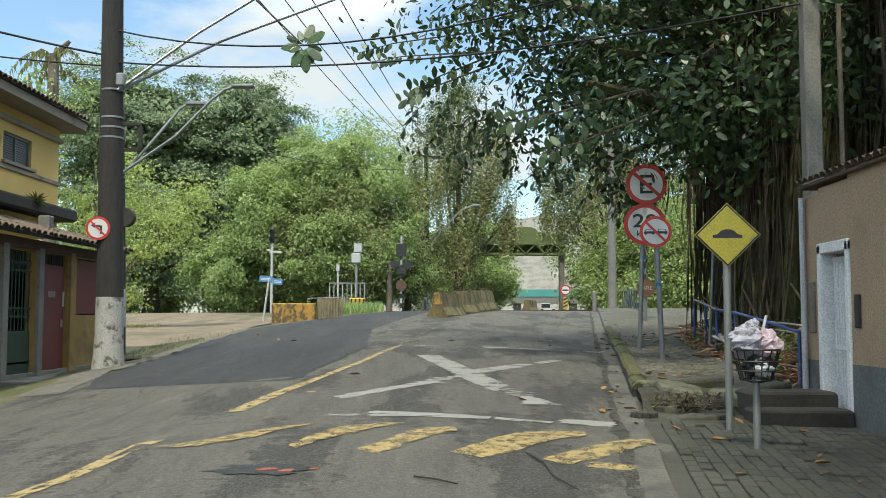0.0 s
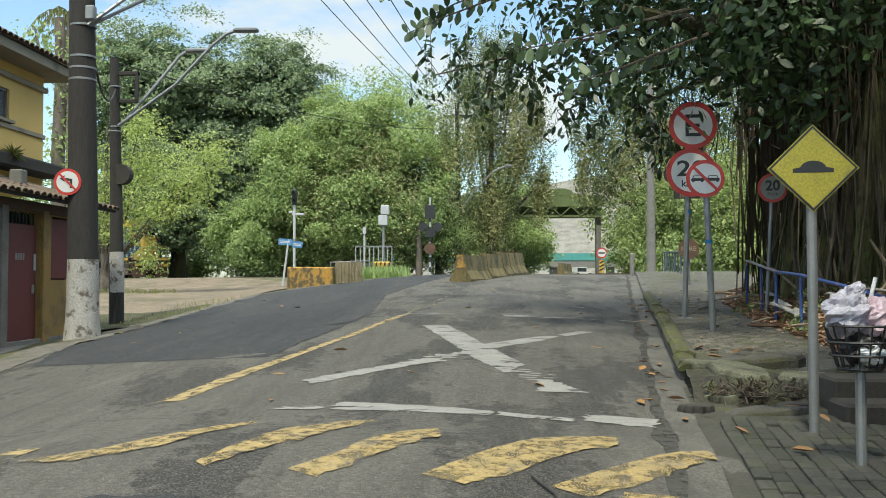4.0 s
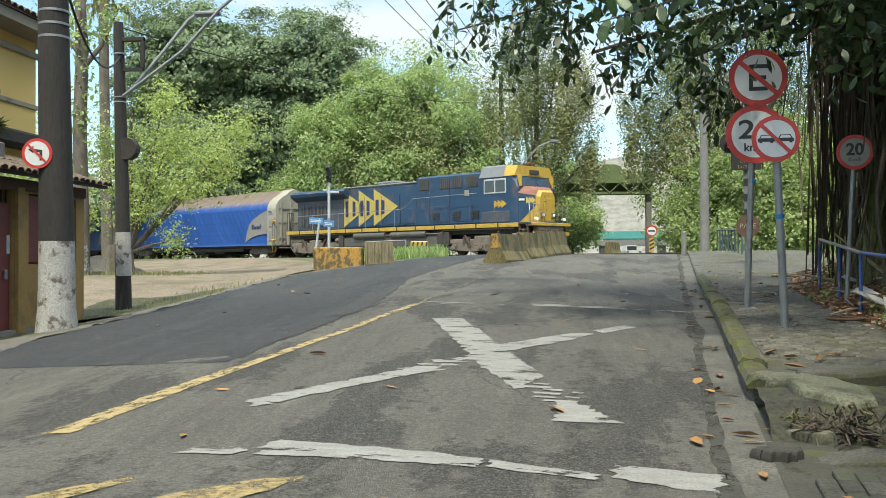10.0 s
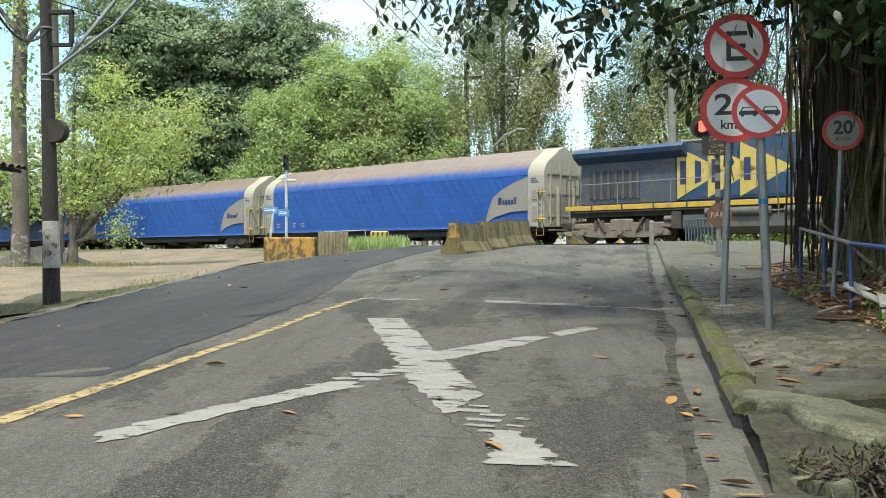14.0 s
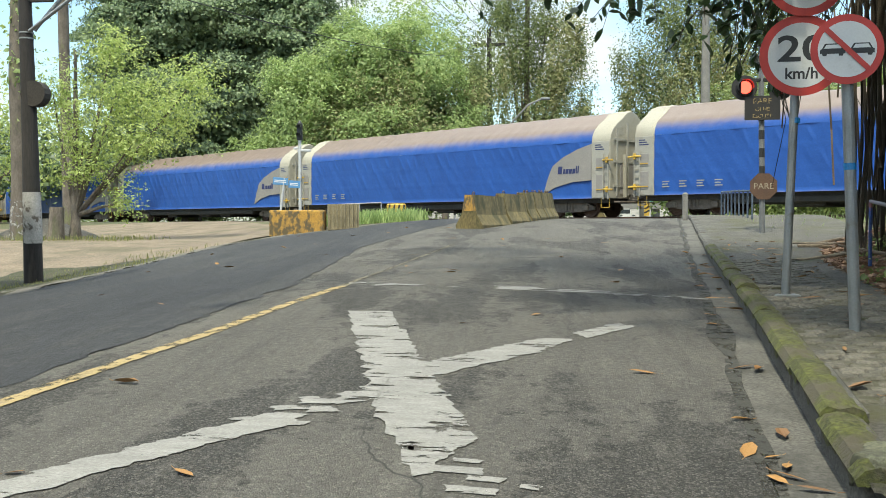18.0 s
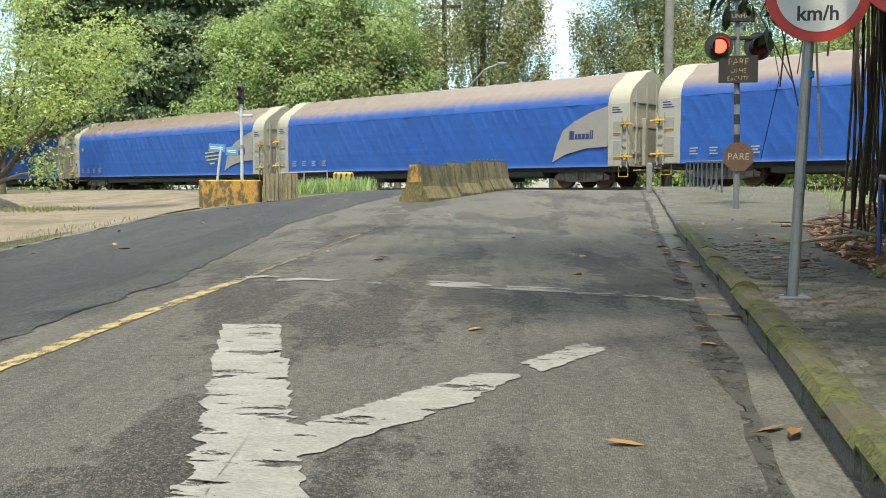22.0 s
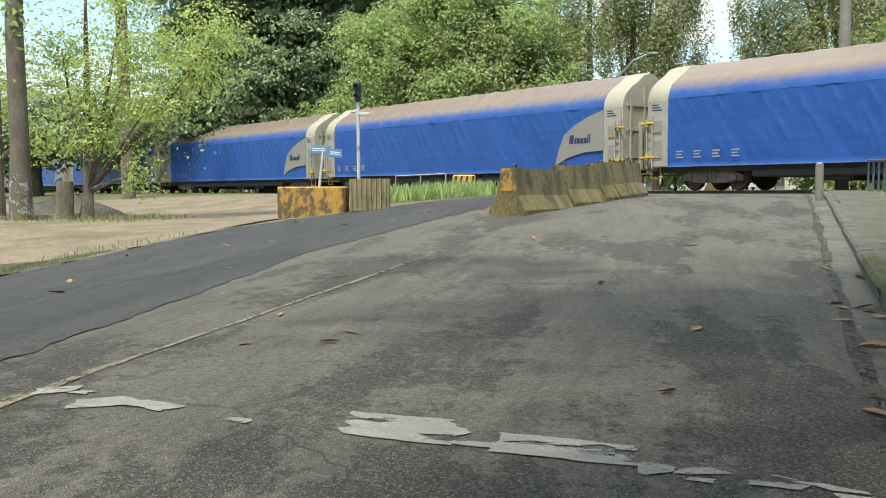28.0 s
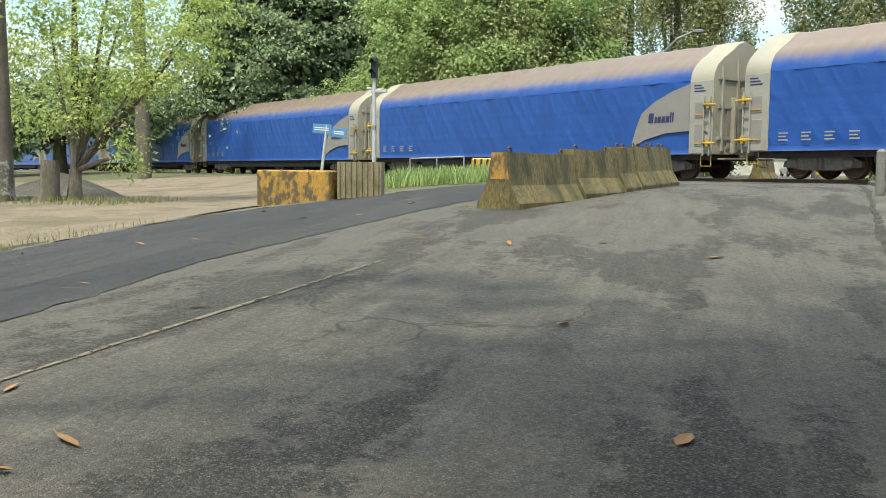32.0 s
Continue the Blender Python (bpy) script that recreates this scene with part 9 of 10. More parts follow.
def build_mound():
    """Leaf-covered bank between the pavement and the fig tree."""
    geo = Geo()
    nx, ny = 26, 40
    def bank(u, v):
        y = 11.4 + v * 17.0
        x0 = float(np.interp(y, [11.4, 14, 18, 22, 26, 30], [4.55, 4.5, 4.65, 5.2, 6.3, 7.6]))
        x = x0 + u * 9.0
        z = ground(x0, y) + 0.06 + 1.1 * (1 - math.exp(-u * 3.2)) * min(1, (1 - v) * 5) + 0.12 * noise.noise(Vector((x * 0.8, y * 0.8, 1))) * min(1, u * 6)
        return x, y, z
    geo.v = [bank(i / (nx - 1), j / (ny - 1)) for j in range(ny) for i in range(nx)]
    geo.f = [(j * nx + i, j * nx + i + 1, (j + 1) * nx + i + 1, (j + 1) * nx + i) for j in range(ny - 1) for i in range(nx - 1)]
    solid("bank", geo, M_SOIL, "dark earth bank under the fig tree", "bank", "structure", smooth=True)
    rng = random.Random(31)
    g = Geo()
    for _ in range(21000):
        u, v = rng.random() ** 1.6 * 0.42 - 0.03, rng.random() * 0.80
        x, y, z = bank(u, v)
        s, a = rng.uniform(0.045, 0.115), rng.uniform(0, 6.28)
        t1, t2 = rng.uniform(-0.5, 0.5), rng.uniform(-0.5, 0.5)
        ca, sa = math.cos(a), math.sin(a)
        pts = [(-1, 0, 0), (-0.3, 0.42, 0.12), (0.5, 0.36, 0.12), (1, 0, 0.05), (0.5, -0.36, 0.12), (-0.3, -0.42, 0.12)]
        g.add([(x + s * (p * ca - q * sa), y + s * (p * sa + q * ca), z + 0.03 + s * (r + t1 * p + t2 * q)) for p, q, r in pts], [(0, 1, 2, 3), (0, 3, 4, 5)])
    solid("leaf_litter", g, M_LEAF_DRY, "brown fallen leaves heaped over the bank", "leaf litter", "stuff")
    for k in range(95):
        u, v = rng.uniform(0.0, 0.3), rng.uniform(0.02, 0.8)
        x, y, z = bank(u, v)
        a, l = rng.uniform(0, 3.14), rng.uniform(0.4, 1.5)
        r = rng.uniform(0.008, 0.03)
        solid("fallen_branch", Geo().tube([(-l / 2, 0, 0.0), (-l * 0.1, 0.06 * l, 0.05), (l / 2, 0, 0.03)], [r, r, r * 0.5], 6), M_STICK, "dry fallen branch on the leaf litter", "branch", group="fallen branches", m=pose(x, y, z + 0.05, rng.uniform(-8, 8), rng.uniform(-12, 12), math.degrees(a)))
    lobes = []
    for _ in range(70):
        x, y, z = bank(rng.uniform(0.01, 0.26), rng.uniform(0.08, 0.62))
        s = rng.uniform(0.12, 0.32)
        lobes.append((x, y, z + 0.08, s, s, s * 0.6))
    solid("undergrowth", leaves(5200, lobes, 0.075, 55, 0.5, 0.05, 0.5), M_LEAF_MID, "small green ferns and creepers sprouting through the litter", "undergrowth", "stuff")
    for k in range(26):
        u, v = rng.uniform(0.10, 0.32), rng.uniform(0.16, 0.55)
        x, y, z = bank(u, v)
        l, r = rng.uniform(0.6, 1.6), rng.uniform(0.012, 0.035)
        solid("leaning_stick", Geo().tube([(0, 0, -0.1), (0.04, 0.02, l * 0.5), (0, 0, l)], [r, r * 0.9, r * 0.5], 6), M_STICK, "dry stick leaning among the fig roots", "branch", group="leaning sticks", m=pose(x, y, z, rng.uniform(-50, 50), rng.uniform(-50, 50), rng.uniform(0, 360)))
    # railing
    th = thing("railing", "blue painted pipe railing along the bank", "railing")
    pts = [(5.15, 20.25), (4.95, 18.6), (4.72, 17.0), (4.63, 15.58), (4.60, 13.9), (4.5, 12.4)]
    tops = [1.59, 1.47, 1.36, 1.30, 1.16, 1.04]
    for (x, y), zt in zip(pts, tops):
        part("post", Geo().tube([(x, y, ground(x, y) + 0.0), (x, y, zt)], 0.022, 10), M_BLUE_PIPE, th)
    for i in range(len(pts) - 1):
        part("top_rail", Geo().tube([(*pts[i], tops[i]), (*pts[i + 1], tops[i + 1])], 0.022, 10), M_PIPE_PALE if i in (0, 1) else M_BLUE_PIPE, th)
    # low fence and bollard at the crossing
    th = thing("low_fence", "low worn grey-blue steel fence beside the crossing", "fence")
    for k in range(9):
        x, y = 6.45 + k * 0.045, 32.4 + k * 0.72
        part("post", Geo().tube([(x, y, ground(x, y)), (x, y, ground(x, y) + 0.80)], 0.024, 8), M_FENCE_GREY, th)
    part("top_rail", Geo().tube([(6.45, 32.4, ground(6.45, 32.4) + 0.80), (6.81, 38.16, ground(6.81, 38.16) + 0.80)], 0.024, 8), M_FENCE_GREY, th)
    th = thing("bollard", "grey concrete bollard on the pavement corner", "bollard", on_ground(5.15, 34.4))
    part("body", Geo().tube([(0, 0, 0), (0, 0, 0.7), (0, 0, 0.74)], [0.075, 0.075, 0.04], 12), M_CONCRETE, th)


# ---- beyond the crossing ----
def build_far():
    th = thing("footbridge", "green painted steel footbridge over the road", "bridge", pose(6.5, 95, 0))
    part("girder", Geo().box(-9.4, -0.9, 7.3, 4.6, 0.9, 7.5).box(-9.4, -0.9, 9.2, 4.6, 0.9, 9.35), M_GREEN_STEEL, th)
    part("panel", Geo().box(-9.4, -0.95, 8.3, 4.6, -0.88, 9.3).slab([(-3.4, 0), (2.2, 0), (2.2, 0.18), (1.3, 0.25), (1.1, 0.55), (0.6, 0.72), (-0.2, 0.75), (-0.9, 0.68), (-1.3, 0.5), (-1.6, 0.25), (-3.4, 0.18)], 0.08, pose(0.6, -0.9, 9.3, 90, 0, 0)), M_GREEN_STEEL, th)
    part("inner_panel", Geo().box(-9.4, 0.84, 7.5, 4.6, 0.9, 9.2), M_GREEN_STEEL, th)
    for k in range(7):
        part("brace", Geo().tube([(-8.8 + k * 1.9, -0.9, 7.4), (-7.85 + k * 1.9, -0.9, 8.3), (-6.9 + k * 1.9, -0.9, 7.4)], 0.07, 5), M_GREEN_STEEL, th)
        part("stiffener", Geo().box(-7.9 + k * 1.9, -1.0, 8.3, -7.8 + k * 1.9, -0.94, 9.3), M_GREEN_STEEL, th)
    for x in (-9.2, 4.3):
        part("pier", Geo().box(x - 0.25, -0.5, 1.3, x + 0.25, 0.5, 7.3, 0.05), M_CONCRETE, th)
    th = thing("viaduct", "distant concrete road viaduct with a teal band", "viaduct", pose(18, 190, 0))
    part("deck", Geo().box(-60, -2, 3.9, 60, 2, 5.2), M_CONCRETE, th)
    part("band", Geo().box(-60, -2.1, 5.2, 60, -2.0, 6.6), M_TEAL, th)
    for k in range(10):
        part("pier", Geo().box(-50 + k * 11, -1, 1.3, -48.6 + k * 11, 1, 3.9), M_CONCRETE, th)
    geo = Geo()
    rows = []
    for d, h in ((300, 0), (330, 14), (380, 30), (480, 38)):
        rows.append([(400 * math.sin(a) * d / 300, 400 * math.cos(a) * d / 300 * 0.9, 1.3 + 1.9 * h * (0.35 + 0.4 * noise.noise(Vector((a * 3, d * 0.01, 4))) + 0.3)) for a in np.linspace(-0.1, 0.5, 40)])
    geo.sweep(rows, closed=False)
    solid("hillside", geo, M_HILL, "distant hillside with the haze put into its pale grey colour", "hill", "structure")
    # railway gear across the track
    th = thing("railway_cabinet_post", "grey equipment cabinets on a pole behind a mesh fence", "railway equipment", pose(-5.9, 60, 1.47))
    part("pole", Geo().tube([(0, 0, 0), (0, 0, 4.2)], 0.08, 8), M_STEEL, th)
    part("cabinet", Geo().box(-0.3, -0.2, 3.1, 0.25, 0.15, 3.7, 0.03), M_WHITE_PAINT, th)
    part("cabinet", Geo().box(-0.15, -0.2, 3.75, 0.35, 0.15, 4.3, 0.03), M_WHITE_PAINT, th)
    part("thin_pole", Geo().tube([(-1.15, 0, 0), (-1.15, 0, 2.7)], 0.06, 8).box(-1.25, -0.1, 2.6, -1.05, 0.1, 3.0), M_WHITE_PAINT, th)
    for k in range(9):
        part("fence_post", Geo().tube([(-1.6 + k * 0.27, -0.5, 0), (-1.6 + k * 0.27, -0.5, 1.85)], 0.026, 6), M_WHITE_PAINT, th)
    part("fence_rail", Geo().box(-1.6, -0.53, 1.78, 0.56, -0.47, 1.86).box(-1.6, -0.52, 0.1, 0.56, -0.48, 0.14).box(-1.6, -0.52, 0.75, 0.56, -0.48, 0.78), M_STEEL, th)
    th = thing("crossing_signal", "far crossing signal mast with unlit lamps and stop disc", "railway signal", pose(-3.1, 60, 1.47))
    part("mast", Geo().tube([(0, 0, 0), (0, 0, 4.8)], 0.06, 8), M_WHITE_PAINT, th)
    for k in range(7):
        part("mast_band", Geo().tube([(0, 0, 0.3 + k * 0.6), (0, 0, 0.6 + k * 0.6)], 0.065, 8), M_BLACK, th)
    part("stop_disc", Geo().slab(disc(0.34, 16), 0.02, facing(0, -0.1, 1.7)), M_RUST, th)
    for x in (-0.4, 0.45):
        part("lamp", Geo().slab(disc(0.28, 16), 0.1, facing(x, -0.1, 3.0)), M_BLACK, th)
    part("board", Geo().box(-0.3, -0.1, 2.4, 0.3, -0.05, 2.85), M_BLACK, th)
    part("back_board", Geo().box(-0.32, -0.08, 3.5, 0.32, -0.04, 4.3), M_BLACK, th)
    th = thing("road_sign", "round red-rimmed sign with yellow chevron plate beyond the track", "road sign", pose(7.33, 62, 1.47))
    part("post", Geo().tube([(0, 0, 0), (0, 0, 1.6)], 0.04, 8), M_STEEL, th)
    p = part("plate", Geo().slab(disc(0.33, 24), 0.02), M_RED, th, "", facing(0, -0.06, 1.48))
    part("sign_face", Geo().slab(disc(0.25, 24), 0.004), M_SIGN_WHITE, p, "", pose(0, 0, 0.006))
    bar2(p, (-0.2, 0.0), (0.2, 0.0), 0.09, M_BLACK)
    part("chevron_plate", Geo().box(-0.14, -0.08, 0.25, 0.14, -0.06, 1.05), M_LOCO_YELLOW, th)
    for k in range(3):
        part("chevron", Geo().slab(strip((-0.13, 0.1), (0.13, 0.25), 0.09), 0.004, facing(0, -0.082, 0.3 + k * 0.22)), M_BLACK, th)


build_ground()
build_markings()
build_kerb()
build_jersey()
build_far_barrier()
build_yellow_blocks()
build_striped_block()
build_blue_frame()
build_signs()
build_poles()
build_house()
build_right_wall()
build_fig()
build_trees()
build_mound()
build_far()


# ---- small things on the ground ----
def build_paving():
    rng = random.Random(8)
    base = thing("paving", "worn grey paving stones laid in rows on the pavement", "paving", kind="structure")
    stones = [mesh_of("paving_stone", Geo().box(0.003, 0.004, -0.06, 0.104 - 0.002 * k, 0.200, 0.0, 0.007), M_PAVER_DAMP_SHADED) for k in range(3)]
    loose = Geo()
    for j in range(22):
        y = 5.56 + j * 0.204
        for i in range(24):
            x = kerb_x(y) + 0.45 + i * 0.107
            y2 = y - 0.0141 * i
            if x > 4.10 or y2 > 9.84 or noise.noise(Vector((x * 1.3, y * 1.3, 5))) > 0.52 or rng.random() < 0.02:
                continue
            m = pose(x, y2, ground(x, y2) + 0.022 + 0.012 * noise.noise(Vector((x * 2, y * 2, 9))) + rng.uniform(-0.004, 0.004), rng.uniform(-1.2, 1.2) + 2, rng.uniform(-1.4, 1.4), -7.5 + rng.uniform(-0.8, 0.8))
            if y > 7.3:
                piece("paving_stone", stones[rng.randrange(3)], base, m)
            else:
                loose.box(0.003, 0.004, -0.06, 0.103, 0.200, 0.0, 0.007, m)
    part("paving_rest", loose, M_PAVER_DAMP_SHADED, base, kind="stuff")
    base = thing("paving", "mossy paving stones sunk in the pavement under the fig tree", "paving", kind="structure")
    slabs = [mesh_of("paving_stone", Geo().box(0.006, 0.006, -0.05, 0.144 - 0.004 * k, 0.134, 0.0, 0.012), M_PAVER) for k in range(3)]
    rest, row = Geo(), 0
    for j in range(66):
        y = 13.3 + j * 0.14
        for i in range(14):
            x = kerb_x(y) + 0.52 + i * 0.15 + (0.07 if j % 2 else 0)
            y2 = y - 0.0197 * i
            if x > float(np.interp(y, [11.4, 18, 22, 26], [4.45, 4.55, 5.0, 5.9])) - 0.3 or rng.random() < 0.10:
                continue
            m = pose(x, y2, ground(x, y2) + 0.112 + rng.uniform(-0.010, 0.005), rng.uniform(-2, 2) + 2.4, rng.uniform(-2.5, 2.5), -7.5 + rng.uniform(-2.5, 2.5))
            if y < 16.9:
                piece("paving_stone", slabs[rng.randrange(3)], base, m)
            else:
                rest.box(0.006, 0.006, -0.05, 0.142, 0.134, 0.0, 0.012, m)
    part("paving_rest", rest, M_PAVER, base, kind="stuff")


def slab_outline(rx, ry, rng, n=9):
    return [(rx * rng.uniform(0.75, 1.1) * math.cos(2 * math.pi * k / n), ry * rng.uniform(0.75, 1.1) * math.sin(2 * math.pi * k / n)) for k in range(n)]


def chipped_slab(rx, ry, depth, rng):
    """A broken slab: a ragged outline with a worn rim and a slightly dished top."""
    coarse, n = slab_outline(rx, ry, rng, 7), 42
    ring = []
    for k in range(n):
        i, f = divmod(k / 6, 1)
        (ax, ay), (bx, by) = coarse[int(i)], coarse[(int(i) + 1) % 7]
        ring.append((ax + (bx - ax) * f + rng.uniform(-0.012, 0.012), ay + (by - ay) * f + rng.uniform(-0.012, 0.012)))
    g = Geo()
    levels = ((0.0, 1.0, -depth), (0.0, 1.02, -0.04), (0.0, 0.985, -0.012), (0.0, 0.94, 0.0), (0.0, 0.6, 0.004), (0.0, 0.15, 0.0))
    rows = [[(x * sc, y * sc, z + (0.012 * noise.noise(Vector((x * sc * 7, y * sc * 7, rx * 9))) if z > -0.03 else 0.0)) for x, y in ring] for _, sc, z in levels]
    g.sweep(rows)
    return g


def build_broken_slabs():
    rng = random.Random(12)
    for x, y, z, rx, ry, turn, mat in ((2.80, 11.58, 0.20, 0.30, 0.48, 8, M_SLAB), (3.42, 11.18, 0.20, 0.46, 0.34, -10, M_SLAB), (2.62, 12.15, 0.17, 0.26, 0.26, 30, M_SLAB), (3.15, 12.45, 0.19, 0.50, 0.32, 5, M_PAVE_OLD), (3.85, 11.95, 0.2, 0.42, 0.36, 12, M_PAVE_OLD), (2.62, 10.40, 0.02, 0.42, 0.20, 4, M_PAVE_OLD), (2.16, 10.36, 0.05, 0.16, 0.12, 25, M_DARK_MOULD), (2.45, 10.80, 0.06, 0.16, 0.09, -35, M_SLAB), (3.0, 10.62, 0.05, 0.2, 0.12, 15, M_DARK_MOULD), (2.86, 10.86, 0.09, 0.12, 0.08, 60, M_SLAB)):
        solid("broken_slab", chipped_slab(rx, ry, 0.13, rng), mat, "broken mossy concrete slab lifted by roots", "concrete slab", m=on_ground(x, y, z, turn) @ pose(0, 0, 0, rng.uniform(-4, 6), rng.uniform(-5, 5), 0), group="broken slabs")
    geo = Geo()
    nx, ny = 46, 40
    for j in range(ny):
        for i in range(nx):
            y = 10.02 + 2.28 * j / (ny - 1)
            x = kerb_x(y) + 0.34 + (4.5 - kerb_x(y) - 0.34) * i / (nx - 1)
            f = min(1, max(0, (y - 10.78 - 0.22 * noise.noise(Vector((x * 2.2, 3, 1)))) / 0.22))
            geo.v.append((x, y, ground(x, y) + 0.0 + 0.125 * f - (0.05 if j == ny - 1 else 0) + 0.05 * noise.noise(Vector((x * 5, y * 5, 2))) * min(1, 0.35 + 4 * f * (1.3 - f))))
    geo.f = [(j * nx + i, j * nx + i + 1, (j + 1) * nx + i + 1, (j + 1) * nx + i) for j in range(ny - 1) for i in range(nx - 1)]
    solid("broken_edge", geo, M_EDGE, "crumbled mossy edge of the raised pavement", "pavement edge", "structure", smooth=True)
    st = thing("steps", "two dark worn concrete steps beside the gate", "steps")
    for k in range(2):
        part("step", Geo().box(3.2 + 0.06 * k, 10.02 + k * 0.42, -0.2, 4.2, 10.47 + k * 0.5, ground(3.6, 10.2) + 0.15 * (k + 1), 0.025), M_DARK_MOULD, st)
    part("root_mat", vines(90, 2.35, 3.15, 10.72, 11.0, ground(3, 11) + 0.2, 0.24, 13, 0.006, 0.09), M_BARK_DARK, st, "matted dry roots")


LEAF_SHAPE = [(-1, 0, 0), (-0.35, 0.40, 0.10), (0.45, 0.36, 0.16), (1.05, 0.02, 0.10), (0.45, -0.36, 0.2), (-0.35, -0.40, 0.12)]


def fallen_leaf_mesh(curl, k):
    g = Geo()
    g.add([(x, y * (1 - 0.12 * k), z * curl + 0.04) for x, y, z in LEAF_SHAPE] + [(0, 0, 0.03)], [(0, 1, 6), (1, 2, 6), (2, 3, 6), (3, 4, 6), (4, 5, 6), (5, 0, 6)])
    g.tube([(-1.0, 0, 0.02), (-1.35, 0.05, 0.08)], 0.025, 4)
    return mesh_of("fallen_leaf", g, M_LEAF_ORANGE)


def build_fallen_leaves():
    rng = random.Random(77)
    kinds = [fallen_leaf_mesh(c, k) for k, c in enumerate((0.5, 1.1, 1.7, 0.3))]
    spots = [(kerb_x(y) + rng.uniform(-0.05, 0.26), y, 0.0) for y in [rng.uniform(9.5, 25) for _ in range(36)]]
    spots += [(rng.uniform(-1.6, kerb_x(18)), rng.uniform(10, 32), 0.0) for _ in range(30)]
    spots += [(kerb_x(y) + rng.uniform(0.55, 1.5), y, 0.12) for y in [rng.uniform(12.5, 26) for _ in range(48)]]
    spots += [(rng.uniform(-6, -1.6), rng.uniform(13, 34), 0.0) for _ in range(16)]
    spots += [(rng.uniform(2.2, 4.1), rng.uniform(7, 11), 0.03) for _ in range(18)]
    for x, y, up in spots:
        s = rng.uniform(0.045, 0.095)
        tagged(new("fallen_leaf", kinds[rng.randrange(4)]), "dry orange-brown fallen leaf lying on the ground", "leaf", "fallen leaves").matrix_basis = on_ground(x, y, up + 0.008, rng.uniform(0, 360)) @ pose(0, 0, 0, rng.uniform(-10, 10), rng.uniform(-10, 10)) @ Matrix.Diagonal((s, s, s, 1))


def build_pothole():
    rng = random.Random(21)
    g = Geo()
    ring = [(x, y, ground(x, y) + 0.007) for x, y in ((POTHOLE[0] + 0.42 * rng.uniform(0.6, 1.1) * math.cos(a), POTHOLE[1] + 0.24 * rng.uniform(0.6, 1.1) * math.sin(a)) for a in [2 * math.pi * k / 26 for k in range(26)])]
    g.add(ring + [(POTHOLE[0], POTHOLE[1], ground(*POTHOLE) + 0.007)], [(k, (k + 1) % 26, 26) for k in range(26)])
    solid("pothole", g, M_ASPHALT_NEW, "dark ragged pothole in the worn asphalt", "pothole", "structure")
    for k in range(4):
        s = rng.uniform(0.025, 0.05)
        solid("brick_chip", Geo().slab(slab_outline(s * 1.5, s, rng, 8), s * 0.4), M_BRICK, "broken red brick chip in the pothole", "rubble", group="brick chips", m=on_ground(POTHOLE[0] + rng.uniform(-0.1, 0.4), POTHOLE[1] + rng.uniform(-0.2, 0.0), s * 0.3, rng.uniform(0, 360)))


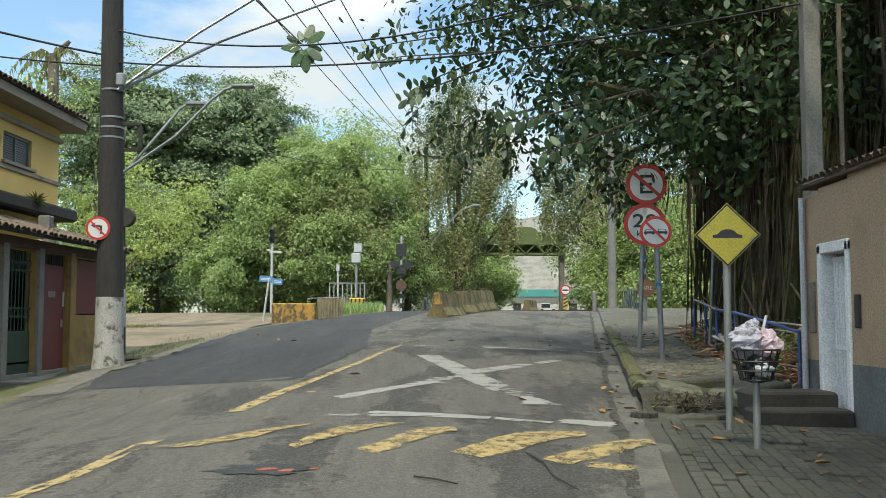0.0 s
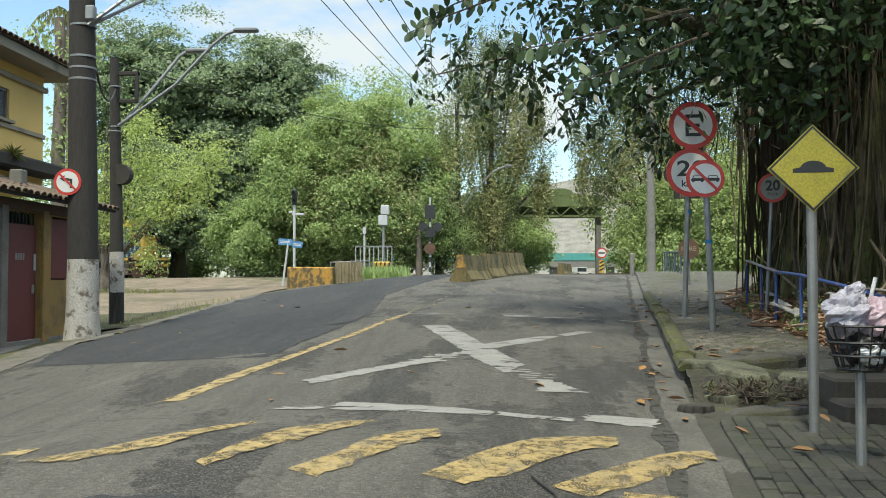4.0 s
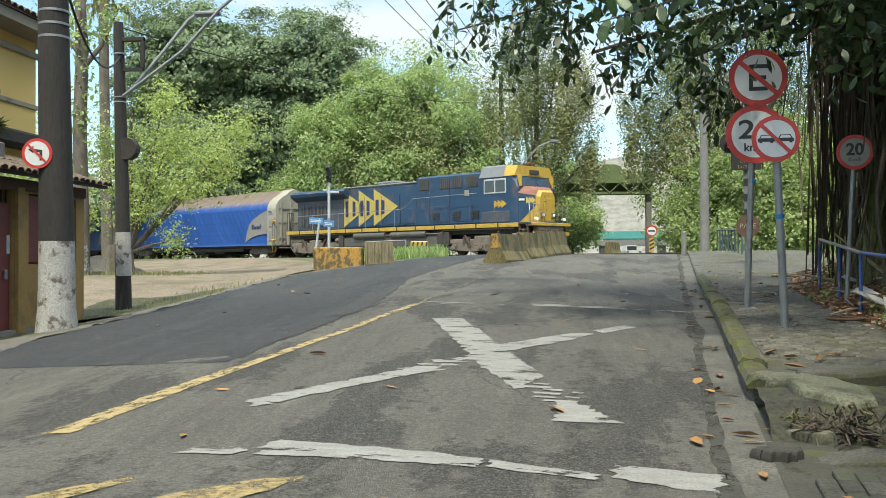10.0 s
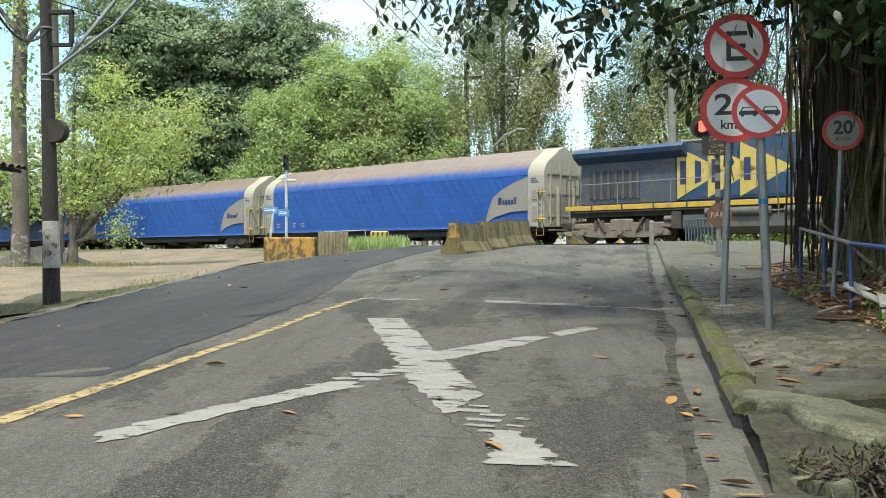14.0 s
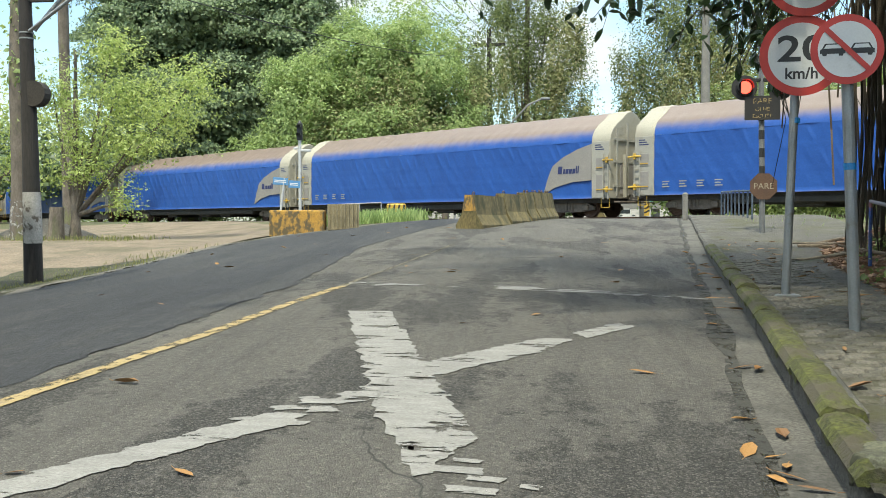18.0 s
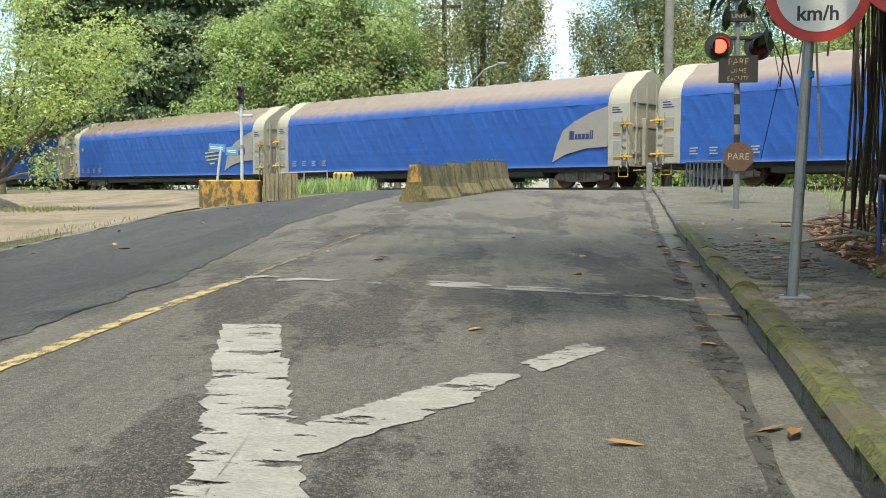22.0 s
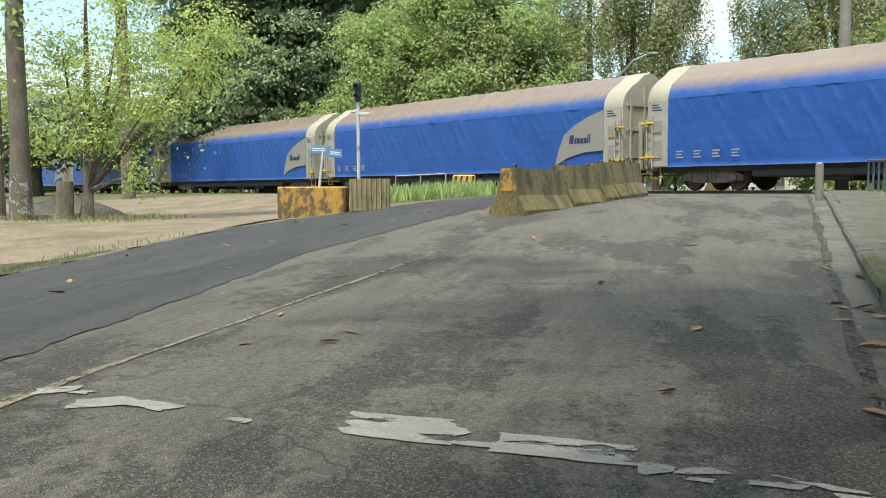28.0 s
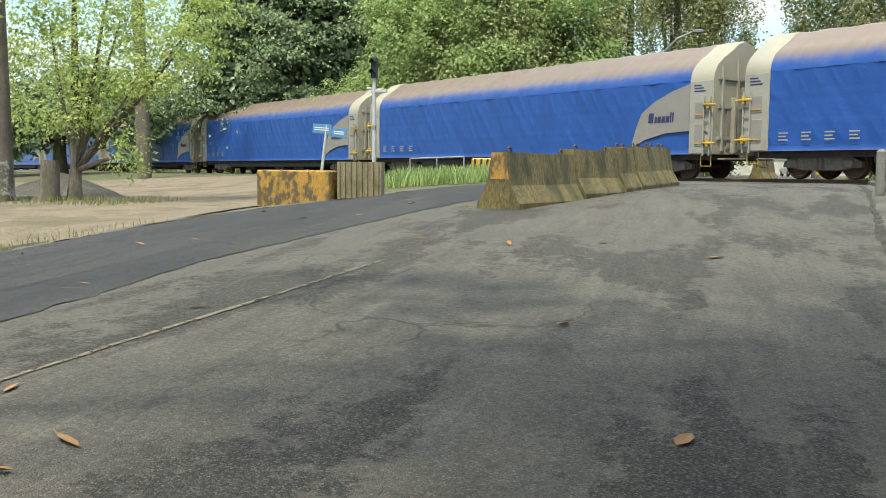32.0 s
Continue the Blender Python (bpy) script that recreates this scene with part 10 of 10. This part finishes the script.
def build_litter():
    for pts in (((0.73, 7.84), (0.84, 7.55), (0.86, 7.12), (0.98, 6.68)), ((-0.12, 6.98), (0.03, 6.9), (0.18, 6.76))):
        solid("fallen_branch", Geo().tube([(x, y, ground(x, y) + 0.018) for x, y in pts], [0.007, 0.007, 0.006, 0.004][:len(pts)], 6), M_WOOD_POLE, "thin dry stick lying across the asphalt", "branch", group="fallen branches")
    for x, y, z, dx, dy, tilt, turn, lab in ((4.85, 16.35, 0.72, 0.15, 0.44, 24, -12, "broken white plank lying on the leaf litter"), (4.85, 16.8, 0.78, 0.2, 0.6, 20, 35, "broken white plank lying on the leaf litter"), (6.0, 15.6, 1.05, 0.16, 1.6, 6, 70, "grey weathered board on the bank"), (5.6, 16.4, 0.98, 0.3, 0.7, 8, 80, "pale flat board on the bank")):
        solid("plank", Geo().box(-dx / 2, -dy / 2, 0, dx / 2, dy / 2, 0.03, 0.006), M_WHITEWASH, lab, "plank", m=pose(x, y, z, tilt, 5, turn))
    g = Geo().add([(-0.14, -0.1, 0), (0.12, -0.12, 0.03), (0.16, 0.08, 0), (-0.02, 0.13, 0.05), (-0.15, 0.06, 0.01)], [(0, 1, 2, 3, 4)])
    for x, y, z, a in ((4.98, 17.55, 0.86, 10), (5.4, 17.0, 1.08, 80), (4.9, 16.2, 0.70, 140), (5.2, 18.9, 0.98, 30), (4.75, 12.9, 0.55, 60)):
        solid("paper_scrap", g, M_WHITE_PAINT, "scrap of white paper among the leaves", "litter", group="litter scraps", m=pose(x, y, z, 15, 10, a))
    pts = [(0.2 * math.cos(a), 0.2 * math.sin(a), 0) for a in [2 * math.pi * k / 20 for k in range(21)]]
    solid("manhole_ring", Geo().tube(pts, 0.02, 6), M_RUST, "small rusty ring set in the pavement", "ring", m=on_ground(4.35, 16.4, 0.13))
    # gravel heap by the stump
    rng = random.Random(3)
    geo = Geo()
    rows = []
    for j in range(7):
        r = 1.5 * (1 - j / 6.2)
        rows.append([(r * 1.6 * math.cos(a) * (1 + 0.15 * noise.noise(Vector((math.cos(a) * 2, j, 1)))), r * math.sin(a), 0.85 * (j / 6) ** 0.8 + 0.05 * noise.noise(Vector((a * 3, j, 2)))) for a in [2 * math.pi * k / 20 for k in range(20)]])
    geo.sweep(rows)
    solid("mound", geo, M_BALLAST, "grey heap of gravel on the dirt lot", "mound", m=on_ground(-18.9, 46.2, -0.05), smooth=True)
    for k in range(14):
        s = rng.uniform(0.12, 0.3)
        g = Geo().slab(slab_outline(s, s * 0.8, rng, 7), s * 0.7)
        solid("rubble", g, M_CONCRETE, "lump of broken concrete on the dirt lot", "rubble", group="rubble lumps", m=on_ground(-17.6 + rng.uniform(-1.2, 0.8), 42.6 + rng.uniform(-0.8, 2), s * 0.5, rng.uniform(0, 360)))
    # white car far beyond the crossing
    car = thing("car", "small white car far beyond the level crossing", "car", pose(11.2, 118, 1.5, 0, 0, 8))
    part("body", Geo().sweep([[(x * 0.85, y, z) for x, z in ((-0.9, 0.3), (0.9, 0.3), (0.95, 0.8), (-0.95, 0.8))] for y in (-2.0, 2.0)]).sweep([[(x * 0.8, -1.0, z) for x, z in ((-0.85, 0.8), (0.85, 0.8), (0.68, 1.4), (-0.68, 1.4))], [(x * 0.8, 1.5, z) for x, z in ((-0.85, 0.8), (0.85, 0.8), (0.68, 1.4), (-0.68, 1.4))]]), M_SIGN_WHITE, car)
    part("windscreen", Geo().box(-0.55, -1.04, 0.85, 0.55, -1.0, 1.32), M_GLASS_DARK, car)
    for x in (-0.7, 0.7):
        for y in (-1.3, 1.3):
            part("wheel", Geo().tube([(x - 0.1, y, 0.3), (x + 0.1, y, 0.3)], 0.3, 12), M_BLACK, car)
        part("headlight", Geo().box(x - 0.15, -2.03, 0.58, x + 0.15, -2.0, 0.72), M_GLASS_DARK, car)


build_bare_trunks()
build_broken_slabs()
build_fallen_leaves()
build_litter()
build_pothole()
build_paving()
motions()
